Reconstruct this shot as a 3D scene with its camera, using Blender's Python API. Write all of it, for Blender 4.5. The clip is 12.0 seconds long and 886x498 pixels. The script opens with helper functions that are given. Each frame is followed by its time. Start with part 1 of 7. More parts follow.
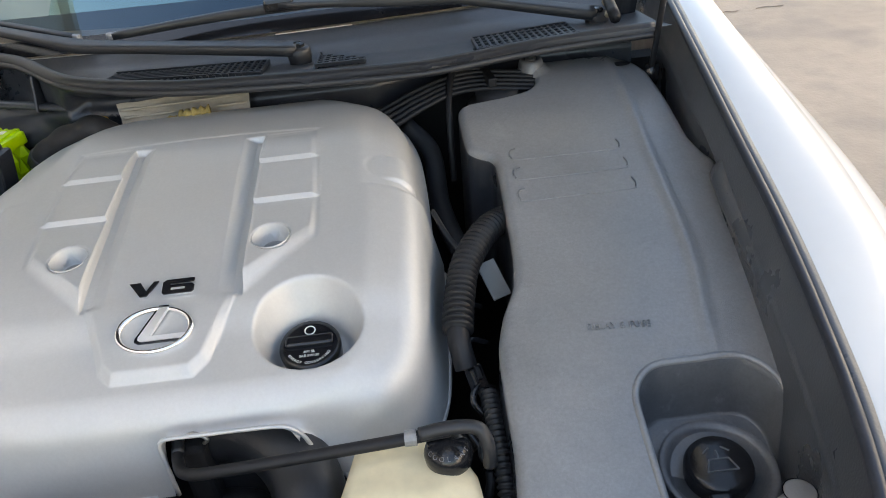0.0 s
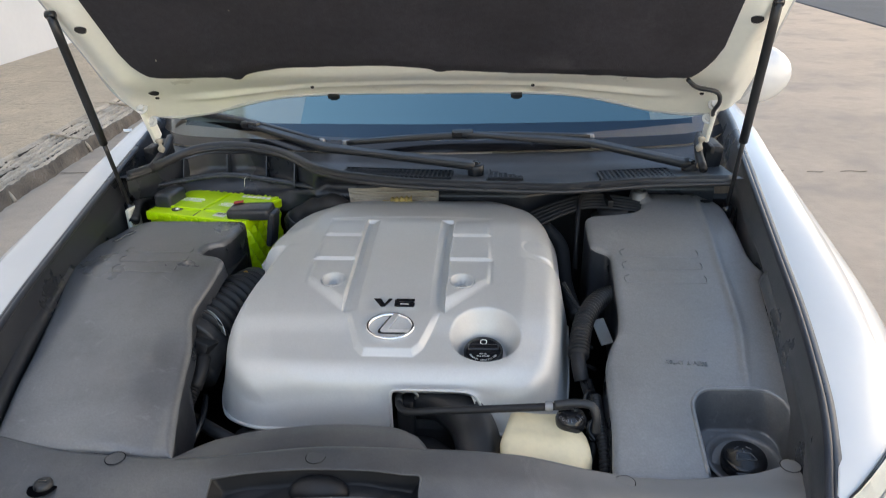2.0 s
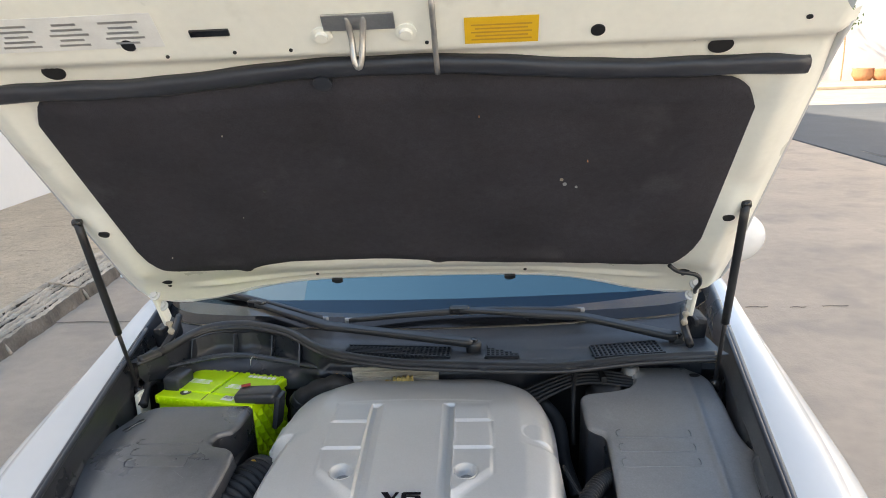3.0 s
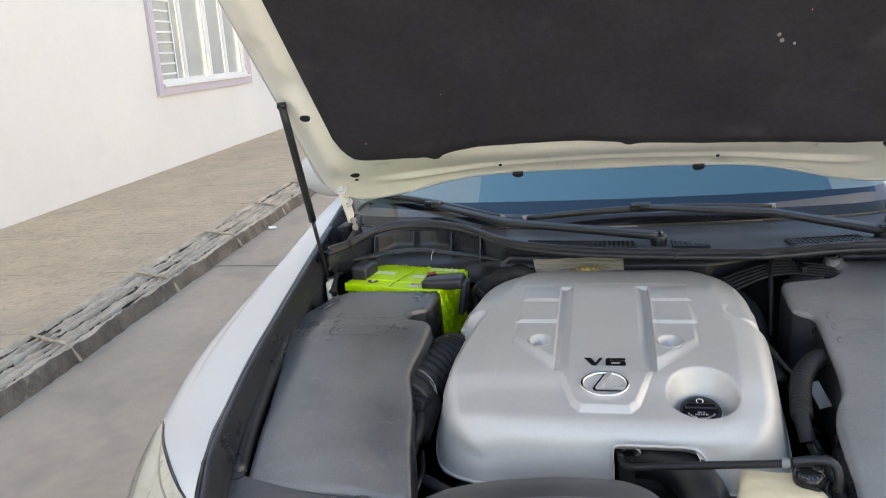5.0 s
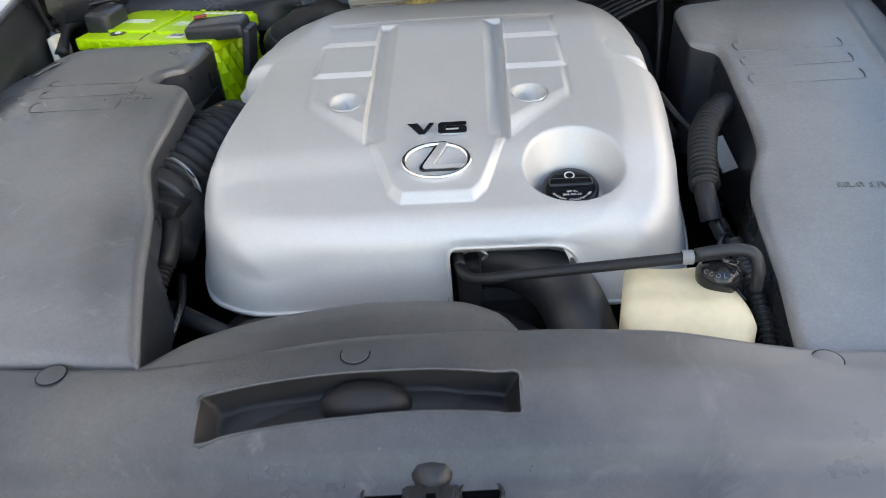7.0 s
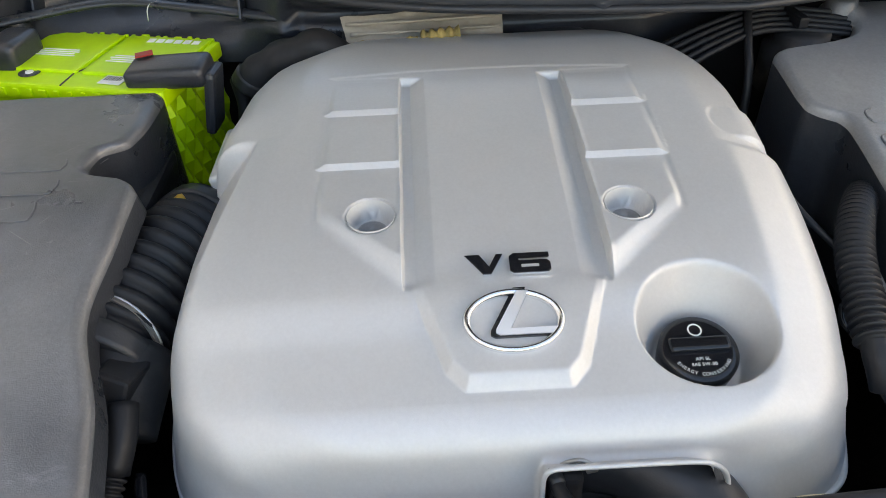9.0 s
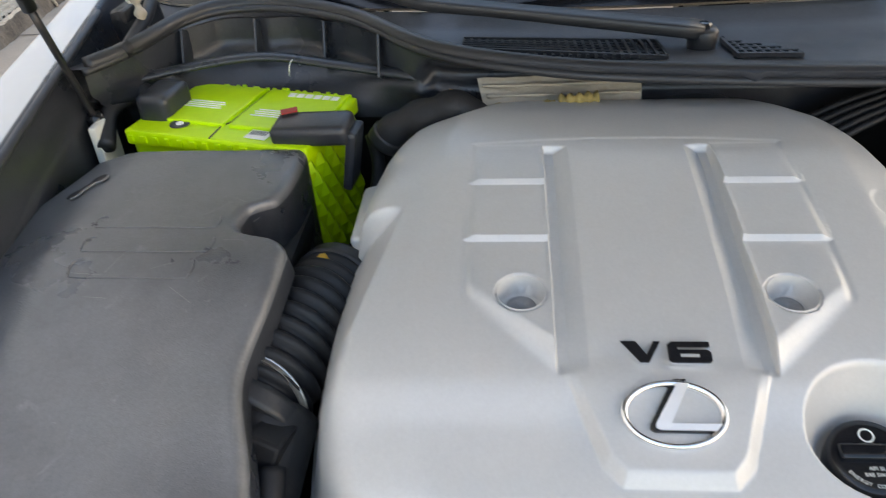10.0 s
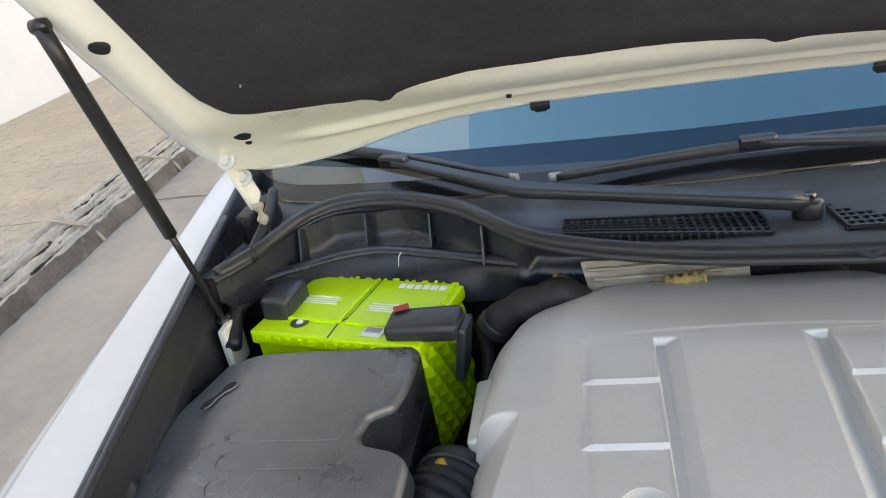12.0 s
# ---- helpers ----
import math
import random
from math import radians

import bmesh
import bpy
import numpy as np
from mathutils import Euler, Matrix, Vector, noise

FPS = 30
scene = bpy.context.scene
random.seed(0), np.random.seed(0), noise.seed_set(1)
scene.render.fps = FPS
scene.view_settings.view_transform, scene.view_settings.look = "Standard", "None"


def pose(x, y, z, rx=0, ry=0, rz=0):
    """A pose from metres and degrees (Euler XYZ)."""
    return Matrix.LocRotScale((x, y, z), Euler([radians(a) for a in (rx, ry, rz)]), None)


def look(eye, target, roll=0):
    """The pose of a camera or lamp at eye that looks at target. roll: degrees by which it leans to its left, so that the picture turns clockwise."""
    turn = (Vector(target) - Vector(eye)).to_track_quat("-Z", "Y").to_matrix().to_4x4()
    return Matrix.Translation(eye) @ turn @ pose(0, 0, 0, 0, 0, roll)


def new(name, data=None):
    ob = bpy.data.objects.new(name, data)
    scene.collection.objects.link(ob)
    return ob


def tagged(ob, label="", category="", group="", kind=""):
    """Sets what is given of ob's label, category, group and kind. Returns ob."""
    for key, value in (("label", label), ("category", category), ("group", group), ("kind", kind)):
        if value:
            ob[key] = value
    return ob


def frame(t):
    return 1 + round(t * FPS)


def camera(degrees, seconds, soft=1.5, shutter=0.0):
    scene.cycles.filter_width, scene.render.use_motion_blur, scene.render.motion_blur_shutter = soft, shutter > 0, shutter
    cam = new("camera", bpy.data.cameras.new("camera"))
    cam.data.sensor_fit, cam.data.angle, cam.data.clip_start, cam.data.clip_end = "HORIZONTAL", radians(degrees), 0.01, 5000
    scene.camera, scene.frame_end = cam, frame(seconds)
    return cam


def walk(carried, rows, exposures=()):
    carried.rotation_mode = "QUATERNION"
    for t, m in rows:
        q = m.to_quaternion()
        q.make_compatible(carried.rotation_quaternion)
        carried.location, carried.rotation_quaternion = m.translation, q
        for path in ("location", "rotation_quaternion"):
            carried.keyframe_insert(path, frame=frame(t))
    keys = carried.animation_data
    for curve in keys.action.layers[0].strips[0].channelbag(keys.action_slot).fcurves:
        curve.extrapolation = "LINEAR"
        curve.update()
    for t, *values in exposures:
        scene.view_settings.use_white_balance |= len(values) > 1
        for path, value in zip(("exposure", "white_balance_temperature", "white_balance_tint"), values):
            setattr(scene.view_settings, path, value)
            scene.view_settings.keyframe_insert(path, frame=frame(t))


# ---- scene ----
# ---- camera ----
cam = camera(61.6, 12.0, soft=0.6, shutter=0.2)
PATH = [
    (0, (0.32, -1.324, 1.312), (0.346, 0.362, 0.237), -6.3),
    (0.5, (0.322, -1.371, 1.374), (0.339, 0.328, 0.318), -2.8),
    (1, (0.334, -1.532, 1.418), (0.262, 0.197, 0.415), -1.2),
    (1.5, (0.284, -1.678, 1.436), (0.146, 0.094, 0.518), -1.0),
    (2, (0.2, -1.807, 1.471), (0.04, 0.024, 0.682), -1.5),
    (2.5, (0.184, -1.824, 1.611), (0.072, 0.070, 0.979), -1.6),
    (2.7, (0.188, -1.830, 1.640), (0.080, 0.086, 1.084), -2.0),
    (4.3, (0.078, -1.901, 1.53), (-0.249, 0.033, 1.139), -3.6),
    (4.5, (0.051, -1.902, 1.507), (-0.314, 0.017, 1.081), -3.9),
    (5, (0.014, -1.917, 1.436), (-0.424, -0.038, 0.911), -4.6),
    (5.5, (0.004, -1.921, 1.392), (-0.449, -0.087, 0.736), -5.1),
    (6, (0.002, -1.882, 1.35), (-0.382, -0.094, 0.54), -5.1),
    (6.5, (0.036, -1.694, 1.289), (-0.219, 0.037, 0.32), -5.1),
    (7, (0.058, -1.482, 1.235), (-0.059, 0.187, 0.139), -4.6),
    (7.5, (0.0, -1.335, 1.235), (-0.012, 0.281, 0.056), -4.1),
    (7.7, (-0.036, -1.282, 1.256), (-0.014, 0.308, 0.043), -3.9),
    (9.3, (-0.069, -1.106, 1.259), (-0.049, 0.485, 0.047), -1.7),
    (9.5, (-0.072, -1.099, 1.26), (-0.091, 0.501, 0.06), -1.9),
    (10, (-0.143, -1.086, 1.293), (-0.299, 0.548, 0.151), -3.2),
    (10.5, (-0.22, -1.071, 1.338), (-0.516, 0.59, 0.264), -4.9),
    (11, (-0.236, -1.075, 1.349), (-0.651, 0.611, 0.357), -7.0),
    (11.5, (-0.17, -1.063, 1.37), (-0.617, 0.658, 0.454), -8.6),
    (12, (-0.15, -1.055, 1.388), (-0.557, 0.711, 0.543), -10.1),
]
EXPOSURES = [(0.0, 2.12, 7850, 8), (1.0, 2.02, 7750, 8), (2.5, 1.93, 7500, 8), (4.5, 1.97, 7700, 8), (6.0, 2.05, 7550, 8), (6.5, 2.13, 7500, 8), (7.0, 2.32, 7500, 8), (7.5, 2.32, 7550, 8), (9.5, 2.15, 7750, 8), (12.0, 2.30, 7800, 8)]
walk(cam, [(t, look(eye, target, roll)) for t, eye, target, roll in PATH], EXPOSURES)

# ---- light ----
SUN_ELEV, SUN_TURN = 36.0, 260.0
world = bpy.data.worlds.new("sky")
scene.world = world
world.use_nodes = True
wn = world.node_tree
wn.nodes.clear()
sky = wn.nodes.new("ShaderNodeTexSky")
sky.sky_type, sky.sun_disc = "NISHITA", False
sky.sun_elevation, sky.sun_rotation = radians(SUN_ELEV), radians(SUN_TURN)
sky.air_density, sky.dust_density, sky.ozone_density = 1.0, 1.6, 1.0
wbg = wn.nodes.new("ShaderNodeBackground")
wbg.inputs[1].default_value = 0.15
wout = wn.nodes.new("ShaderNodeOutputWorld")
wn.links.new(sky.outputs[0], wbg.inputs[0])
wn.links.new(wbg.outputs[0], wout.inputs[0])
sun_data = bpy.data.lights.new("sun", "SUN")
sun_data.energy, sun_data.angle, sun_data.color = 3.0, radians(0.5), (1.0, 0.93, 0.84)
sun = new("sun", sun_data)
az, el = radians(SUN_TURN), radians(SUN_ELEV)
sun_way = Vector((math.sin(az) * math.cos(el), math.cos(az) * math.cos(el), math.sin(el)))
sun.matrix_world = look(sun_way * 50, (0, 0, 0))

# ---- build ----

# ---- materials ----
def material(name, color, rough=0.5, metal=0.0, vary=0.15, scale=6.0, bump=0.0, bump_scale=200.0, spots=None,
             coat=0.0, spec=0.5, rough_vary=0.1, stretch=(1, 1, 1), emit=None, grain=0.0, scuff=None):
    """A surface with large stains, fine grain, uneven gloss and relief, in metres of the object's own space."""
    m = bpy.data.materials.new(name)
    m.use_nodes = True
    t = m.node_tree
    N, L = t.nodes, t.links
    b = N["Principled BSDF"]
    tc = N.new("ShaderNodeTexCoord")
    mp = N.new("ShaderNodeMapping")
    mp.inputs["Scale"].default_value = stretch
    L.new(tc.outputs["Object"], mp.inputs[0])
    n1 = N.new("ShaderNodeTexNoise")
    n1.inputs["Scale"].default_value, n1.inputs["Detail"].default_value, n1.inputs["Roughness"].default_value = scale, 6, 0.6
    n2 = N.new("ShaderNodeTexNoise")
    n2.inputs["Scale"].default_value, n2.inputs["Detail"].default_value = scale * 14, 4
    L.new(mp.outputs[0], n1.inputs[0])
    L.new(mp.outputs[0], n2.inputs[0])
    add = N.new("ShaderNodeMath")
    add.operation = "ADD"
    half = N.new("ShaderNodeMath")
    half.operation = "MULTIPLY"
    half.inputs[1].default_value = 0.4
    L.new(n2.outputs[0], half.inputs[0])
    L.new(n1.outputs[0], add.inputs[0])
    L.new(half.outputs[0], add.inputs[1])
    ramp = N.new("ShaderNodeMapRange")
    ramp.inputs[1].default_value, ramp.inputs[2].default_value = 0.45, 0.95
    ramp.inputs[3].default_value, ramp.inputs[4].default_value = 1 - vary, 1 + vary
    L.new(add.outputs[0], ramp.inputs[0])
    mul = N.new("ShaderNodeVectorMath")
    mul.operation = "MULTIPLY"
    mul.inputs[0].default_value = color
    L.new(ramp.outputs[0], mul.inputs[1])
    last = mul.outputs[0]
    if spots:
        s_scale, s_lo, s_hi, s_col = spots
        ns = N.new("ShaderNodeTexNoise")
        ns.inputs["Scale"].default_value, ns.inputs["Detail"].default_value = s_scale, 8
        L.new(mp.outputs[0], ns.inputs[0])
        sr = N.new("ShaderNodeMapRange")
        sr.inputs[1].default_value, sr.inputs[2].default_value = s_lo, s_hi
        L.new(ns.outputs[0], sr.inputs[0])
        mx = N.new("ShaderNodeMix")
        mx.data_type = "RGBA"
        L.new(sr.outputs[0], mx.inputs[0])
        L.new(last, mx.inputs[6])
        mx.inputs[7].default_value = (*s_col, 1)
        last = mx.outputs[2]
    if grain:
        # fine dust and scuffs
        ng = N.new("ShaderNodeTexNoise")
        ng.inputs["Scale"].default_value, ng.inputs["Detail"].default_value, ng.inputs["Roughness"].default_value = 260.0, 6, 0.75
        L.new(tc.outputs["Object"], ng.inputs[0])
        gr_ = N.new("ShaderNodeMapRange")
        gr_.inputs[1].default_value, gr_.inputs[2].default_value = 0.35, 0.68
        gr_.inputs[3].default_value, gr_.inputs[4].default_value = 1 - grain, 1 + grain
        L.new(ng.outputs[0], gr_.inputs[0])
        gm = N.new("ShaderNodeVectorMath")
        gm.operation = "MULTIPLY"
        L.new(last, gm.inputs[0])
        L.new(gr_.outputs[0], gm.inputs[1])
        last = gm.outputs[0]
    if scuff:
        # pale rubbed smears and hair scratches
        for sc_, lo_, hi_, dist_, amount in ((7.0, 0.60, 0.72, 2.5, scuff[1]), (38.0, 0.655, 0.70, 4.0, scuff[1] * 0.8)):
            nu_ = N.new("ShaderNodeTexNoise")
            nu_.inputs["Scale"].default_value, nu_.inputs["Detail"].default_value, nu_.inputs["Roughness"].default_value, nu_.inputs["Distortion"].default_value = sc_, 9, 0.68, dist_
            L.new(tc.outputs["Object"], nu_.inputs[0])
            su_ = N.new("ShaderNodeMapRange")
            su_.inputs[1].default_value, su_.inputs[2].default_value, su_.inputs[4].default_value = lo_, hi_, amount
            L.new(nu_.outputs[0], su_.inputs[0])
            mu_ = N.new("ShaderNodeMix")
            mu_.data_type = "RGBA"
            L.new(su_.outputs[0], mu_.inputs[0])
            L.new(last, mu_.inputs[6])
            mu_.inputs[7].default_value = (*scuff[0], 1)
            last = mu_.outputs[2]
    L.new(last, b.inputs["Base Color"])
    rr = N.new("ShaderNodeMapRange")
    rr.inputs[1].default_value, rr.inputs[2].default_value = 0.3, 0.7
    rr.inputs[3].default_value, rr.inputs[4].default_value = max(0.02, rough - rough_vary), min(1, rough + rough_vary)
    L.new(n1.outputs[0], rr.inputs[0])
    L.new(rr.outputs[0], b.inputs["Roughness"])
    b.inputs["Metallic"].default_value = metal
    b.inputs["Specular IOR Level"].default_value = spec
    b.inputs["Coat Weight"].default_value = coat
    b.inputs["Coat Roughness"].default_value = 0.05
    if bump:
        nb = N.new("ShaderNodeTexNoise")
        nb.inputs["Scale"].default_value, nb.inputs["Detail"].default_value = bump_scale, 5
        L.new(mp.outputs[0], nb.inputs[0])
        bp = N.new("ShaderNodeBump")
        bp.inputs["Strength"].default_value, bp.inputs["Distance"].default_value = 0.6, bump
        L.new(nb.outputs[0], bp.inputs["Height"])
        L.new(bp.outputs[0], b.inputs["Normal"])
    if emit:
        b.inputs["Emission Color"].default_value = (*emit, 1)
        b.inputs["Emission Strength"].default_value = 1
    return m


def glass(name, color, rough=0.0, alpha=1.0):
    m = bpy.data.materials.new(name)
    m.use_nodes = True
    b = m.node_tree.nodes["Principled BSDF"]
    b.inputs["Base Color"].default_value = (*color, 1)
    b.inputs["Roughness"].default_value = rough
    b.inputs["Transmission Weight"].default_value = alpha
    b.inputs["IOR"].default_value = 1.45
    return m


SILVER = material("silver_paint", (0.55, 0.553, 0.552), 0.45, 0.32, 0.03, 5, 0.00014, 1500, rough_vary=0.03, grain=0.035)
FADED = material("faded_black_plastic", (0.215, 0.217, 0.224), 0.33, 0, 0.18, 5, 0.0005, 700, (6, 0.38, 0.86, (0.240, 0.238, 0.236)), rough_vary=0.07, grain=0.12, spec=0.9, scuff=((0.34, 0.34, 0.34), 0.35))
PANEL = material("panel_plastic", (0.057, 0.059, 0.065), 0.38, 0, 0.30, 4, 0.0006, 500, (4.5, 0.50, 0.70, (0.105, 0.103, 0.101)), rough_vary=0.14, grain=0.14, spec=0.65, scuff=((0.24, 0.23, 0.22), 0.40))


def dust_sheen_film(m, x0, x1, colour, amount, ragged=0.5):
    """A pale film with a ragged edge over one end of a thing, from x0 to x1 in its own space: dry dust on the panel,
    painted sky sheen on the apron.
    """
    N, L = m.node_tree.nodes, m.node_tree.links
    b = N["Principled BSDF"]
    under = b.inputs["Base Color"].links[0].from_socket
    tc, sep = N.new("ShaderNodeTexCoord"), N.new("ShaderNodeSeparateXYZ")
    L.new(tc.outputs["Object"], sep.inputs[0])
    ns = N.new("ShaderNodeTexNoise")
    ns.inputs["Scale"].default_value, ns.inputs["Detail"].default_value, ns.inputs["Distortion"].default_value = 5.0, 8, 1.2
    L.new(tc.outputs["Object"], ns.inputs[0])
    lift = N.new("ShaderNodeMath")
    lift.operation, lift.inputs[1].default_value, lift.inputs[2].default_value = "MULTIPLY_ADD", ragged, -ragged / 2
    L.new(ns.outputs[0], lift.inputs[0])
    add = N.new("ShaderNodeMath")
    L.new(sep.outputs[0], add.inputs[0])
    L.new(lift.outputs[0], add.inputs[1])
    ramp = N.new("ShaderNodeMapRange")
    ramp.interpolation_type = "SMOOTHSTEP"
    ramp.inputs[1].default_value, ramp.inputs[2].default_value, ramp.inputs[4].default_value = x0, x1, amount
    L.new(add.outputs[0], ramp.inputs[0])
    mx = N.new("ShaderNodeMix")
    mx.data_type = "RGBA"
    L.new(ramp.outputs[0], mx.inputs[0])
    L.new(under, mx.inputs[6])
    mx.inputs[7].default_value = (*colour, 1)
    L.new(mx.outputs[2], b.inputs["Base Color"])


dust_sheen_film(PANEL, 0.02, 0.50, (0.25, 0.235, 0.225), 0.75)
# flat patches for slots, grooves and wells: inner shade painted near-black
VOID = material("hole_shade", (0.004, 0.004, 0.005), 0.9, 0, 0.2, 20, spec=0.0)
PLASTIC = material("black_plastic", (0.096, 0.100, 0.110), 0.33, 0, 0.24, 5, 0.0006, 700, (5, 0.38, 0.80, (0.172, 0.176, 0.184)), rough_vary=0.08, grain=0.14, spec=0.9, scuff=((0.30, 0.30, 0.31), 0.45))
TRIM = material("grey_plastic", (0.062, 0.065, 0.072), 0.38, 0, 0.22, 4, 0.0005, 500, (7, 0.55, 0.8, (0.095, 0.095, 0.094)), rough_vary=0.12, grain=0.15)
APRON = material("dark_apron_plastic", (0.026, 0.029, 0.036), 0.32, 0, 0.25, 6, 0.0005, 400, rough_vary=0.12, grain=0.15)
DARK = material("dark_metal", (0.018, 0.018, 0.020), 0.55, 0, 0.3, 8, 0.001, 90, (12, 0.58, 0.75, (0.06, 0.055, 0.05)))
# lightens the right-hand apron: sky sheen painted into its colour
dust_sheen_film(APRON, 0.48, 0.74, (0.115, 0.125, 0.14), 0.7, 0.12)
RUBBER = material("black_rubber", (0.022, 0.023, 0.026), 0.42, 0, 0.2, 9, 0.0004, 300)
# darker than the other rubber: shade of the bay gaps is in it
HOSE = material("black_hose_rubber", (0.013, 0.013, 0.015), 0.50, 0, 0.2, 9, 0.0003, 300, (14, 0.60, 0.78, (0.035, 0.034, 0.034)), spec=0.35)
SEAL = material("rubber_strip", (0.028, 0.031, 0.040), 0.40, 0, 0.2, 9, 0.0004, 300)
STRUT = material("satin_black_paint", (0.016, 0.016, 0.018), 0.42, 0, 0.2, 9, 0.0002, 200)
GLOSS = material("glossy_black", (0.012, 0.012, 0.014), 0.18, 0, 0.2, 9, 0.0002, 200)
PAINT = material("white_car_paint", (0.62, 0.626, 0.625), 0.24, 0, 0.02, 3, 0, coat=0.3, rough_vary=0.04)
INNER = material("cream_inner_paint", (0.90, 0.89, 0.80), 0.34, 0, 0.05, 5, 0.0004, 60, (6, 0.62, 0.85, (0.50, 0.47, 0.38)), coat=0.2)
FELT = material("hood_felt", (0.043, 0.0415, 0.049), 0.92, 0, 0.25, 5, 0.0025, 420, (7, 0.60, 0.78, (0.070, 0.067, 0.075)), spec=0.2, grain=0.15)
SATIN = material("satin_chrome", (0.86, 0.86, 0.87), 0.36, 0.75, 0.03, 10)
CHROME = material("chrome", (0.85, 0.85, 0.86), 0.17, 1.0, 0.03, 10, rough_vary=0.04)
STEEL = material("plated_steel", (0.45, 0.44, 0.42), 0.38, 0.9, 0.15, 20)
LIME = material("lime_battery_plastic", (0.52, 0.80, 0.010), 0.36, 0, 0.08, 6, 0.0004, 200, rough_vary=0.06)
WHITE_PRINT = material("white_print", (0.86, 0.87, 0.82), 0.5, 0, 0.15, 60)
TANK = material("aged_tank_plastic", (0.72, 0.63, 0.43), 0.42, 0, 0.10, 8, 0.0006, 120, (10, 0.58, 0.8, (0.56, 0.44, 0.24)))
FOIL = material("beige_insulation", (0.36, 0.325, 0.265), 0.6, 0.1, 0.15, 14, 0.002, 60, (9, 0.56, 0.68, (0.25, 0.205, 0.13)))
YELLOW = material("yellow_sticker", (0.80, 0.48, 0.02), 0.5, 0, 0.06, 30)
PAPER = material("label_paper", (0.80, 0.80, 0.77), 0.5, 0, 0.06, 30)
INK = material("printed_ink", (0.05, 0.05, 0.05), 0.5, 0, 0.2, 60)
OCHRE = material("ochre_plastic", (0.55, 0.30, 0.03), 0.5, 0, 0.1, 30)
WOOL = material("mineral_wool", (0.34, 0.25, 0.085), 0.9, 0, 0.35, 60, 0.003, 160)
RED = material("red_plastic", (0.35, 0.03, 0.02), 0.5, 0, 0.1, 30)
# near-black for openings and deep bay parts: their shade is in the colour
SHADE_BLACK = material("bay_shadow", (0.010, 0.010, 0.012), 0.7, 0, 0.4, 12, 0.001, 60)
CONCRETE = material("concrete_road", (0.455, 0.370, 0.288), 0.85, 0, 0.16, 0.9, 0.004, 60, (2.2, 0.52, 0.72, (0.35, 0.293, 0.238)), spec=0.3, grain=0.16)
WALKWAY = material("washed_concrete", (0.55, 0.437, 0.312), 0.9, 0, 0.17, 2.2, 0.010, 40, (22, 0.54, 0.72, (0.38, 0.305, 0.22)), spec=0.25, grain=0.5)
# groove bottoms by depth: dirt, with the grooves' shade painted in
KERB_GROOVE = material("groove_dirt_and_shade", (0.085, 0.066, 0.048), 0.95, 0, 0.4, 9, 0.01, 30, spec=0.2, grain=0.3)
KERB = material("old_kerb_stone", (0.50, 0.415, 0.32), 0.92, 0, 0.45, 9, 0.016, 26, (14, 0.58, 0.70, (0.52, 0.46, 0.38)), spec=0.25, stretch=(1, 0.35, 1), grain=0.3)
KERB_FACE = material("dark_kerb_face", (0.17, 0.140, 0.112), 0.92, 0, 0.5, 6, 0.016, 30, (7, 0.60, 0.70, (0.36, 0.32, 0.27)), spec=0.25, grain=0.3)
ASPHALT = material("asphalt", (0.10, 0.105, 0.11), 0.9, 0, 0.2, 1.5, 0.004, 60, spec=0.25)
STUCCO = material("white_wall_paint", (0.70, 0.678, 0.655), 0.85, 0, 0.035, 0.8, 0.003, 45, (1.2, 0.60, 0.8, (0.66, 0.645, 0.625)), spec=0.3)
LILAC = material("mauve_window_trim", (0.52, 0.47, 0.52), 0.8, 0, 0.06, 3, 0.002, 60)
ALU = material("white_window_frame", (0.72, 0.72, 0.70), 0.4, 0, 0.04, 8)
SMOKED = glass("windscreen_glass", (0.30, 0.34, 0.36))
SMOKED.node_tree.nodes["Principled BSDF"].inputs["IOR"].default_value = 1.75
SMOKED.node_tree.nodes["Principled BSDF"].inputs["Specular Tint"].default_value = (0.35, 0.68, 0.95, 1)
# blue is put into the reflection by raised IOR and specular tint
BLUE_GLASS = glass("blue_tinted_glass", (0.30, 0.42, 0.46))
BLUE_GLASS.node_tree.nodes["Principled BSDF"].inputs["IOR"].default_value = 2.9
BLUE_GLASS.node_tree.nodes["Principled BSDF"].inputs["Specular Tint"].default_value = (0.50, 0.88, 0.95, 1)
# pale side zones: teal put into the reflection the same way
EDGE_GLASS = glass("pale_windscreen_edge", (0.17, 0.215, 0.215), 0.0, 0.35)
EDGE_GLASS.node_tree.nodes["Principled BSDF"].inputs["IOR"].default_value = 2.3
EDGE_GLASS.node_tree.nodes["Principled BSDF"].inputs["Specular Tint"].default_value = (0.72, 0.95, 0.95, 1)
PANE = material("window_pane", (0.40, 0.41, 0.39), 0.08, 0, 0.1, 3)
LENS = glass("headlamp_lens", (0.98, 0.97, 0.92), 0.03)
BOWL = material("lamp_reflector", (0.93, 0.91, 0.85), 0.30, 0.0, 0.08, 25)
AMBER = material("amber_lens", (0.78, 0.50, 0.25), 0.2, 0, 0.05, 30)
LEAF = material("leaf", (0.07, 0.12, 0.03), 0.6, 0, 0.4, 9)
TERRA = material("terracotta", (0.42, 0.20, 0.10), 0.8, 0, 0.2, 9)
CABIN = material("cabin_grey", (0.30, 0.30, 0.29), 0.8, 0, 0.15, 4)
DASH = material("dashboard", (0.03, 0.03, 0.034), 0.6, 0, 0.2, 9)


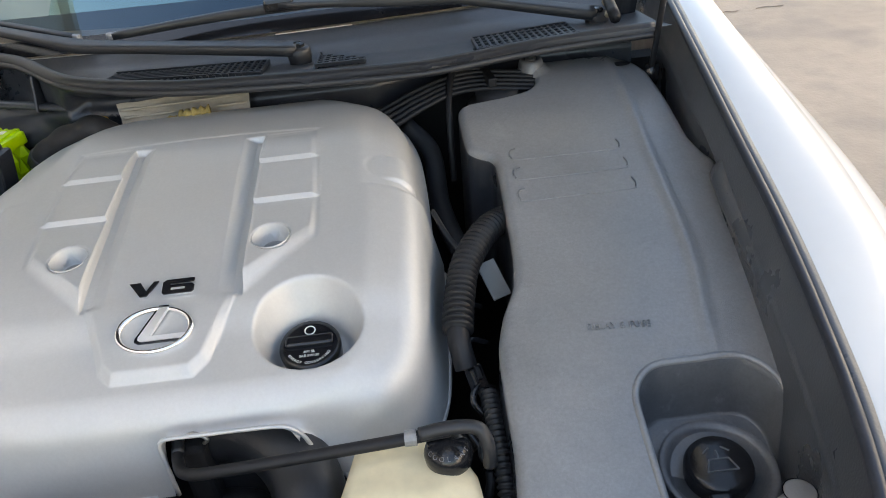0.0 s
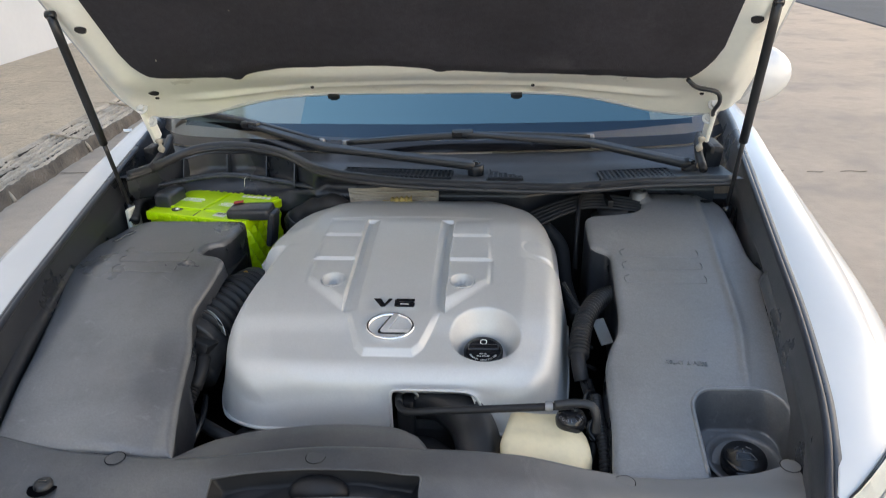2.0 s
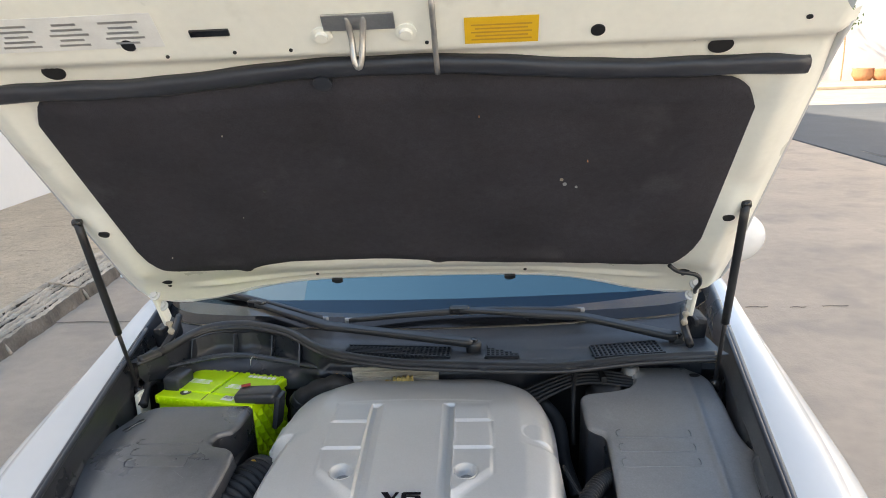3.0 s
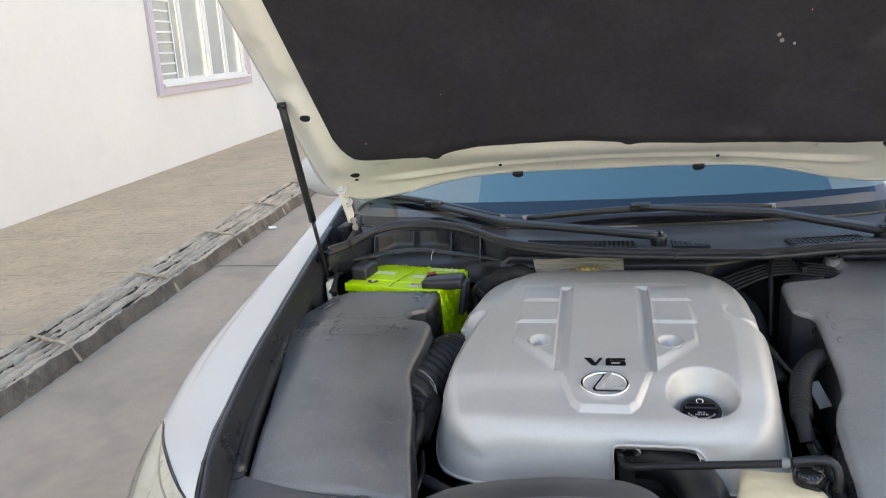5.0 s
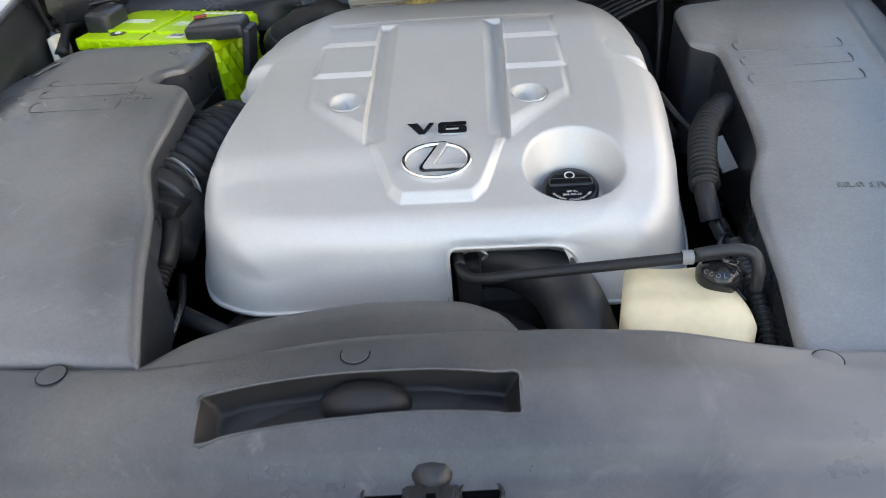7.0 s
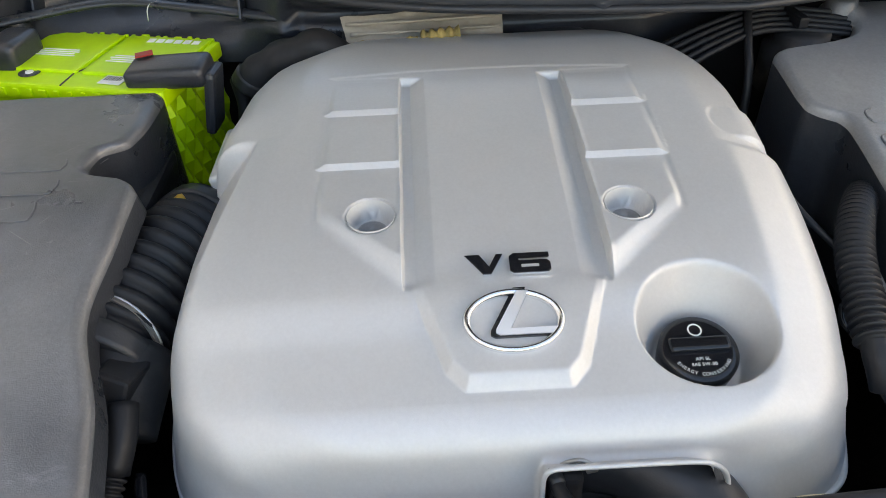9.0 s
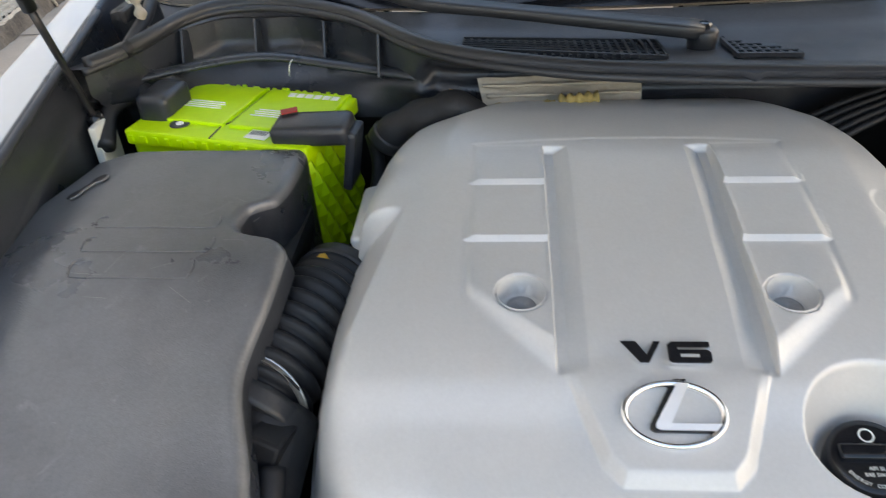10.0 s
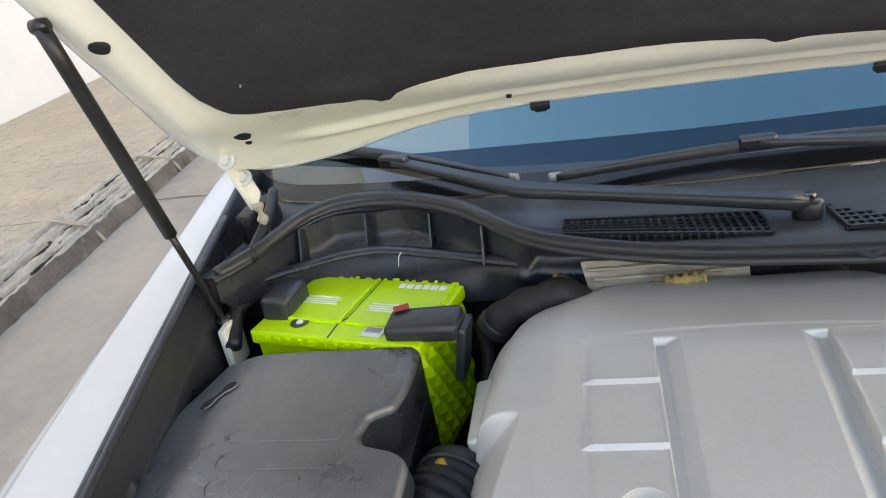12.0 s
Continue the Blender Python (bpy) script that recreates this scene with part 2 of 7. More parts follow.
# ---- mesh helpers ----
def mesh_object(name, verts, faces, mat, parent=None, label="", smooth=True, at=None):
    me = bpy.data.meshes.new(name)
    me.from_pydata([tuple(map(float, v)) for v in verts], [], faces)
    bm = bmesh.new()
    bm.from_mesh(me)
    bmesh.ops.recalc_face_normals(bm, faces=bm.faces)
    bm.to_mesh(me)
    bm.free()
    if smooth:
        me.polygons.foreach_set("use_smooth", [True] * len(me.polygons))
    me.materials.append(mat)
    ob = new(name, me)
    if at is not None:
        ob.matrix_world = at
    if parent is not None:
        ob.parent = parent
        ob.matrix_parent_inverse = Matrix.Identity(4)
    if label:
        ob["label"] = label
    return ob


def part(name, bm, mat, parent=None, label="", smooth=False):
    """Links a bmesh as one mesh object, under a thing or a part."""
    me = bpy.data.meshes.new(name)
    bmesh.ops.recalc_face_normals(bm, faces=bm.faces)
    bm.to_mesh(me)
    bm.free()
    if smooth:
        me.polygons.foreach_set("use_smooth", [True] * len(me.polygons))
    me.materials.append(mat)
    ob = new(name, me)
    if parent is not None:
        ob.parent = parent
        ob.matrix_parent_inverse = Matrix.Identity(4)
    if label:
        ob["label"] = label
    return ob


def thing(name, label, category, group="", kind="", at=None):
    ob = new(name)
    if at is not None:
        ob.matrix_world = at
    ob.empty_display_size = 0.02
    return tagged(ob, label, category, group, kind)


def box_bm(sx, sy, sz, m=None, bevel=0.0, seg=2, bm=None):
    own = bmesh.new()
    bmesh.ops.create_cube(own, size=1.0, matrix=Matrix.Diagonal((sx, sy, sz, 1)))
    if bevel:
        bmesh.ops.bevel(own, geom=own.edges[:], offset=bevel, segments=seg, affect="EDGES", profile=0.6)
    if m is not None:
        bmesh.ops.transform(own, matrix=m, verts=own.verts)
    if bm is None:
        return own
    me = bpy.data.meshes.new("t")
    own.to_mesh(me)
    own.free()
    bm.from_mesh(me)
    bpy.data.meshes.remove(me)
    return bm


def lathe_bm(profile, n=32, m=None):
    """A turned shape about z: profile of (radius, height)."""
    bm = bmesh.new()
    rings = []
    for r, z in profile:
        if r < 1e-6:
            rings.append([bm.verts.new((0, 0, z))])
        else:
            rings.append([bm.verts.new((r * math.cos(2 * math.pi * k / n), r * math.sin(2 * math.pi * k / n), z)) for k in range(n)])
    for a, b in zip(rings, rings[1:]):
        for k in range(n):
            q = [a[k % len(a)], a[(k + 1) % len(a)], b[(k + 1) % len(b)], b[k % len(b)]]
            u = []
            for v in q:
                if v not in u:
                    u.append(v)
            if len(u) > 2:
                bm.faces.new(u)
    if m is not None:
        bmesh.ops.transform(bm, matrix=m, verts=bm.verts)
    return bm


def smooth_path(points, n):
    """A Catmull-Rom curve through the points, n steps between each two."""
    p = [Vector(q) for q in points]
    p = [2 * p[0] - p[1]] + p + [2 * p[-1] - p[-2]]
    out = []
    for i in range(1, len(p) - 2):
        for k in range(n):
            t = k / n
            a, b, c, d = p[i - 1], p[i], p[i + 1], p[i + 2]
            out.append(0.5 * (2 * b + (c - a) * t + (2 * a - 5 * b + 4 * c - d) * t * t + (3 * b - a - 3 * c + d) * t ** 3))
    out.append(p[-2])
    return out


def tube_bm(points, radius, sides=12, steps=6, flat=1.0, up=(0, 0, 1), phase=0.0, square=1.0):
    """A hose along the points; radius is a number or a function of 0..1 (arc) that may ripple; flat squashes it along 'up'."""
    path = smooth_path(points, steps)
    bm = bmesh.new()

    def bent(v):
        return math.copysign(abs(v) ** square, v)
    total = sum((b - a).length for a, b in zip(path, path[1:]))
    run, rings = 0.0, []
    side = None
    for i, p in enumerate(path):
        t = (path[min(i + 1, len(path) - 1)] - path[max(i - 1, 0)]).normalized()
        if i:
            run += (p - path[i - 1]).length
        if side is None:
            side = t.cross(Vector(up))
            if side.length < 1e-3:
                side = t.cross(Vector((1, 0, 0)))
        side = (side - t * side.dot(t)).normalized()
        over = side.cross(t)
        r = radius(run / total) if callable(radius) else radius
        rings.append([bm.verts.new(p + side * r * bent(math.cos(2 * math.pi * k / sides + phase)) + over * flat * r * bent(math.sin(2 * math.pi * k / sides + phase))) for k in range(sides)])
    for a, b in zip(rings, rings[1:]):
        for k in range(sides):
            bm.faces.new((a[k], a[(k + 1) % sides], b[(k + 1) % sides], b[k]))
    bm.faces.new(rings[0])
    bm.faces.new(rings[-1])
    return bm


def lerp(x, table):
    """Straight lines through a table of (x, value), in rising x."""
    return float(np.interp(x, [a for a, _ in table], [b for _, b in table]))


def soft(x, table):
    """A smooth curve through a table of (x, value), in rising x."""
    xs = [a for a, _ in table]
    ys = [b for _, b in table]
    if x <= xs[0]:
        return ys[0]
    if x >= xs[-1]:
        return ys[-1]
    i = max(k for k in range(len(xs) - 1) if xs[k] <= x)

    def slope(k):
        if k == 0 or k == len(xs) - 1:
            j = min(k, len(xs) - 2)
            return (ys[j + 1] - ys[j]) / (xs[j + 1] - xs[j])
        a, b = (ys[k] - ys[k - 1]) / (xs[k] - xs[k - 1]), (ys[k + 1] - ys[k]) / (xs[k + 1] - xs[k])
        return 0.0 if a * b <= 0 else 2 * a * b / (a + b)
    h = xs[i + 1] - xs[i]
    t = (x - xs[i]) / h
    return ((1 + 2 * t) * (1 - t) ** 2 * ys[i] + t * (1 - t) ** 2 * h * slope(i)
            + t * t * (3 - 2 * t) * ys[i + 1] + t * t * (t - 1) * h * slope(i + 1))


def step(a, b, x):
    t = min(1.0, max(0.0, (x - a) / (b - a)))
    return t * t * (3 - 2 * t)


def shell(name, y0, y1, xl, xr, zf, mat, parent=None, label="", r=0.01, drop=None, nx=60, ny=80, flare=0.006, at=None, rows=6, more_x=(), more_y=(), side_mat=None):
    """A moulded cover seen from above: for each y it spans xl(y)..xr(y) at height zf(x, y), with rounded edges of radius r and a
    skirt that falls to the height drop(x, y)."""
    edge = [0, 0.06, 0.2, 0.42, 0.7, 1.0]

    def marks(lo, hi, n, more=()):
        rr = min(r, (hi - lo) * 0.3)
        even = [e + (0.0007 if any(abs(e - q) < 0.0004 for q in more) else 0.0) for e in np.linspace(lo + rr, hi - rr, n)]
        inner = sorted(even + list(more))
        return [lo + e * rr for e in edge[:-1]] + inner + [hi - e * rr for e in edge[:-1]][::-1]
    ys = marks(y0, y1, ny, more_y)
    verts, faces, grid = [], [], []

    def rounded(d):
        return r * (1 - math.sqrt(max(0.0, 1 - (1 - d / r) ** 2))) if d < r else 0.0
    for y in ys:
        row = []
        a, b = xl(y), xr(y)
        for x in marks(a, b, nx, more_x):
            d = min(x - a, b - x, y - y0, y1 - y)
            row.append(len(verts))
            verts.append((x, y, zf(x, y) - rounded(d)))
        grid.append(row)
    h, w = len(grid), len(grid[0])
    for j in range(h - 1):
        for i in range(w - 1):
            faces.append((grid[j][i], grid[j][i + 1], grid[j + 1][i + 1], grid[j + 1][i]))
    loop = [grid[0][i] for i in range(w)] + [grid[j][-1] for j in range(1, h)] + [grid[-1][i] for i in range(w - 2, -1, -1)] + [grid[j][0] for j in range(h - 2, 0, -1)]
    top_faces = len(faces)
    if drop:
        cx, cy = sum(verts[k][0] for k in loop) / len(loop), (y0 + y1) / 2
        last = loop
        for k in range(1, rows + 1):
            f = k / rows
            ring = []
            for n, v in enumerate(loop):
                x, y, z = verts[v]
                zb = drop(x, y)
                p, q = verts[loop[n - 1]], verts[loop[(n + 1) % len(loop)]]
                t = Vector((q[0] - p[0], q[1] - p[1], 0))
                o = Vector((t.y, -t.x, 0)).normalized() if t.length > 1e-9 else Vector((0, 0, 0))
                ring.append(len(verts))
                verts.append((x + o.x * flare * f, y + o.y * flare * f, z + (zb - z) * f))
            for n in range(len(loop)):
                m2 = (n + 1) % len(loop)
                faces.append((last[n], last[m2], ring[m2], ring[n]))
            last = ring
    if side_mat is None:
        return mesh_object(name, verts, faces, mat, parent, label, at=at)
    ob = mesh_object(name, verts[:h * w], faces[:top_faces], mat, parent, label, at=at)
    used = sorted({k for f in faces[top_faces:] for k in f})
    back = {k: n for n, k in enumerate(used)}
    # sides take a darker plastic: shade of the bay put into their colour
    mesh_object("side_wall", [verts[k] for k in used], [tuple(back[k] for k in f) for f in faces[top_faces:]], side_mat, parent, "black side wall with bay shade in its colour", at=at)
    return ob


def sheet(name, f, nu, nv, mat, parent=None, label="", keep=None, at=None):
    """A surface f(u, v), u and v from 0 to 1; keep(u, v) leaves faces out."""
    verts = [f(i / nu, j / nv) for j in range(nv + 1) for i in range(nu + 1)]
    faces = [(j * (nu + 1) + i, j * (nu + 1) + i + 1, (j + 1) * (nu + 1) + i + 1, (j + 1) * (nu + 1) + i)
             for j in range(nv) for i in range(nu) if keep is None or keep((i + 0.5) / nu, (j + 0.5) / nv)]
    return mesh_object(name, verts, faces, mat, parent, label, at=at)


def thicken(ob, t, offset=-1):
    m = ob.modifiers.new("thickness", "SOLIDIFY")
    m.thickness, m.offset = t, offset
    return ob


def arc_text(name, body, size, r, step_deg, at, z, tilt, mat, parent):
    """Letters set one by one along the lower arc of a round cap."""
    for k, ch in enumerate(body):
        if ch != " ":
            a = -90 + (k - (len(body) - 1) / 2) * step_deg
            text_object(name, ch, size, at @ pose(r * math.cos(radians(a)), r * math.sin(radians(a)), z, 0, 0, a + 90) @ pose(0, 0, 0, tilt, 0, 0), mat, parent, 0.0002)


def text_object(name, body, size, m, mat, parent=None, depth=0.0006, label="", squash=1.0):
    cu = bpy.data.curves.new(name, "FONT")
    cu.body, cu.size, cu.align_x, cu.align_y, cu.extrude = body, size, "CENTER", "CENTER", depth
    cu.space_character = 1.05
    tmp = bpy.data.objects.new(name, cu)
    me = bpy.data.meshes.new_from_object(tmp)
    bpy.data.objects.remove(tmp)
    me.materials.clear()
    me.materials.append(mat)
    ob = new(name, me)
    ob.matrix_world = m @ Matrix.Diagonal((squash, 1, 1, 1))
    if parent is not None:
        ob.parent = parent
        ob.matrix_parent_inverse = Matrix.Identity(4)
    if label:
        ob["label"] = label
    return ob


def slope_pose(x, y, z, tilt, turn=0.0):
    """A pose on a surface that rises by tilt degrees towards the windscreen."""
    return pose(x, y, z, tilt, 0, turn)


# ---- street ----
ground = sheet("ground", lambda u, v: (-400 + 800 * u ** 1, -400 + 800 * v, -0.004), 8, 8, CONCRETE)
tagged(ground, "beige concrete road surface with faint stains and cracks", "ground", kind="structure")
WALL_A, WALL_TURN = Vector((-5.56, 4.31, 0)), 5.27          # a point of the wall's foot; degrees it runs off the car's axis
street = Matrix.Translation(WALL_A) @ pose(0, 0, 0, 0, 0, WALL_TURN)   # x away from the wall to the car, y along it


def street_sheet(name, x0, x1, y0, y1, zf, mat, nx, ny, label, kind="structure", category=""):
    ob = sheet(name, lambda u, v: (x0 + (x1 - x0) * u, y0 + (y1 - y0) * v, zf(x0 + (x1 - x0) * u, y0 + (y1 - y0) * v)), nx, ny, mat, at=street)
    return tagged(ob, label, category or name.split("_")[0], kind=kind)


def walk_z(x, y):
    return 0.115 + 0.004 * noise.noise((x * 2, y * 2, 3))


pavement = street_sheet("pavement", 0.0, 2.23, -14, 40, walk_z, WALKWAY, 24, 160, "worn exposed-aggregate concrete pavement beside a white wall")


def kerb_z(x, y):
    n = noise.noise((x * 9, y * 1.6, 0)) * 0.012 + noise.noise((x * 22, y * 7, 5)) * 0.010 + noise.noise((x * 30, y * 18, 8)) * 0.010 - 0.016 * max(0.0, noise.noise((x * 14, y * 4.5, 11)) - 0.1)
    if x < 0.04:
        return 0.118
    if x < 0.65:
        g = 0.0
        for c, w, d in ((0.09, 0.026, 0.060), (0.20, 0.018, 0.034), (0.31, 0.028, 0.060), (0.42, 0.016, 0.034), (0.52, 0.028, 0.052)):
            g -= d * max(0.15, 0.75 + 1.1 * noise.noise((y * 2.6, c * 9, 2))) * math.exp(-((x - c - 0.035 * noise.noise((y * 0.9, c, 1))) / w) ** 2)
        return 0.112 - 0.02 * (x / 0.65) + g + n
    return 0.092 - 0.115 * step(0.645, 0.71, x) + n * (1 - step(0.63, 0.72, x))


def kerb_y(v):
    return lerp(v, [(0.0, -10.0), (0.1, -5.0), (0.8, 4.0), (1.0, 24.0)])


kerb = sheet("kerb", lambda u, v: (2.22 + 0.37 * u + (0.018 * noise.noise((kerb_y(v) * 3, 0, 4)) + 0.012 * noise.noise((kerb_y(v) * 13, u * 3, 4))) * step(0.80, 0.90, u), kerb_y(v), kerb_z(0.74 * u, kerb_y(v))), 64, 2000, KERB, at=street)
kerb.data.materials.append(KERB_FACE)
kerb.data.materials.append(KERB_GROOVE)
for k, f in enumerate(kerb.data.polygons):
    # the vertical face takes a darker material than the top
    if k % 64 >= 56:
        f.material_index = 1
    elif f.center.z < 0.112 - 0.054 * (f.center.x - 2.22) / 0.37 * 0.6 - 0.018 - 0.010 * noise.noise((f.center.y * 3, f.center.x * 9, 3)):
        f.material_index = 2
tagged(kerb, "old eroded grey kerb with long broken grooves", "kerb", kind="structure")

for k in range(13):
    # a worn mortar ridge over the top and down the face of the kerb
    yj = -6.68 + 1.12 * k
    part("kerb_joint", tube_bm([(2.215, yj + 0.05, 0.116), (2.30, yj + 0.02, 0.114), (2.40, yj - 0.03, 0.110), (2.50, yj - 0.06, 0.104), (2.550, yj - 0.07, 0.06), (2.575, yj - 0.065, 0.0)], lambda f: 0.0095 + 0.002 * math.sin(f * 17 + k), 8, 6), KERB, kerb, smooth=True)
    bm = tube_bm([(0.02, yj + 0.12 - 0.05 * (k % 2), 0.1165), (0.7, yj + 0.10, 0.1165), (1.4, yj + 0.085, 0.1165), (2.2, yj + 0.05, 0.1165)], lambda f: 0.0006 + 0.0028 * max(0.0, math.sin(f * 19 + 2.3 * k)) * (0.4 + 0.6 * f), 6, 14, 0.25)
    tagged(part("pavement_crack", bm, KERB_FACE, pavement), kind="stuff")
scrap = part("paper_scrap", box_bm(0.07, 0.045, 0.012, street @ pose(2.625, -0.55, 0.010, 14, 6, 30), 0.004), PAPER)
tagged(scrap, "crumpled scrap of white paper at the kerb", "litter")
# wall of the house beside the pavement, with one window opening
WIN_Y0, WIN_Y1, WIN_Z0, WIN_Z1 = 2.95, 6.15, 1.20, 2.75
wall = thing("wall_west", "white painted stucco house wall with faint stains", "wall", kind="structure", at=street)
# upper wall and roof are unseen, raised to 11 m to shade the car
for nm, y0, y1, z0, z1 in (("wall_panel", -14, WIN_Y0, -0.1, 11), ("wall_panel", WIN_Y1, 40, -0.1, 11), ("wall_panel", WIN_Y0, WIN_Y1, -0.1, WIN_Z0), ("wall_panel", WIN_Y0, WIN_Y1, WIN_Z1, 11)):
    part(nm, box_bm(0.25, y1 - y0, z1 - z0, Matrix.Translation((-0.125, (y0 + y1) / 2, (z0 + z1) / 2))), STUCCO, wall)
part("wall_panel", box_bm(8, 0.25, 11, Matrix.Translation((-4.2, 39.8, 5.4))), STUCCO, wall)
part("wall_panel", box_bm(8, 0.25, 11, Matrix.Translation((-4.2, -13.8, 5.4))), STUCCO, wall)
part("flat_roof", box_bm(9, 54.4, 0.2, Matrix.Translation((-4.3, 13, 10.95))), STUCCO, wall)

window = thing("window_1", "white sliding window with a mauve painted surround and inner bars", "window", kind="structure", at=street)
lean = Matrix(((1, 0, 0, 0), (0, 1, 0.06, -0.06 * WIN_Z0), (0, 0, 1, 0), (0, 0, 0, 1)))


def frame_bar(name, y0, y1, z0, z1, x, t, mat, par, label=""):
    return part(name, box_bm(t, y1 - y0, z1 - z0, lean @ Matrix.Translation((x, (y0 + y1) / 2, (z0 + z1) / 2)), 0.006), mat, par, label)


w_h = WIN_Y1 - WIN_Y0
frame_bar("window_surround", WIN_Y0 - 0.10, WIN_Y1 + 0.10, WIN_Z0 - 0.12, WIN_Z0 + 0.02, 0.015, 0.07, LILAC, window, "mauve painted surround")
frame_bar("window_surround", WIN_Y0 - 0.10, WIN_Y0 + 0.03, WIN_Z0 + 0.02, WIN_Z1 + 0.1, 0.015, 0.07, LILAC, window, "mauve painted surround")
frame_bar("window_surround", WIN_Y1 - 0.03, WIN_Y1 + 0.10, WIN_Z0 + 0.02, WIN_Z1 + 0.1, 0.015, 0.07, LILAC, window, "mauve painted surround")
frame_bar("window_frame", WIN_Y0 + 0.03, WIN_Y1 - 0.03, WIN_Z0 + 0.02, WIN_Z0 + 0.09, -0.02, 0.09, ALU, window)
frame_bar("window_sill", WIN_Y0 + 0.02, WIN_Y1 - 0.02, WIN_Z0 - 0.01, WIN_Z0 + 0.03, 0.035, 0.10, ALU, window, "white sill")
SASH = [0.06, 0.95, 1.75, 2.45, w_h - 0.08]
for k, s0 in enumerate(SASH):
    yy = WIN_Y0 + s0
    frame_bar("window_frame", yy - 0.035, yy + 0.04, WIN_Z0 + 0.09, WIN_Z1, -0.02 - 0.03 * (k % 2), 0.05, ALU, window)
    if k:
        frame_bar("window_frame", yy - 0.060, yy - 0.040, WIN_Z0 + 0.09, WIN_Z1, -0.035, 0.02, ALU, window)
for k in range(4):
    ya, yb = WIN_Y0 + SASH[k] + 0.04, WIN_Y0 + SASH[k + 1] - 0.06
    frame_bar("pane", ya, yb, WIN_Z0 + 0.09, WIN_Z1, -0.06 - 0.02 * (k % 2), 0.006, PANE, window)
    for j in range(11 if k == 0 else 0):
        zz = WIN_Z0 + 0.16 + 0.14 * j
        wide = (yb - ya) * 0.66
        frame_bar("bar", ya + 0.03, ya + 0.03 + wide, zz - 0.014, zz + 0.014, -0.045 - 0.02 * (k % 2), 0.012, ALU, window)
    if k == 0:
        frame_bar("upright", ya + 0.03 + wide, ya + 0.06 + wide, WIN_Z0 + 0.09, WIN_Z1, -0.042 - 0.02 * (k % 2), 0.016, ALU, window)

# added out of view: sun on this wall bounces warm light to the car
east = part("wall_east", box_bm(0.3, 46, 9.0, pose(13.5, -4.0, 4.5, 0, 0, WALL_TURN)), STUCCO)
tagged(east, "unseen white wall added across the street for bounce light", "wall", kind="structure")
# across the far junction: side road, white house and pots
# asphalt sheet whose dark colour also carries the junction's shade
side_road = sheet("road", lambda u, v: (6.15 + 40 * u, 1.0 + (20.5 - 4 * u) * v, 0.012), 4, 4, ASPHALT)
tagged(side_road, "grey asphalt side road across the junction", "road", kind="structure")
gutter = part("gutter", box_bm(0.35, 9.0, 0.06, pose(6.0, 11.5, -0.01, 0, 0, -2), 0.02), ASPHALT)
tagged(gutter, "dark uneven gutter joint across the road", "gutter", kind="structure")
far_walk = part("pavement", box_bm(60, 6, 0.12, Matrix.Translation((20, 32.5, 0.06)), 0.02), WALKWAY)
tagged(far_walk, "pale pavement before the far house", "pavement", kind="structure")
far_house = thing("house", "white house across the junction with a tall barred gate", "house")
part("wall", box_bm(60, 0.4, 7, Matrix.Translation((22, 35.6, 3.5))), STUCCO, far_house)
for gx in (14.1, 15.5):
    gate = part("gate", box_bm(1.1, 0.06, 2.7, Matrix.Translation((gx, 35.36, 1.75)), 0.01), ALU, far_house, "white metal gate leaf")
    for k in range(2):
        for j in range(9):
            part("grille", box_bm(0.28, 0.02, 0.13, Matrix.Translation((gx - 0.22 + 0.45 * k, 35.33, 0.75 + 0.24 * j))), INK, gate)
for k, (px, py, s) in enumerate(((17.4, 34.2, 0.55), (18.1, 33.9, 0.5), (18.9, 34.1, 0.6))):
    pot = thing("plant_pot", "round terracotta pot on the far pavement", "pot", "pots by the far house", at=Matrix.Translation((px, py, 0.12)))
    part("pot", lathe_bm([(0, 0), (0.6 * s, 0), (0.9 * s, 0.5 * s), (0.8 * s, 0.9 * s), (0.85 * s, s), (0.7 * s, s), (0.65 * s, 0.8 * s), (0, 0.8 * s)], 20), TERRA, pot, smooth=True)
rng = random.Random(4)
for sx, sy, sz, rad in ((16.6, 34.6, 2.9, 0.5), (19.6, 34.3, 1.1, 0.7)):
    bush = thing("shrub", "small leafy green shrub by the far wall", "shrub", at=Matrix.Translation((sx, sy, 0.12)))
    part("stem", tube_bm([(0, 0, 0), (0.05, 0, sz * 0.5), (0, 0, sz)], 0.03, 6, 3), TERRA, bush)
    vs, fs = [], []
    for k in range(260):
        c = Vector((rng.gauss(0, rad * 0.5), rng.gauss(0, rad * 0.4), sz + rng.gauss(0, rad * 0.5)))
        q = Euler((rng.uniform(0, 6), rng.uniform(0, 6), rng.uniform(0, 6))).to_matrix()
        i0 = len(vs)
        for dx, dy, dz in ((-0.09, 0, 0), (0, 0.04, 0.015), (0.09, 0, 0), (0, -0.04, 0.015)):
            vs.append(c + q @ Vector((dx, dy, dz)))
        fs.append((i0, i0 + 1, i0 + 2, i0 + 3))
    mesh_object("foliage", vs, fs, LEAF, bush)
# faint cracks and drain holes in the road beside the car
for cx, cy, ln, tn in ((1.92, 2.92, 0.14, 3), (2.18, 2.90, 0.10, -4), (2.42, 2.91, 0.16, 0), (3.30, 2.88, 0.14, 0), (-2.55, 2.87, 0.62, -2)):
    crack = part("crack", tube_bm([(cx - ln / 2, cy, 0), (cx - ln * 0.1, cy + 0.01, 0.001), (cx + ln * 0.2, cy - 0.006, 0.001), (cx + ln / 2, cy + 0.004, 0)], 0.0055, 6, 5, 0.25), KERB_FACE)
    tagged(crack, "dark thin crack filled with dirt in the road", "crack", kind="structure")

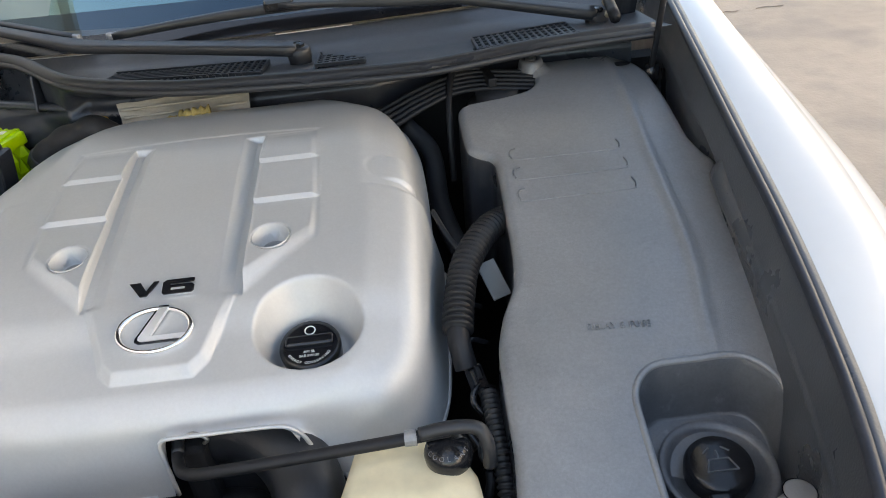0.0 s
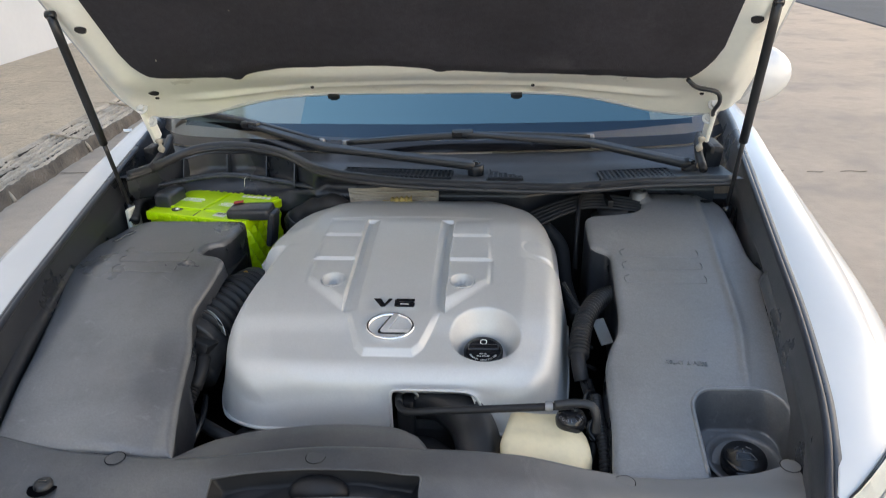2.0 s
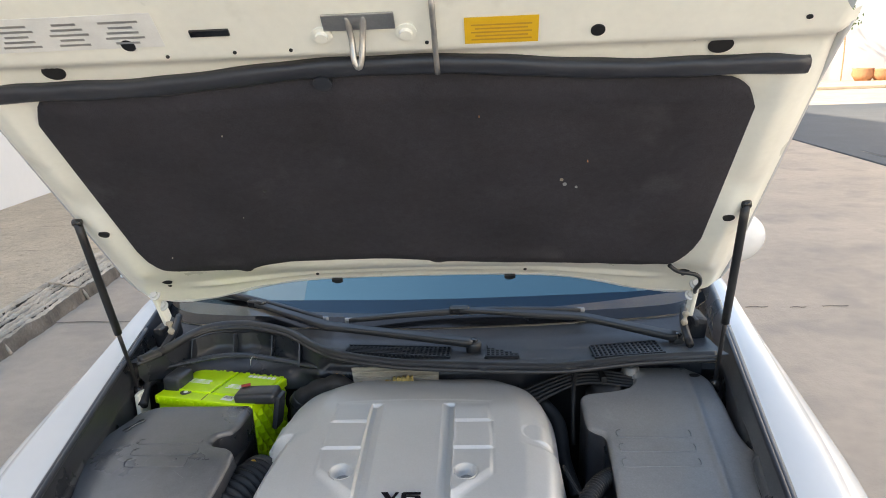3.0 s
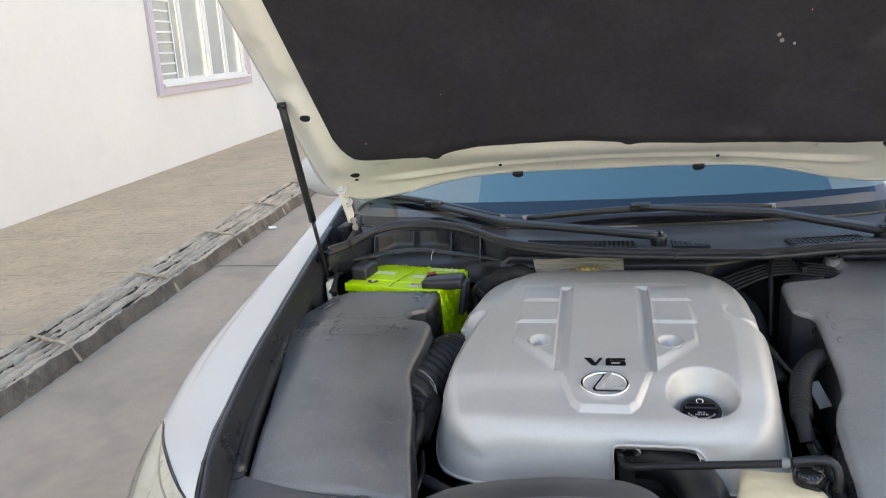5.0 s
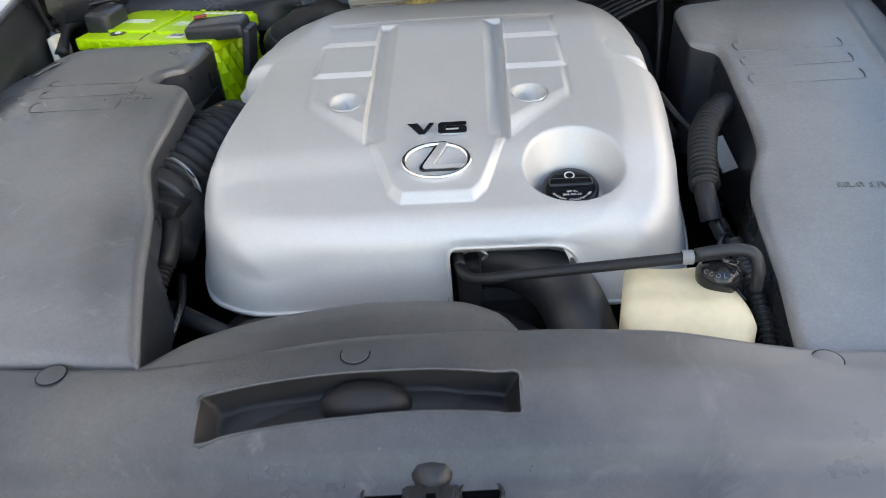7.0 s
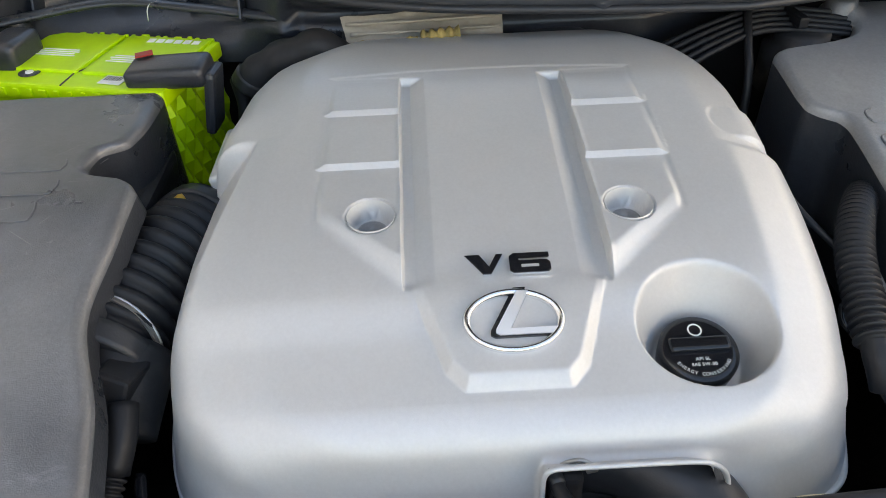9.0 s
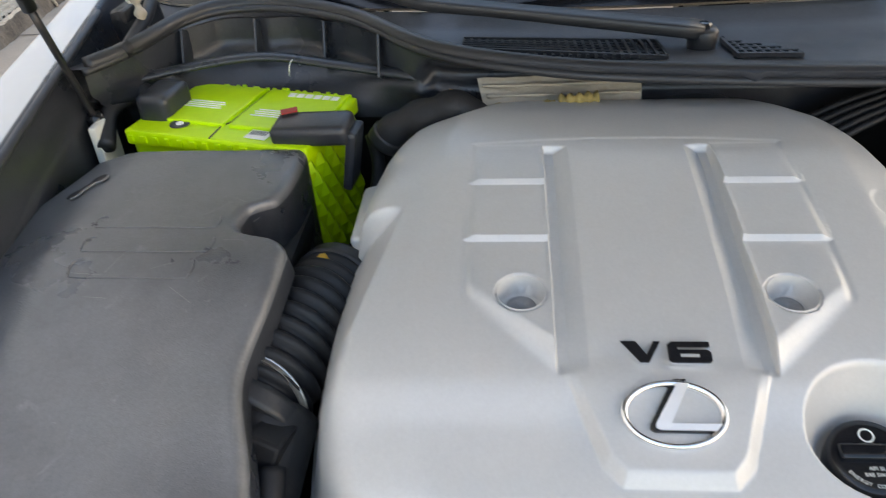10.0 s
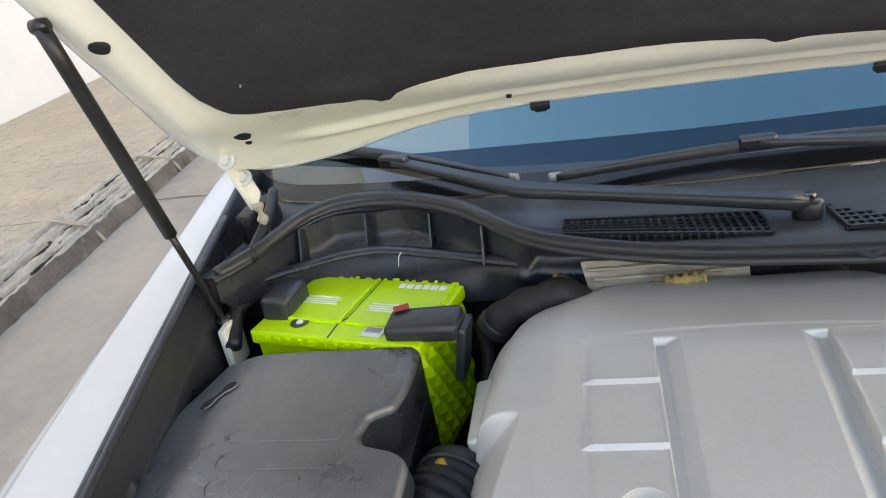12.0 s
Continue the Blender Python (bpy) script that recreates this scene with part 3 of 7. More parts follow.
# ---- car body ----
car = thing("car", "white saloon car with its bonnet open", "car")
EDGE = [(-1.06, 0.598, 0.800), (-1.03, 0.609, 0.814), (-0.98, 0.622, 0.832), (-0.87, 0.652, 0.842), (-0.68, 0.682, 0.873), (-0.5, 0.703, 0.900), (-0.25, 0.735, 0.932), (0.0, 0.768, 0.960), (0.25, 0.80, 0.985), (0.7, 0.84, 1.01)]
UP = [(0.84, 0.7, 1.01), (0.80, 0.25, 0.985), (0.768, 0.0, 0.960), (0.735, -0.25, 0.932), (0.703, -0.5, 0.900), (0.682, -0.68, 0.873), (0.652, -0.87, 0.842), (0.622, -0.98, 0.832), (0.602, -1.050, 0.806), (0.603, -1.078, 0.722), (0.478, -1.153, 0.718), (0.364, -1.198, 0.712), (0.0, -1.24, 0.70)]
LOW = [(0.91, 0.7, 0.62), (0.91, 0.25, 0.62), (0.91, 0.0, 0.61), (0.91, -0.25, 0.60), (0.905, -0.5, 0.59), (0.882, -0.68, 0.58), (0.848, -0.85, 0.57), (0.808, -0.96, 0.56), (0.760, -1.06, 0.55), (0.70, -1.15, 0.54), (0.56, -1.26, 0.53), (0.40, -1.335, 0.52), (0.0, -1.39, 0.52)]
WING_OUT = 0.018     # how much further the driver-side wing lies from the middle
UPS, LOWS = smooth_path(UP, 12), smooth_path(LOW, 12)


def body_point(u, v, side, out=0.0):
    """The car's skin: u from the door round to the middle of the nose, v from the bonnet's edge down."""
    k = u * (len(UPS) - 1)
    i = min(int(k), len(UPS) - 2)
    f = k - i
    a, b = UPS[i].lerp(UPS[i + 1], f), LOWS[i].lerp(LOWS[i + 1], f)
    vv = min(v / 0.7, 1.0)
    th = vv * math.pi / 2
    h, d = math.sin(th), math.cos(th) ** (0.56 if side > 0 else 0.46 + 0.10 * step(0.38, 0.52, u))
    p = Vector((a.x + (b.x - a.x) * h, a.y + (b.y - a.y) * h, b.z + (a.z - b.z) * d))
    if v > 0.7:
        g = (v - 0.7) / 0.3
        p.z -= 0.34 * g
        p.x -= 0.02 * g * g
    crease = 0.008 * max(0.0, 1 - abs(v - 0.19) / (0.17 if v < 0.19 else 0.07)) * (1 - step(0.40, 0.50, u))
    o = Vector((b.x - a.x, b.y - a.y, (a.z - b.z) * (1 - vv))).normalized() * (out + crease)
    p += o
    return Vector((p.x * side + (WING_OUT * (1 - step(0.55, 0.95, u)) if side > 0 else 0.0), p.y, p.z))


LAMP_TOP = [(0.475, 0.36), (0.49, 0.31), (0.594, 0.14), (0.648, 0.06), (0.672, 0.02), (0.706, 0.010), (0.752, 0.010), (0.775, 0.06), (0.796, 0.13), (0.832, 0.262)]
LAMP_LOW = [(0.475, 0.37), (0.52, 0.50), (0.60, 0.55), (0.65, 0.51), (0.667, 0.46), (0.713, 0.39), (0.764, 0.32), (0.80, 0.30), (0.832, 0.275)]
LAMP_U0, LAMP_U1 = 0.475, 0.832


def lamp_zone(u, v):
    """The headlamp's outline on the skin."""
    return LAMP_U0 + 0.003 < u < LAMP_U1 - 0.002 and soft(u, LAMP_TOP) + 0.004 < v < soft(u, LAMP_LOW) - 0.006


def lamp_point(a, b, side, out):
    u = LAMP_U0 + (LAMP_U1 - LAMP_U0) * a
    t, l = soft(u, LAMP_TOP), soft(u, LAMP_LOW)
    return body_point(u, t + (l - t) * b, side, out)


def oval_point(u, v, side, out):
    """The small inner lamp: a drop-shaped field on the nose, u round it, v outwards."""
    a = 2 * math.pi * u
    w = 0.62 + 0.38 * (0.5 - 0.5 * math.cos(a))
    return body_point(0.862 - 0.040 * v * math.cos(a), 0.145 + 0.072 * v * math.sin(a) * w - 0.012 * v * math.cos(a), side, out)


for side in (-1, 1):
    fen = sheet("fender", lambda u, v: body_point(u * 0.999, v, side), 300, 120, PAINT, car, "glossy white front wing and bumper", keep=lambda u, v: not lamp_zone(u * 0.999, v))
    thicken(fen, 0.002, -side)
    lens = sheet("headlight", lambda a, b: lamp_point(a, b, side, 0.004 + 0.003 * math.sin(math.pi * min(1, max(0, b)))), 90, 30, LENS, car, "slightly yellowed clear headlamp")
    lens.visible_shadow = False
    sheet("housing", lambda a, b: lamp_point(a, b, side, -0.030 + 0.031 * max(abs(2 * a - 1) ** 10, abs(2 * b - 1) ** 8)), 70, 40, BOWL, lens, "pale lamp reflector bowl")
    rim_pts = [lamp_point(a, 0, side, 0.003) for a in np.linspace(0, 1, 30)] + [lamp_point(a, 1, side, 0.003) for a in np.linspace(0.97, 0, 26)]
    part("lamp_gasket", tube_bm(rim_pts, 0.0016, 6, 2), RUBBER, lens, smooth=True)
    part("inner_seam", tube_bm([lamp_point(a, 0.10 + 0.10 * math.sin(math.pi * a), side, -0.004) for a in np.linspace(0.06, 0.62, 14)], 0.0018, 6, 3), STEEL, lens, smooth=True)
    for uu, vv, rr in ((0.692, 0.200, 0.031), (0.740, 0.215, 0.023)):
        c0 = body_point(uu, vv, side, -0.016)
        n0 = (body_point(uu, vv, side, 0.02) - c0 + Vector((0, -0.02, 0.01))).normalized()
        m = Matrix.Translation(c0) @ (n0.to_track_quat("Z", "Y").to_matrix().to_4x4())
        pj = part("projector", lathe_bm([(rr * 1.06, -0.006), (rr * 1.06, 0.003), (rr * 1.0, 0.006), (rr * 0.92, 0.003), (rr * 0.84, -0.010)], 30, m), STEEL, lens, "chrome projector ring", smooth=True)
        part("projector_glass", lathe_bm([(rr * 0.84, -0.010), (rr * 0.7, 0.004), (rr * 0.4, 0.012), (0, 0.014)], 28, m), PANE, lens, "grey glass projector eye", smooth=True)
    for k in range(11):
        # fluted front part of the bowl
        part("flute", tube_bm([body_point(0.716 + 0.0085 * k, max(0.05, soft(0.716 + 0.0085 * k, LAMP_TOP) + 0.04), side, -0.018), body_point(0.720 + 0.0085 * k, 0.12 + 0.011 * k, side, -0.018), body_point(0.724 + 0.0085 * k, 0.16 + 0.010 * k, side, -0.018)], 0.0034, 6, 4), BOWL, lens, smooth=True)
    part("indicator", tube_bm([body_point(0.748, 0.060, side, -0.020), body_point(0.768, 0.110, side, -0.020), body_point(0.784, 0.16, side, -0.022)], 0.010, 10, 4), AMBER, lens, "faint amber indicator", smooth=True)
    inner = sheet("inner_lamp", lambda u, v: oval_point(u, v, side, 0.0015 - 0.012 * (1 - v ** 6)), 40, 10, BOWL, car, "small oval lamp beside the grille")
    part("lamp_rim", tube_bm([oval_point(u, 1.0, side, 0.002) for u in np.linspace(0, 1, 25)], 0.0028, 6, 2), STEEL, inner, smooth=True)
    oval = sheet("lamp_glass", lambda u, v: oval_point(u, v, side, 0.003 + 0.004 * (1 - v * v)), 40, 8, LENS, inner)
    oval.visible_shadow = False
    thicken(oval, 0.0015, 0)
    thicken(lens, 0.0018, 0)
    c0 = body_point(0.858, 0.145, side, -0.006)
    n0 = (body_point(0.858, 0.145, side, 0.03) - c0).normalized()
    part("bulb", lathe_bm([(0.022, -0.006), (0.020, 0.002), (0.012, 0.005), (0.010, 0.001), (0, 0.004)], 18, Matrix.Translation(c0) @ n0.to_track_quat("Z", "Y").to_matrix().to_4x4()), CHROME, inner, smooth=True)
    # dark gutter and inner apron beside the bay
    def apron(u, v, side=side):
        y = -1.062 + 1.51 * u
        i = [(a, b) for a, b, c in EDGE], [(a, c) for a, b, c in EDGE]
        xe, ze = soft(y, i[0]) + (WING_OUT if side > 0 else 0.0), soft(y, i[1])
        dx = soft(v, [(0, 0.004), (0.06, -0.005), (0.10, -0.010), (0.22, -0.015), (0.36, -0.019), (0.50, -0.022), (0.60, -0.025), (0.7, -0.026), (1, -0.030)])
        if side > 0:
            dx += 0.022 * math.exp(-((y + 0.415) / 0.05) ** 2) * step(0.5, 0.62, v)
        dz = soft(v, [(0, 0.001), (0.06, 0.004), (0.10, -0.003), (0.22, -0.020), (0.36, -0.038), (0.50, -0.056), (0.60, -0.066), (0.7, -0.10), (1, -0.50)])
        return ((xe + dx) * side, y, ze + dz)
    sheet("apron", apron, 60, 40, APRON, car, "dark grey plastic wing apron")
    strip = part("edge_seal", tube_bm([((soft(y, [(a, b) for a, b, c in EDGE]) + (WING_OUT if side > 0 else 0.0) - 0.012) * side, y, soft(y, [(a, c) for a, b, c in EDGE]) + 0.001) for y in np.linspace(-1.06, 0.02, 14)], 0.006, 8, 4), SEAL, car, smooth=True)
    xs_ = (0.712, 0.704, 0.692, 0.676, 0.660) if side > 0 else (0.698, 0.684, 0.664, 0.640, 0.615)
    part("apron_bolster", tube_bm([(xs_[0] * side, -0.475, 0.838), (xs_[1] * side, -0.55, 0.822), (xs_[2] * side, -0.68, 0.800), (xs_[3] * side, -0.80, 0.775), (xs_[4] * side, -0.90, 0.755)], lambda f: 0.019 - 0.004 * f, 14, 6, 1.3), APRON, car, "rounded dark bolster beside the bay", smooth=True)
    # door mirror
    mir = bmesh.new()
    bmesh.ops.create_uvsphere(mir, u_segments=28, v_segments=18, radius=1.0, matrix=Matrix.Translation((0.995 * side, 0.72, 1.015)) @ Matrix.Diagonal((0.135, 0.085, 0.098, 1)))
    for v in mir.verts:
        if v.co.y > 0.755:
            v.co.y = 0.755
    mirror = part("door_mirror", mir, PAINT, car, "white door mirror", smooth=True)
    part("mirror_arm", box_bm(0.12, 0.06, 0.035, Matrix.Translation((0.875 * side, 0.73, 0.965)), 0.012), PAINT, mirror)
gr = part("grille", tube_bm([body_point(u, v, -1, 0.004) for u, v in ((0.935, 0.30), (0.912, 0.16), (0.903, 0.06), (0.915, 0.035), (0.95, 0.035), (0.998, 0.035))] + [body_point(u, v, 1, 0.004) for u, v in ((0.95, 0.035), (0.915, 0.035), (0.903, 0.06), (0.912, 0.16), (0.935, 0.30))], 0.011, 12, 6), CHROME, car, "chrome grille surround", smooth=True)
for side in (-1, 1):
    for k in range(9):
        part("grille_bar", tube_bm([body_point(0.920 + 0.009 * k, 0.065, side, 0.003), body_point(0.920 + 0.009 * k, 0.15, side, 0.003), body_point(0.922 + 0.009 * k, 0.24, side, 0.003)], 0.0055, 6, 3), GLOSS, gr)
    sheet("grille_field", lambda u, v: body_point(0.912 + 0.087 * u, 0.045 + 0.24 * v, side, 0.0015), 20, 10, SHADE_BLACK, gr)
# cabin behind the windscreen
GB = [(-0.82, 0.27), (-0.74, 0.165), (-0.68, 0.125), (-0.5, 0.088), (-0.25, 0.062), (0, 0.050), (0.25, 0.062), (0.5, 0.088), (0.68, 0.125), (0.74, 0.165), (0.82, 0.27)]


def screen(u, v):
    x = -0.80 + 1.60 * u
    y0 = soft(x, GB)
    x2 = x * (1 - 0.18 * v)
    return (x2, y0 + (0.98 - 0.12 * (x / 0.74) ** 2 - y0 * 0.55) * v, 0.940 + 0.470 * v ** 0.94 + 0.035 * v * (1 - (x / 0.74) ** 2))


BAND = 0.095     # where the blue zone begins above the glass foot
BLUE_X = (-0.350, 0.595)     # the blue zone ends short of the glass edges


def blue_cut(v, side):
    """Where the blue zone ends, as a share of the glass width; it leans out towards the roof."""
    x = BLUE_X[0] - 0.10 * v if side < 0 else BLUE_X[1] + 0.06 * v
    return (x + 0.80) / 1.60


for v0, v1, mid_mat, mid_label in ((0.0, BAND, SMOKED, "dark glass at the windscreen's foot"), (BAND, 1.0, BLUE_GLASS, "windscreen glass with blue put into its reflection")):
    for a, b, mat_, label_ in ((-1, 0, mid_mat if v0 == 0.0 else EDGE_GLASS, "side edge of the windscreen"), (0, 1, mid_mat, mid_label), (1, 2, mid_mat if v0 == 0.0 else EDGE_GLASS, "side edge of the windscreen")):
        def glass_f(u, v, a=a, b=b, v0=v0, v1=v1):
            vv = v0 + (v1 - v0) * v
            lo = 0.0 if a < 0 else blue_cut(vv, -1 if a == 0 else 1)
            hi = 1.0 if b > 1 else blue_cut(vv, -1 if b == 0 else 1)
            return screen(lo + (hi - lo) * u, vv)
        ws = sheet("windscreen", glass_f, 40, 6 if v0 == 0.0 else 40, mat_, car, label_)
        ws.visible_shadow = False
sheet("frit_band", lambda u, v: Vector(screen(u, 0.034 * v)) + Vector((0, -0.002, 0.004)), 40, 2, GLOSS, car, "black band along the glass foot")
sheet("dashboard", lambda u, v: (-0.7 + 1.4 * u, 0.14 + 0.12 * (2 * u - 1) ** 2 + 0.55 * v, 0.935 + 0.05 * math.sin(v * 2.6)), 20, 10, DASH, car)
part("cabin_back", box_bm(1.5, 0.05, 0.9, Matrix.Translation((0, 1.9, 0.95))), CABIN, car, "pale cabin lining")
for sx in (-0.38, 0.38):
    part("seat", box_bm(0.50, 0.16, 0.75, pose(sx, 1.35, 0.95, -12, 0, 0), 0.06, 4), CABIN, car, "grey front seat", smooth=True)
thicken(sheet("roof", lambda u, v: ((-0.63 + 1.26 * u) * (1 - 0.05 * v), 0.99 + 1.46 * v, 1.432 + 0.035 * math.sin(math.pi * u) ** 0.6 + 0.02 * math.sin(math.pi * v) - 0.02 * v), 24, 24, PAINT, car, "white roof"), 0.03)
# tail of the saloon: quarters, boot and rear window
def tail(u, v):
    a = math.pi * min(1.0, max(0.0, (u - 0.25) / 0.5))
    c, s = math.cos(a), math.sin(a)
    x = 0.86 * math.copysign(abs(c) ** 0.45, c)
    y = 2.70 + 0.74 * abs(s) ** 0.55 - (2.70 - 2.03) * max(0.0, 1 - u / 0.25, (u - 0.75) / 0.25)
    w = 1 - 0.055 * (2 * v - 0.75) ** 2 - 0.12 * max(0.0, 0.18 - v)
    return (x * w * 1.055, 2.03 + (y - 2.03) * w, 1.00 + 0.03 * abs(s) - 0.72 * v)


def off_wheel(u, v):
    p = tail(u, v)
    return math.hypot(p[1] - 2.30, p[2] - 0.33) > 0.37 or p[1] > 3.0


thicken(sheet("rear_quarter", tail, 150, 40, PAINT, car, "white rear quarters and tail", keep=off_wheel), 0.02)
thicken(sheet("boot_lid", lambda u, v: ((-0.83 + 1.66 * u) * (1 - 0.14 * v ** 3), 2.72 + 0.66 * v, 1.005 + 0.035 * math.sin(math.pi * u) ** 0.7 - 0.012 * v), 24, 14, PAINT, car, "white boot lid"), 0.02)
rear_glass = sheet("rear_window", lambda u, v: ((-0.58 + 1.16 * u) * (1 + 0.16 * v), 2.44 + 0.42 * v + 0.05 * math.sin(math.pi * u), 1.425 - 0.39 * v + 0.03 * math.sin(math.pi * u)), 20, 10, SMOKED, car, "tinted rear window")
rear_glass.visible_shadow = False
thicken(rear_glass, 0.005)
for side in (-1, 1):
    part("pillar", tube_bm([(0.80 * side, 0.36, 0.955), (0.73 * side, 0.7, 1.17), (0.63 * side, 1.05, 1.40)], 0.032, 10, 5), PAINT, car, "white windscreen pillar", smooth=True)
    part("rear_pillar", tube_bm([(0.60 * side, 2.30, 1.42), (0.70 * side, 2.55, 1.24), (0.80 * side, 2.80, 1.02)], 0.045, 10, 5), PAINT, car, "white rear pillar", smooth=True)
    part("door", box_bm(0.06, 1.36, 0.72, Matrix.Translation((0.875 * side, 1.35, 0.66)), 0.025), PAINT, car, "white front door")
    part("side_glass", box_bm(0.008, 1.4, 0.36, pose(0.76 * side, 1.55, 1.19, 0, -22 * side, 0)), SMOKED, car)
    for yy in (-0.42, 2.30):
        wheel = part("wheel", lathe_bm([(0.20, -0.11), (0.31, -0.11), (0.33, -0.08), (0.33, 0.08), (0.31, 0.11), (0.20, 0.11)], 32, pose(0.79 * side, yy, 0.33, 0, 90, 0)), RUBBER, car, smooth=True)
        part("rim", lathe_bm([(0.20, -0.09), (0.20, 0.09), (0.05, 0.07), (0, 0.07)], 24, pose(0.79 * side, yy, 0.33, 0, 90, 0)), STEEL, wheel, smooth=True)
# added plates close the bay, its deep shade in their near-black colour
part("underbody", box_bm(1.60, 1.47, 0.03, Matrix.Translation((0, -0.41, 0.40))), SHADE_BLACK, car, "black plate added under the engine")
part("bulkhead", box_bm(1.62, 0.04, 0.46, Matrix.Translation((0, -0.02, 0.62))), SHADE_BLACK, car, "black bulkhead")
part("crossmember", box_bm(1.10, 0.05, 0.24, Matrix.Translation((0, -1.12, 0.53))), SHADE_BLACK, car, "black front crossmember")

# ---- bonnet ----
HOOD = 46.5
hr = radians(HOOD)
hood_at = Matrix(((1, 0, 0, 0.008), (0, -math.cos(hr), math.sin(hr), -0.06), (0, math.sin(hr), math.cos(hr), 1.07), (0, 0, 0, 1)))   # x, towards the lip, outwards
hood = part("bonnet", box_bm(0.5, 0.5, 0.01, Matrix.Translation((0, 0.45, 0.045))), PAINT, car, "open white bonnet")
hood.matrix_basis = hood_at


def hood_rear(x):
    return soft(abs(x), [(0, -0.012), (0.25, -0.006), (0.42, -0.010), (0.56, -0.048), (0.62, -0.055), (0.68, -0.03), (0.74, 0.02)])


def hood_front(x):
    return soft(abs(x), [(0, 1.16), (0.3, 1.13), (0.5, 1.06), (0.62, 0.98), (0.72, 0.86)])


def hood_n(x, s):
    """Height of the inner pressing: a crown along the rear lip, flat under the lining."""
    rim = soft(abs(x), [(0, 0.066), (0.25, 0.060), (0.42, 0.046), (0.56, 0.032), (0.65, 0.022), (0.74, 0.004)])
    base = rim * (1 - step(0.0, 0.17, s))
    ridge = 0.010 * max(0.0, 1 - abs(s - 0.050 - 0.022 * math.cos(x * 5)) / 0.022) * (1 - step(0.5, 0.62, abs(x)))
    side_ = -0.016 * math.exp(-((abs(x) - 0.672) / 0.03) ** 2) * step(0.05, 0.16, s) * (1 - step(0.72, 0.80, s)) * (1 - 0.8 * math.exp(-((s - 0.43) / 0.05) ** 2))
    front = -0.018 * step(0.80, 0.83, s) * (1 - step(0.95, 1.02, s))
    return base - ridge + side_ + front + 0.02 * step(0.705, 0.74, abs(x))


def hood_in(u, v):
    x = (2 * u - 1) * 0.737
    s = hood_rear(x) + (hood_front(x) - hood_rear(x)) * v
    return (x, s, hood_n(x, s))


sheet("inner_panel", hood_in, 160, 200, INNER, hood, "cream painted inner pressing")
sheet("outer_skin", lambda u, v: (hood_in(u, v)[0], hood_in(u, v)[1], 0.022 + 0.055 * (1 - (2 * u - 1) ** 2) ** 0.6), 50, 40, PAINT, hood, "glossy white outer skin")


def lip(side):
    pts = [hood_in(u, v) for u, v in ((0.5, 0), (0.62, 0), (0.75, 0), (0.87, 0), (0.95, 0), (1, 0.01), (1, 0.2), (1, 0.4), (1, 0.6), (1, 0.8), (0.995, 0.97))]
    return [(p[0] * side, p[1], p[2] + 0.006) for p in pts]


for side in (-1, 1):
    part("hem", tube_bm(lip(side), 0.007, 8, 6), PAINT, hood, "folded white edge", smooth=True)


def pad_back(x):
    rough = 0.003 * noise.noise((x * 9, 2, 5)) + 0.002 * noise.noise((x * 30, 1, 5))
    return rough + soft(x, [(-0.638, 0.245), (-0.622, 0.192), (-0.600, 0.160), (-0.55, 0.153), (-0.43, 0.156), (-0.400, 0.147), (-0.378, 0.166), (-0.275, 0.187), (-0.10, 0.192), (0.030, 0.179), (0.052, 0.166), (0.075, 0.171), (0.26, 0.158), (0.40, 0.152), (0.51, 0.137), (0.585, 0.138), (0.615, 0.175), (0.638, 0.240)])


def pad_front(x):
    return soft(x, [(-0.638, 0.670), (-0.612, 0.722), (-0.586, 0.745), (-0.537, 0.754), (-0.37, 0.756), (-0.26, 0.762), (-0.16, 0.772), (0.0, 0.772), (0.10, 0.766), (0.30, 0.752), (0.47, 0.740), (0.575, 0.730), (0.612, 0.705), (0.638, 0.650)])


def pad_z(u, v):
    x = (2 * u - 1) * 0.637
    a, b = pad_back(x), pad_front(x)
    s = a + (b - a) * v
    e = min(1.0, 14 * min(u, 1 - u, v, 1 - v))
    w = 0.004 * noise.noise((x * 4, s * 4, 0)) + 0.0015 * noise.noise((x * 16, s * 16, 3))
    dents = sum(d * math.exp(-((x - cx) ** 2 + (s - cs) ** 2) / r2) for cx, cs, d, r2 in ((0.10, 0.68, 0.006, 0.0004), (0.436, 0.408, 0.005, 0.0006), (-0.14, 0.60, 0.005, 0.0009), (-0.06, 0.30, 0.005, 0.0007), (0.26, 0.28, 0.003, 0.0012)))
    return (x, s, -0.004 - 0.016 * math.sqrt(e) + w * e + dents)


pad = sheet("insulation_pad", pad_z, 110, 90, FELT, hood, "black felt lining with dents and specks")
rng = random.Random(8)
for cx, cs, r, mat in ((0.315, 0.487, 0.0035, FOIL), (0.322, 0.472, 0.004, CABIN), (0.345, 0.462, 0.0025, CABIN), (-0.303, 0.645, 0.0012, FOIL), (-0.339, 0.39, 0.0011, FOIL), (0.161, 0.672, 0.0012, TERRA), (-0.551, 0.238, 0.0013, FOIL), (-0.27, 0.48, 0.004, DARK), (0.36, 0.54, 0.0011, TERRA)):
    part("speck", lathe_bm([(r, 0.004), (r, -0.002), (0, -0.003)], 7, Matrix.Translation((cx, cs, -0.020))), mat, hood)


def strip_s(x):
    return 0.788 - 0.030 * step(0.05, 0.45, abs(x)) - 0.004 * step(0.6, 0.7, abs(x))


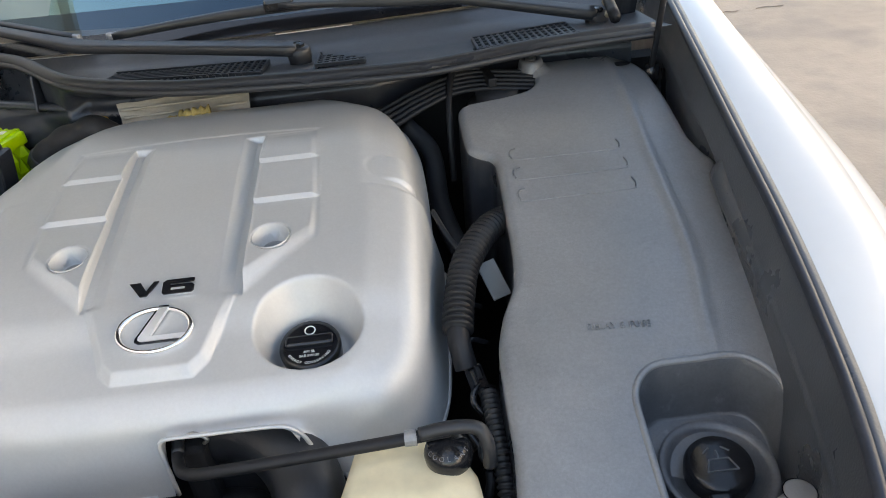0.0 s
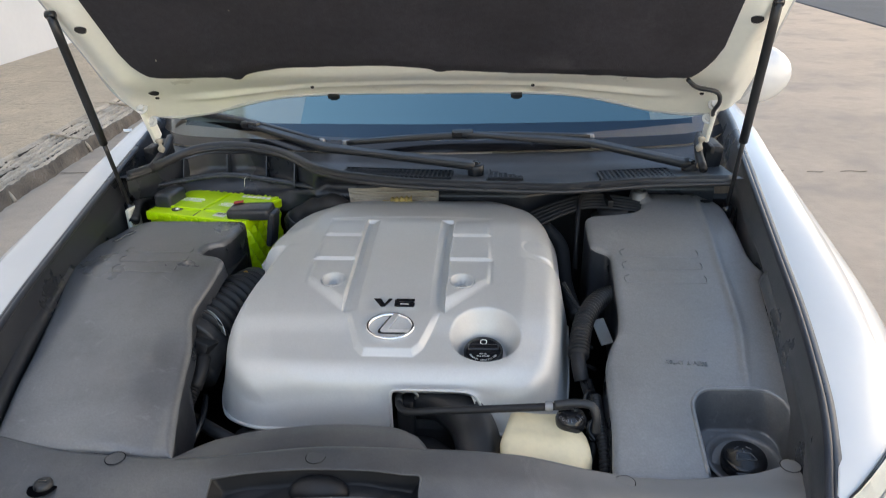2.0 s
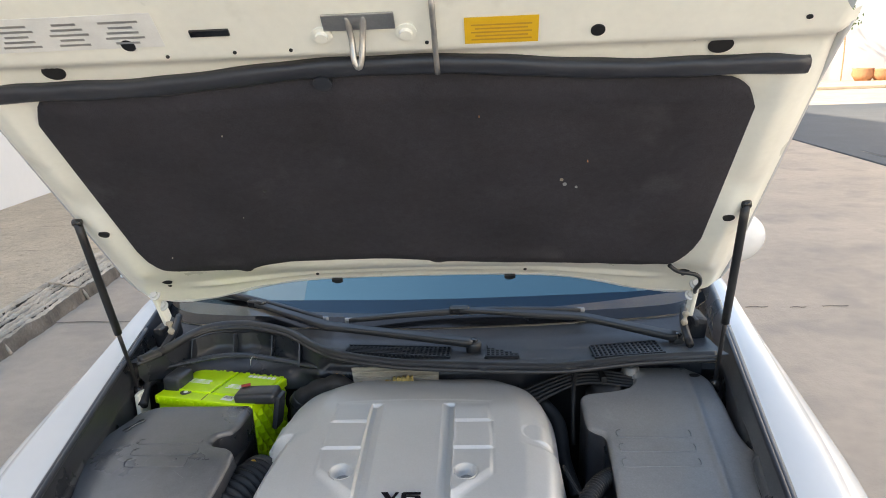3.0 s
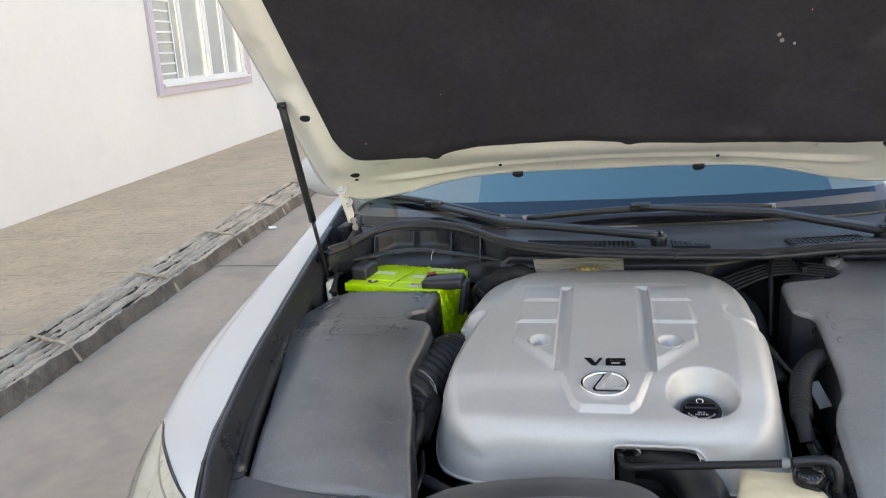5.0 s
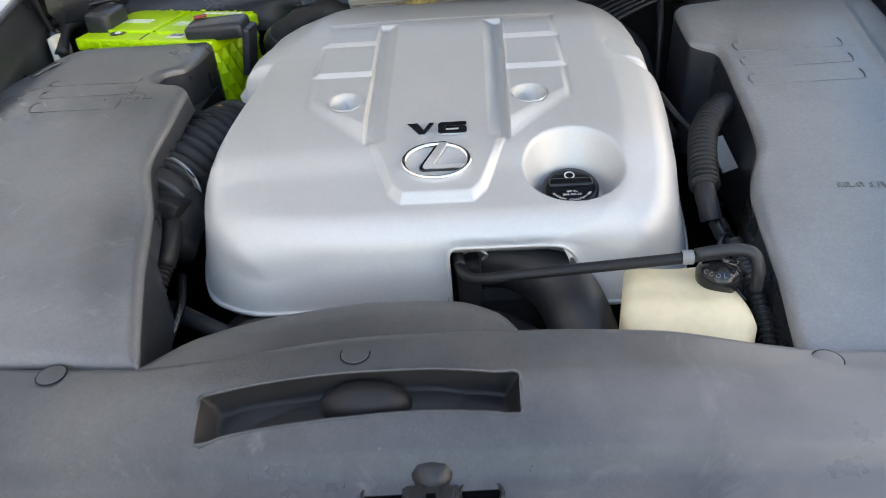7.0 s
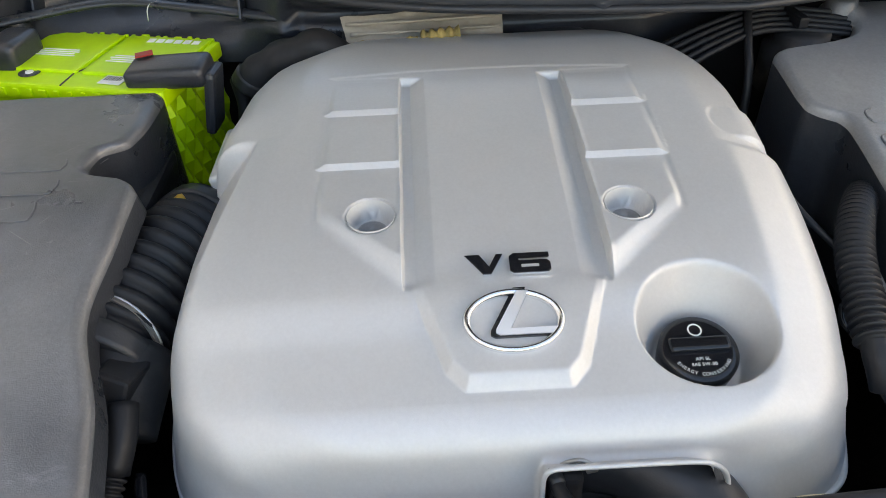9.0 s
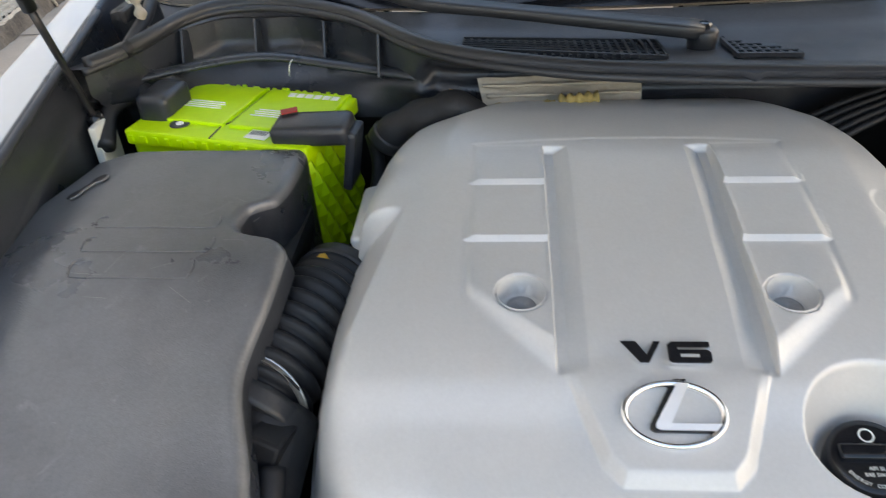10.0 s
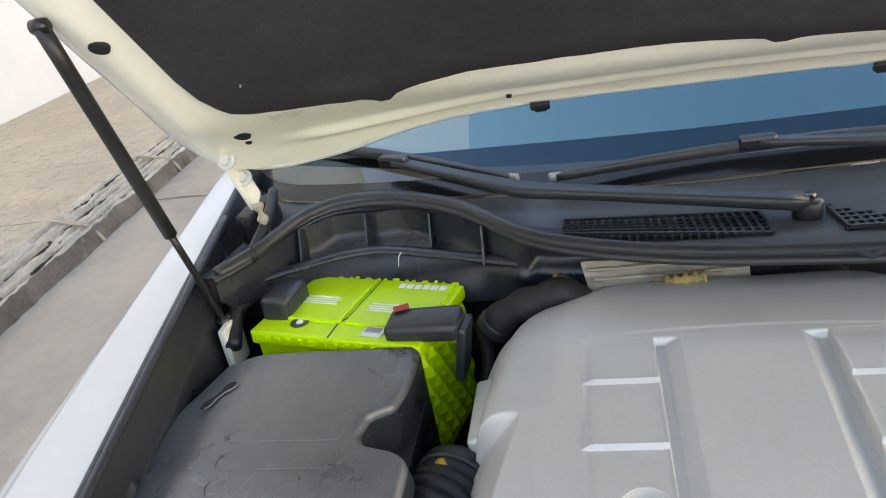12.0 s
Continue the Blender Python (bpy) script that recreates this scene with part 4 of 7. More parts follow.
bm = bmesh.new()
rings = []
for k in range(61):
    x = -0.69 + 1.38 * k / 60
    s, h = strip_s(x), 0.016 + 0.001 * math.sin(k)
    rings.append([bm.verts.new((x, s + ds, n)) for ds, n in ((-h, 0.0), (-h, -0.014), (-h * 0.5, -0.020), (h * 0.5, -0.020), (h, -0.014), (h, 0.0))])
for a, b in zip(rings, rings[1:]):
    for i in range(6):
        bm.faces.new((a[i], a[(i + 1) % 6], b[(i + 1) % 6], b[i]))
bm.faces.new(rings[0])
bm.faces.new(rings[-1])
part("front_seal", bm, SEAL, hood, "dark blue-black rubber sealing strip", smooth=True)
part("seal_clip", lathe_bm([(0.016, 0.004), (0.016, -0.022), (0, -0.022)], 16, Matrix.Translation((-0.095, 0.765, 0))), SEAL, hood)


def hood_hole(x, s, rx, ry):
    n = hood_n(x, s)
    part("hole", lathe_bm([(1.0, 0.003), (1.0, -0.0016), (0.9, -0.0022), (0, -0.0022)], 22, Matrix.Translation((x, s, n)) @ Matrix.Diagonal((rx, ry, 1, 1))), SHADE_BLACK, hood, "dark opening in the pressing")


for side in (-1, 1):
    hood_hole(0.670 * side, 0.333, 0.012, 0.010)
    hood_hole(0.636 * side, 0.073, 0.013, 0.010)
    hood_hole(0.640 * side, 0.045, 0.005, 0.004)
    hood_hole(0.545 * side, 0.795, 0.020, 0.016)
    hood_hole(0.258 * side, 0.062, 0.004, 0.004)
    hood_hole(0.655 * side, 0.86, 0.005, 0.004)
    st = part("bump_stop", box_bm(0.028, 0.012, 0.008, Matrix.Translation((0.222 * side, -0.004, hood_n(0.222, 0.0) - 0.008)), 0.002), RUBBER, hood, "small black rubber stop")
    part("stop_tab", box_bm(0.018, 0.010, 0.008, Matrix.Translation((0.222 * side, -0.010, hood_n(0.222, 0) - 0.008)), 0.002), RUBBER, hood)
for x, s, r in ((-0.383, 0.862, 0.012), (0.346, 0.852, 0.011), (-0.33, 0.835, 0.003), (-0.22, 0.838, 0.003), (-0.13, 0.838, 0.003), (0.085, 0.842, 0.003)):
    hood_hole(x, s, r, r)
part("slot", box_bm(0.062, 0.012, 0.004, Matrix.Translation((-0.247, 0.880, -0.020)), 0.001), GLOSS, hood, "dark slot in the front rail")
strik = part("striker", tube_bm([(-0.032, 0.90, -0.018), (-0.028, 0.865, -0.030), (-0.026, 0.845, -0.052), (-0.020, 0.835, -0.060), (-0.014, 0.845, -0.052), (-0.010, 0.87, -0.030), (-0.006, 0.90, -0.018)], 0.005, 10, 6), STEEL, hood, "bent steel striker loop", smooth=True)
part("striker_plate", box_bm(0.11, 0.03, 0.004, Matrix.Translation((-0.015, 0.89, -0.021)), 0.0015), STEEL, hood)
for x in (-0.075, 0.055):
    part("bolt", lathe_bm([(0.016, 0), (0.016, -0.003), (0.010, -0.004), (0.009, -0.010), (0, -0.010)], 18, Matrix.Translation((x, 0.865, -0.018))), INNER, hood)
part("safety_catch", tube_bm([(0.098, 0.93, -0.022), (0.098, 0.86, -0.030), (0.099, 0.80, -0.044)], 0.0045, 8, 4), STEEL, hood, "thin steel rod", smooth=True)
lab = part("warning_label", box_bm(0.112, 0.05, 0.001, Matrix.Translation((0.200, 0.862, -0.0200))), YELLOW, hood, "orange-yellow printed warning label")
for k in range(5):
    part("print_bar", box_bm(0.092 - 0.012 * (k % 2), 0.0028, 0.0004, Matrix.Translation((0.200, 0.845 + 0.007 * k, -0.0207))), OCHRE, hood)
lab = part("paper_label", box_bm(0.29, 0.065, 0.001, Matrix.Translation((-0.470, 0.890, -0.0195))), PAPER, hood, "white paper label with grey print")
for k in range(5):
    for j in range(3):
        part("print_bar", box_bm(0.062 - 0.012 * ((k + j) % 3), 0.004, 0.0004, Matrix.Translation((-0.55 + 0.085 * j, 0.868 + 0.010 * k, -0.0203))), STEEL, hood)
# cable along the rear corner
part("washer_hose", tube_bm([(0.585, 0.14, -0.012), (0.61, 0.115, -0.014), (0.655, 0.10, -0.016), (0.672, 0.06, -0.014), (0.675, 0.0, 0.0), (0.69, -0.05, 0.01)], 0.005, 8, 6), RUBBER, hood, "thin black hose", smooth=True)
# gas struts and hinges
for side in (-1, 1):
    top, low_ = Vector((0.703 * side, -0.326, 1.334)), Vector((0.712 * side, -0.155, 0.862))
    midp = top.lerp(low_, 0.62)
    strut = part("gas_strut", tube_bm([top, top.lerp(low_, 0.3), midp], 0.0092, 22, 3), STRUT, car, "black gas strut holding the bonnet", smooth=True)
    part("rod", tube_bm([midp, midp.lerp(low_, 0.5), low_], 0.0050, 12, 3), STRUT, strut, smooth=True)
    part("socket", lathe_bm([(0, -0.02), (0.013, -0.018), (0.014, 0.0), (0.012, 0.014), (0, 0.018)], 14, Matrix.Translation(low_) @ pose(0, 0, 0, 15, 0, 0)), GLOSS, strut, smooth=True)
    part("socket", lathe_bm([(0, -0.010), (0.008, -0.009), (0.009, 0.0), (0.008, 0.009), (0, 0.010)], 14, Matrix.Translation(top) @ pose(0, 0, 0, 0, 90, 0)), GLOSS, strut, smooth=True)
    if side < 0:
        part("strut_bracket", box_bm(0.012, 0.055, 0.075, pose(0.702 * side, -0.165, 0.832, 0, 0, 0), 0.004), INNER, car, "cream painted bracket")
    hinge = part("hinge", box_bm(0.012, 0.038, 0.105, pose(0.690 * side, -0.016, 1.037, 28, 0, 0), 0.005), INNER, car, "cream painted bonnet hinge")
    part("hinge_foot", box_bm(0.012, 0.05, 0.02, pose(0.705 * side, 0.01, 0.965, 0, 0, 0), 0.005), HOSE, hinge)
    for dy, dz in ((-0.062, 1.086), (-0.025, 1.045)):
        part("bolt", lathe_bm([(0.014, 0), (0.014, 0.003), (0.009, 0.004), (0.008, 0.011), (0, 0.011)], 14, Matrix.Translation((0.682 * side, dy, dz)) @ pose(0, 0, 0, 55, 0, 0)), PAINT, hinge)
    part("foam_strip", tube_bm([(0.675 * side, -0.02, 1.0), (0.668 * side, -0.03, 0.965), (0.672 * side, -0.045, 0.93)], lambda f: 0.007 + 0.003 * math.sin(f * 22), 8, 8), FOIL, hinge, "torn pale foam strip", smooth=True)

# ---- cowl, wipers ----
SEALP = [(-0.70, -0.155, 0.945), (-0.66, -0.10, 0.950), (-0.615, 0.005, 0.958), (-0.56, 0.045, 0.962), (-0.47, 0.045, 0.962), (-0.36, 0.0, 0.955), (-0.235, -0.115, 0.945), (-0.08, -0.175, 0.940), (0.08, -0.200, 0.938), (0.30, -0.215, 0.936), (0.38, -0.208, 0.936), (0.503, -0.178, 0.936), (0.60, -0.168, 0.937), (0.71, -0.164, 0.939)]
SEAL_Y = [(x, y) for x, y, z in SEALP]
cowl = thing("cowl_panel", "dark grey plastic cowl panel below the windscreen", "cowl panel")


def cowl_f(u, v):
    x = -0.74 + 1.48 * u
    a, b = soft(x, SEAL_Y), soft(x, GB)
    z = lerp(v, [(0, 0.940), (0.25, 0.925), (0.6, 0.914), (0.85, 0.922), (1, 0.938)])
    return (x, a + (b - a) * v, z + 0.004 * math.sin(x * 9) * (1 - v))


sheet("panel", cowl_f, 90, 24, TRIM, cowl)
part("rubber_seal", tube_bm(SEALP, 0.0115, 12, 10), RUBBER, cowl, "black rubber bonnet seal", smooth=True)
part("seal_lip", tube_bm([(x, y - 0.013, z - 0.005) for x, y, z in SEALP], 0.0055, 10, 10), RUBBER, cowl, smooth=True)


def cowl_front(u, v):
    x = -0.70 + 1.41 * u
    a = soft(x, SEAL_Y) - 0.012
    ribs = 0.010 * sum(math.exp(-((x - c) / 0.006) ** 2) for c in (-0.60, -0.50, -0.40, -0.30, 0.16, 0.34, 0.50))
    shelf = -0.035 * step(0.45, 0.55, v) - 0.01 * v
    k = step(0.08, 0.40, v) if x > -0.24 else step(0.3, 0.9, v)
    yy = a * (1 - k) + lerp(x, [(-0.3, -0.06), (-0.2, -0.085), (0.25, -0.085), (0.4, -0.03)]) * k
    return (x, yy + shelf * 0.5 - ribs * (1 - step(0.35, 0.45, v)), 0.945 - 0.115 * v)


for gx in (-0.615, -0.515, -0.405, -0.315):
    gy = soft(gx, SEAL_Y) - 0.020
    part("gusset", box_bm(0.004, 0.040, 0.060, pose(gx, gy - 0.006, 0.915, -24, 0, 0), 0.0015), APRON, cowl)
sheet("front_face", cowl_front, 110, 16, APRON, cowl, "ribbed dark plastic front face")
for flange in ([(-0.70, -0.115, 0.90), (-0.62, -0.075, 0.905), (-0.5, -0.045, 0.912), (-0.38, -0.06, 0.903), (-0.25, -0.095, 0.895)],):
    part("lower_flange", tube_bm(flange, 0.012, 10, 6, 0.5), APRON, cowl, smooth=True)


def mesh_vent(x0, x1, skew):
    """A small black grid of bars let into the panel."""
    y0, y1 = (0.30, 0.64) if x0 < 0.4 else (0.16, 0.56)
    vent = part("vent", box_bm(0.01, 0.01, 0.002, Matrix.Translation(cowl_f((x0 + 0.74) / 1.48, 0.3))), GLOSS, cowl, "black mesh vent")
    bm = bmesh.new()
    n = int((x1 - x0) / 0.011)
    for k in range(n + 1):
        x = x0 + (x1 - x0) * k / n
        top = y1 if skew == 0 else y1 - (y1 - y0) * 0.8 * k / n
        a, b = Vector(cowl_f((x + 0.74) / 1.48, y0)), Vector(cowl_f((x + 0.74) / 1.48, top))
        d = b - a
        box_bm(0.004, d.length, 0.006, Matrix.Translation((a + b) / 2 + Vector((0, 0, 0.004))) @ pose(0, 0, 0, math.degrees(math.atan2(d.z, d.y)), 0, 0), bm=bm)
    for j in range(6):
        f = y0 + (y1 - y0) * j / 5
        xe = x1 if skew == 0 else x0 + (x1 - x0) * min(1, (y1 - f) / (y1 - y0) / 0.8 + 0.05)
        a, b = Vector(cowl_f((x0 + 0.74) / 1.48, f)), Vector(cowl_f((xe + 0.74) / 1.48, f))
        d = b - a
        box_bm(d.length, 0.004, 0.006, Matrix.Translation((a + b) / 2 + Vector((0, 0, 0.005))) @ pose(0, 0, 0, 0, 0, math.degrees(math.atan2(d.y, d.x))), bm=bm)
    part("grid", bm, RUBBER, vent)
    under = sheet("backing", lambda u, v: Vector(cowl_f((x0 + (x1 - x0) * u + 0.74) / 1.48, y0 + (y1 - y0) * v * (1 if skew == 0 else 1 - 0.8 * u))) + Vector((0, 0, 0.002)), 12, 4, SHADE_BLACK, vent)


mesh_vent(-0.197, 0.075, 0)
mesh_vent(0.165, 0.245, 1)
mesh_vent(0.43, 0.60, 0)


def wiper(pivot, elbow, grip, blade0, blade1, label):
    w = thing("wiper", label, "wiper", "windscreen wipers")
    P, E, G = Vector(pivot), Vector(elbow), Vector(grip)
    way = [P, P.lerp(E, 0.35), P.lerp(E, 0.7), P.lerp(E, 0.94), E.lerp(G, 0.05), E.lerp(G, 0.35), E.lerp(G, 0.7), G]
    part("arm", tube_bm([p + Vector((0, 0, 0.004)) for p in way], lambda f: 0.0200 - 0.008 * f + 0.003 * math.exp(-((f - 0.62) / 0.10) ** 2), 20, 4, 0.50, square=0.42), RUBBER, w, "matt black wiper arm", smooth=True)
    part("pivot_cap", lathe_bm([(0.018, -0.05), (0.0195, -0.014), (0.0205, -0.010), (0.0205, 0.003), (0.018, 0.0075), (0, 0.008)], 26, Matrix.Translation(pivot)), RUBBER, w, smooth=True)
    part("nut", lathe_bm([(0.0115, 0.007), (0.011, 0.012), (0.008, 0.0145), (0, 0.015)], 6, Matrix.Translation(pivot)), GLOSS, w)
    b0, b1 = Vector(blade0), Vector(blade1)
    bl = part("blade", tube_bm([b0, b0.lerp(b1, 0.33) + Vector((0, 0.006, 0.008)), b0.lerp(b1, 0.66) + Vector((0, 0.006, 0.008)), b1], lambda f: 0.0090 - 0.002 * abs(2 * f - 1), 20, 8, 1.0, square=0.55), RUBBER, w, "black wiper blade", smooth=True)
    d = (b1 - b0).normalized()
    turn = math.degrees(math.atan2(d.y, d.x))
    part("clip", box_bm(0.055, 0.022, 0.022, Matrix.Translation(Vector(grip) + Vector((0, 0, 0.004))) @ pose(0, 0, 0, 0, 0, turn), 0.006), GLOSS, w, "glossy blade clip")
    for e in (b0, b1):
        # blade ends are coloured lighter than the blade
        part("end_cap", box_bm(0.024, 0.013, 0.015, Matrix.Translation(e) @ pose(0, 0, 0, 0, 0, turn), 0.005), FADED, w, "grey blade end")


wiper((0.133, -0.062, 0.938), (-0.255, 0.010, 0.964), (-0.475, 0.108, 0.998), (-0.80, 0.262, 1.020), (-0.275, 0.055, 0.972), "black wiper with its arm across the cowl")
wiper((0.657, -0.012, 0.925), (0.42, 0.056, 0.962), (0.095, 0.066, 0.984), (-0.205, 0.047, 0.970), (0.42, 0.080, 0.976), "black wiper lying along the glass foot")
for side in (-1, 1):
    part("corner_block", box_bm(0.045, 0.10, 0.08, pose(0.716 * side, 0.06, 0.930, 0, 8 * side, 0), 0.015), HOSE, cowl)
    part("corner_rib", tube_bm([(0.66 * side, -0.12, 0.950), (0.675 * side, 0.0, 0.962), (0.70 * side, 0.10, 0.972)], 0.010, 8, 5), HOSE, cowl, smooth=True)

# ---- engine cover ----
COVER_C = [(-0.742, 0.775), (-0.705, 0.787), (-0.655, 0.8050), (-0.612, 0.8275), (-0.535, 0.8505), (-0.46, 0.866), (-0.375, 0.882), (-0.305, 0.890), (-0.2, 0.888), (-0.125, 0.876)]


def cov_half(y):
    h = soft(y, [(-0.742, 0.215), (-0.738, 0.238), (-0.728, 0.262), (-0.712, 0.281), (-0.69, 0.295), (-0.66, 0.303), (-0.6, 0.309), (-0.452, 0.316), (-0.438, 0.306), (-0.36, 0.306), (-0.28, 0.302), (-0.21, 0.286), (-0.165, 0.254), (-0.14, 0.215), (-0.122, 0.145)])
    return h


def cov_left(y):
    return soft(y, [(-0.742, 0.215), (-0.738, 0.238), (-0.728, 0.262), (-0.712, 0.282), (-0.69, 0.297), (-0.66, 0.306), (-0.6, 0.314), (-0.50, 0.319), (-0.430, 0.318), (-0.412, 0.311), (-0.398, 0.299), (-0.28, 0.293), (-0.21, 0.276), (-0.165, 0.243), (-0.14, 0.205), (-0.122, 0.140)])


def cover_z(x, y):
    ax = abs(x)
    z = soft(y, COVER_C)
    edge = (cov_half(y) if x > 0 else cov_left(y)) - ax
    # sloping shoulders that begin at a soft crease, with a wide turn at the front corners
    front = y + 0.850
    into = 0.15 - math.hypot(0.15 - edge, 0.15 - front) if edge < 0.15 and front < 0.15 else min(edge, front)
    right = step(-0.10, 0.10, x)
    p = 0.088 - 0.018 * right - into
    fall = (0.34 - 0.20 * (1 - right) * step(-0.30, -0.38, y) * step(-0.76, -0.70, y))
    z -= fall * 0.5 * (p + math.sqrt(p * p + 0.00003))
    # stepped side panels between the shoulders and the ribs
    if -0.62 < y < -0.295 and 0.0955 < ax < 0.20:
        low = -0.612 + 0.075 * max(0.0, (ax - 0.094) / 0.086)
        out = 0.176 + 0.006 * step(-0.30, -0.46, y)
        if ax < out and y > low:
            if y < -0.459:
                # the lowest panel ends in a broad chamfer
                h = 0.0108 * (-0.459 - y) / 0.11
                h *= step(0.0, 0.021, (y - low) * 0.775) * 0.5 + 0.5 * min(1.0, (y - low) * 0.775 / 0.019)
                h *= min(1.0, (out - ax) / 0.010)
            elif y < -0.372:
                h = 0.0074 * (-0.372 - y) / 0.087
            else:
                h = 0.0068 * (-0.305 - y) / 0.067
            # the free edges fade out near the outer side
            h *= 1 - 0.8 * step(out - 0.012, out, ax)
            z += max(0.0, h) - 0.0015 * min(1.0, (y - low) / 0.01, (out - ax) / 0.004)
    # the field of strip and panels lies a little low behind a curved step
    if ax < 0.182 and y > -0.62:
        arc = -0.290 + 0.013 * (1 - (ax / 0.18) ** 2)
        low = 0.0010 * step(arc, arc - 0.004, y)
        if ax < 0.0955:
            z -= low * step(-0.58, -0.48, y)
        elif y > -0.295:
            z -= low * step(0.180, 0.176, ax)
    # chamfered sides of the centre strip and grooves beside them
    if -0.612 < y < -0.296:
        fade = step(-0.296, -0.300, y) * lerp(y, [(-0.612, 0.0), (-0.604, 0.40), (-0.55, 0.65), (-0.47, 1.0)])
        rib = lerp(ax, [(0.0655, 0.0), (0.0668, -0.0004), (0.0815, -0.0090), (0.0830, -0.0100), (0.0935, -0.0100), (0.0946, -0.0025), (0.0955, 0.0008), (0.0968, 0.0010), (0.0985, 0.0)])
        z += rib * fade
    # shield that carries the badge
    if y < -0.585:
        t1 = ((0.0865 - ax) * 0.94 + (y + 0.612) * 0.34) if y < -0.600 else 0.0865 - ax
        t2 = y + 0.700
        t3 = (0.0865 - ax) * 0.72 + (y + 0.657) * 0.70
        inside = min(t1, t2, t3)
        z += 0.0085 * step(-0.595, -0.66, y) * min(1.0, max(0.0, inside / 0.0080)) + 0.0015 * step(-0.001, 0.001, inside) * step(-0.59, -0.61, y)
    # screw pockets
    rb = math.hypot(ax - 0.124, y + 0.532)
    z -= 0.028 * (1 - step(0.0222, 0.0238, rb))
    # oil filler funnel
    ro = math.hypot(x - 0.170, (y + 0.651) * 1.135)
    if ro < 0.074:
        z -= lerp(ro, [(0.040, 0.054), (0.0425, 0.050), (0.0585, 0.011), (0.0610, 0.0035), (0.0630, 0.0)])
    # flat round-ended pad on the right-hand shoulder, facet on the left
    if x > 0.2:
        rp = abs(y + 0.402) if x > 0.266 else math.hypot(x - 0.266, y + 0.402)
        m = 1 - step(0.0235, 0.0275, rp)
        z = z * (1 - m) + m * (soft(y, COVER_C) - 0.0075 - 0.16 * (x - 0.26))
    if x < -0.2 and y < -0.400:
        past = (-0.250 + (y + 0.420) * 0.239 - x) * 0.97
        z -= 1.05 * max(0.0, past) * step(-0.400, -0.412, y) * step(-0.68, -0.60, y)
    return z


def cover_drop(x, y):
    if y < -0.70 and 0.008 < x < 0.182:
        t = 0.760 - 0.088 * step(0.140, 0.182, x) - 0.080 * (1 - step(0.008, 0.016, x))
        return t
    if y < -0.70:
        return 0.672
    return lerp(y, [(-0.70, 0.672), (-0.45, 0.73), (-0.3, 0.80), (-0.12, 0.84)])


cover = thing("engine_cover", "silver painted plastic engine cover with a raised shield", "engine cover")
shell("cover_shell", -0.742, -0.122, lambda y: -cov_left(y), cov_half, cover_z, SILVER, cover, r=0.032, drop=cover_drop, nx=270, ny=320, flare=0.016, rows=8,
      more_x=[sg * v for sg in (-1, 1) for v in (0.0648, 0.0655, 0.0662, 0.0669, 0.0725, 0.078, 0.0808, 0.0815, 0.0823, 0.0831, 0.0840, 0.0885, 0.0927, 0.0936, 0.0942, 0.0949, 0.0956, 0.0964)],
      more_y=[-0.7052, -0.7035, -0.7010, -0.6985, -0.4597, -0.4590, -0.4582, -0.3727, -0.3720, -0.3712, -0.3010, -0.2985])
v6 = slope_pose(0.0, -0.5945, 0.8385, 16.5)
# letters built as slanted strokes
def strokes(name, polys, m, depth, mat, parent, label=""):
    bm = bmesh.new()
    for poly in polys:
        vs = [bm.verts.new((x, y, 0)) for x, y in poly]
        f = bm.faces.new(vs)
        g = bmesh.ops.extrude_face_region(bm, geom=[f])
        bmesh.ops.translate(bm, vec=(0, 0, depth), verts=[e for e in g["geom"] if isinstance(e, bmesh.types.BMVert)])
    bmesh.ops.transform(bm, matrix=m, verts=bm.verts)
    return part(name, bm, mat, parent, label)


V = [[(-0.038, 0.0105), (-0.025, 0.0105), (-0.0165, -0.003), (-0.0095, 0.0105), (-0.0035, 0.0105), (-0.0150, -0.0105), (-0.0225, -0.0105)]]
SIX = [[(0.002, 0.0075), (0.006, 0.0105), (0.038, 0.0105), (0.038, 0.0055), (0.0115, 0.0055), (0.0105, 0.0045), (0.0105, 0.0024), (0.036, 0.0024), (0.0385, 0.0), (0.0385, -0.008), (0.036, -0.0105), (0.005, -0.0105), (0.002, -0.008)]]
v6_badge = strokes("v6_lettering", V + SIX, v6, 0.0018, GLOSS, cover, "black V6 lettering")
strokes("letter_edge", [[(x * 1.015 + 0.0001, y * 1.03) for x, y in p] for p in V + SIX], v6 @ Matrix.Translation((0, 0, -0.0022)), 0.0030, CHROME, v6_badge)
strokes("letter_counter", [[(0.0125, -0.0022), (0.0285, -0.0022), (0.0285, -0.0052), (0.0125, -0.0052)]], v6 @ Matrix.Translation((0, 0, 0.0019)), 0.0002, SILVER, v6_badge)
bad = slope_pose(0.0, -0.648, 0.8180, 22)
ring = bmesh.new()
prof = [(1.0, 0.0), (1.0, 0.5), (0.95, 1.0), (0.88, 0.9), (0.84, 0.3), (0.83, 0.0)]
rr = []
for k in range(64):
    a = 2 * math.pi * k / 64
    rr.append([ring.verts.new((0.0445 * p * math.cos(a), 0.0305 * (p if p > 0.99 else 1 - (1 - p) * 1.25) * math.sin(a), 0.0055 * h)) for p, h in prof])
for a, b in zip(rr, rr[1:] + rr[:1]):
    for i in range(len(prof) - 1):
        ring.faces.new((a[i], a[i + 1], b[i + 1], b[i]))
bmesh.ops.transform(ring, matrix=bad, verts=ring.verts)
badge = part("badge_ring", ring, CHROME, cover, "chrome oval emblem ring", smooth=True)
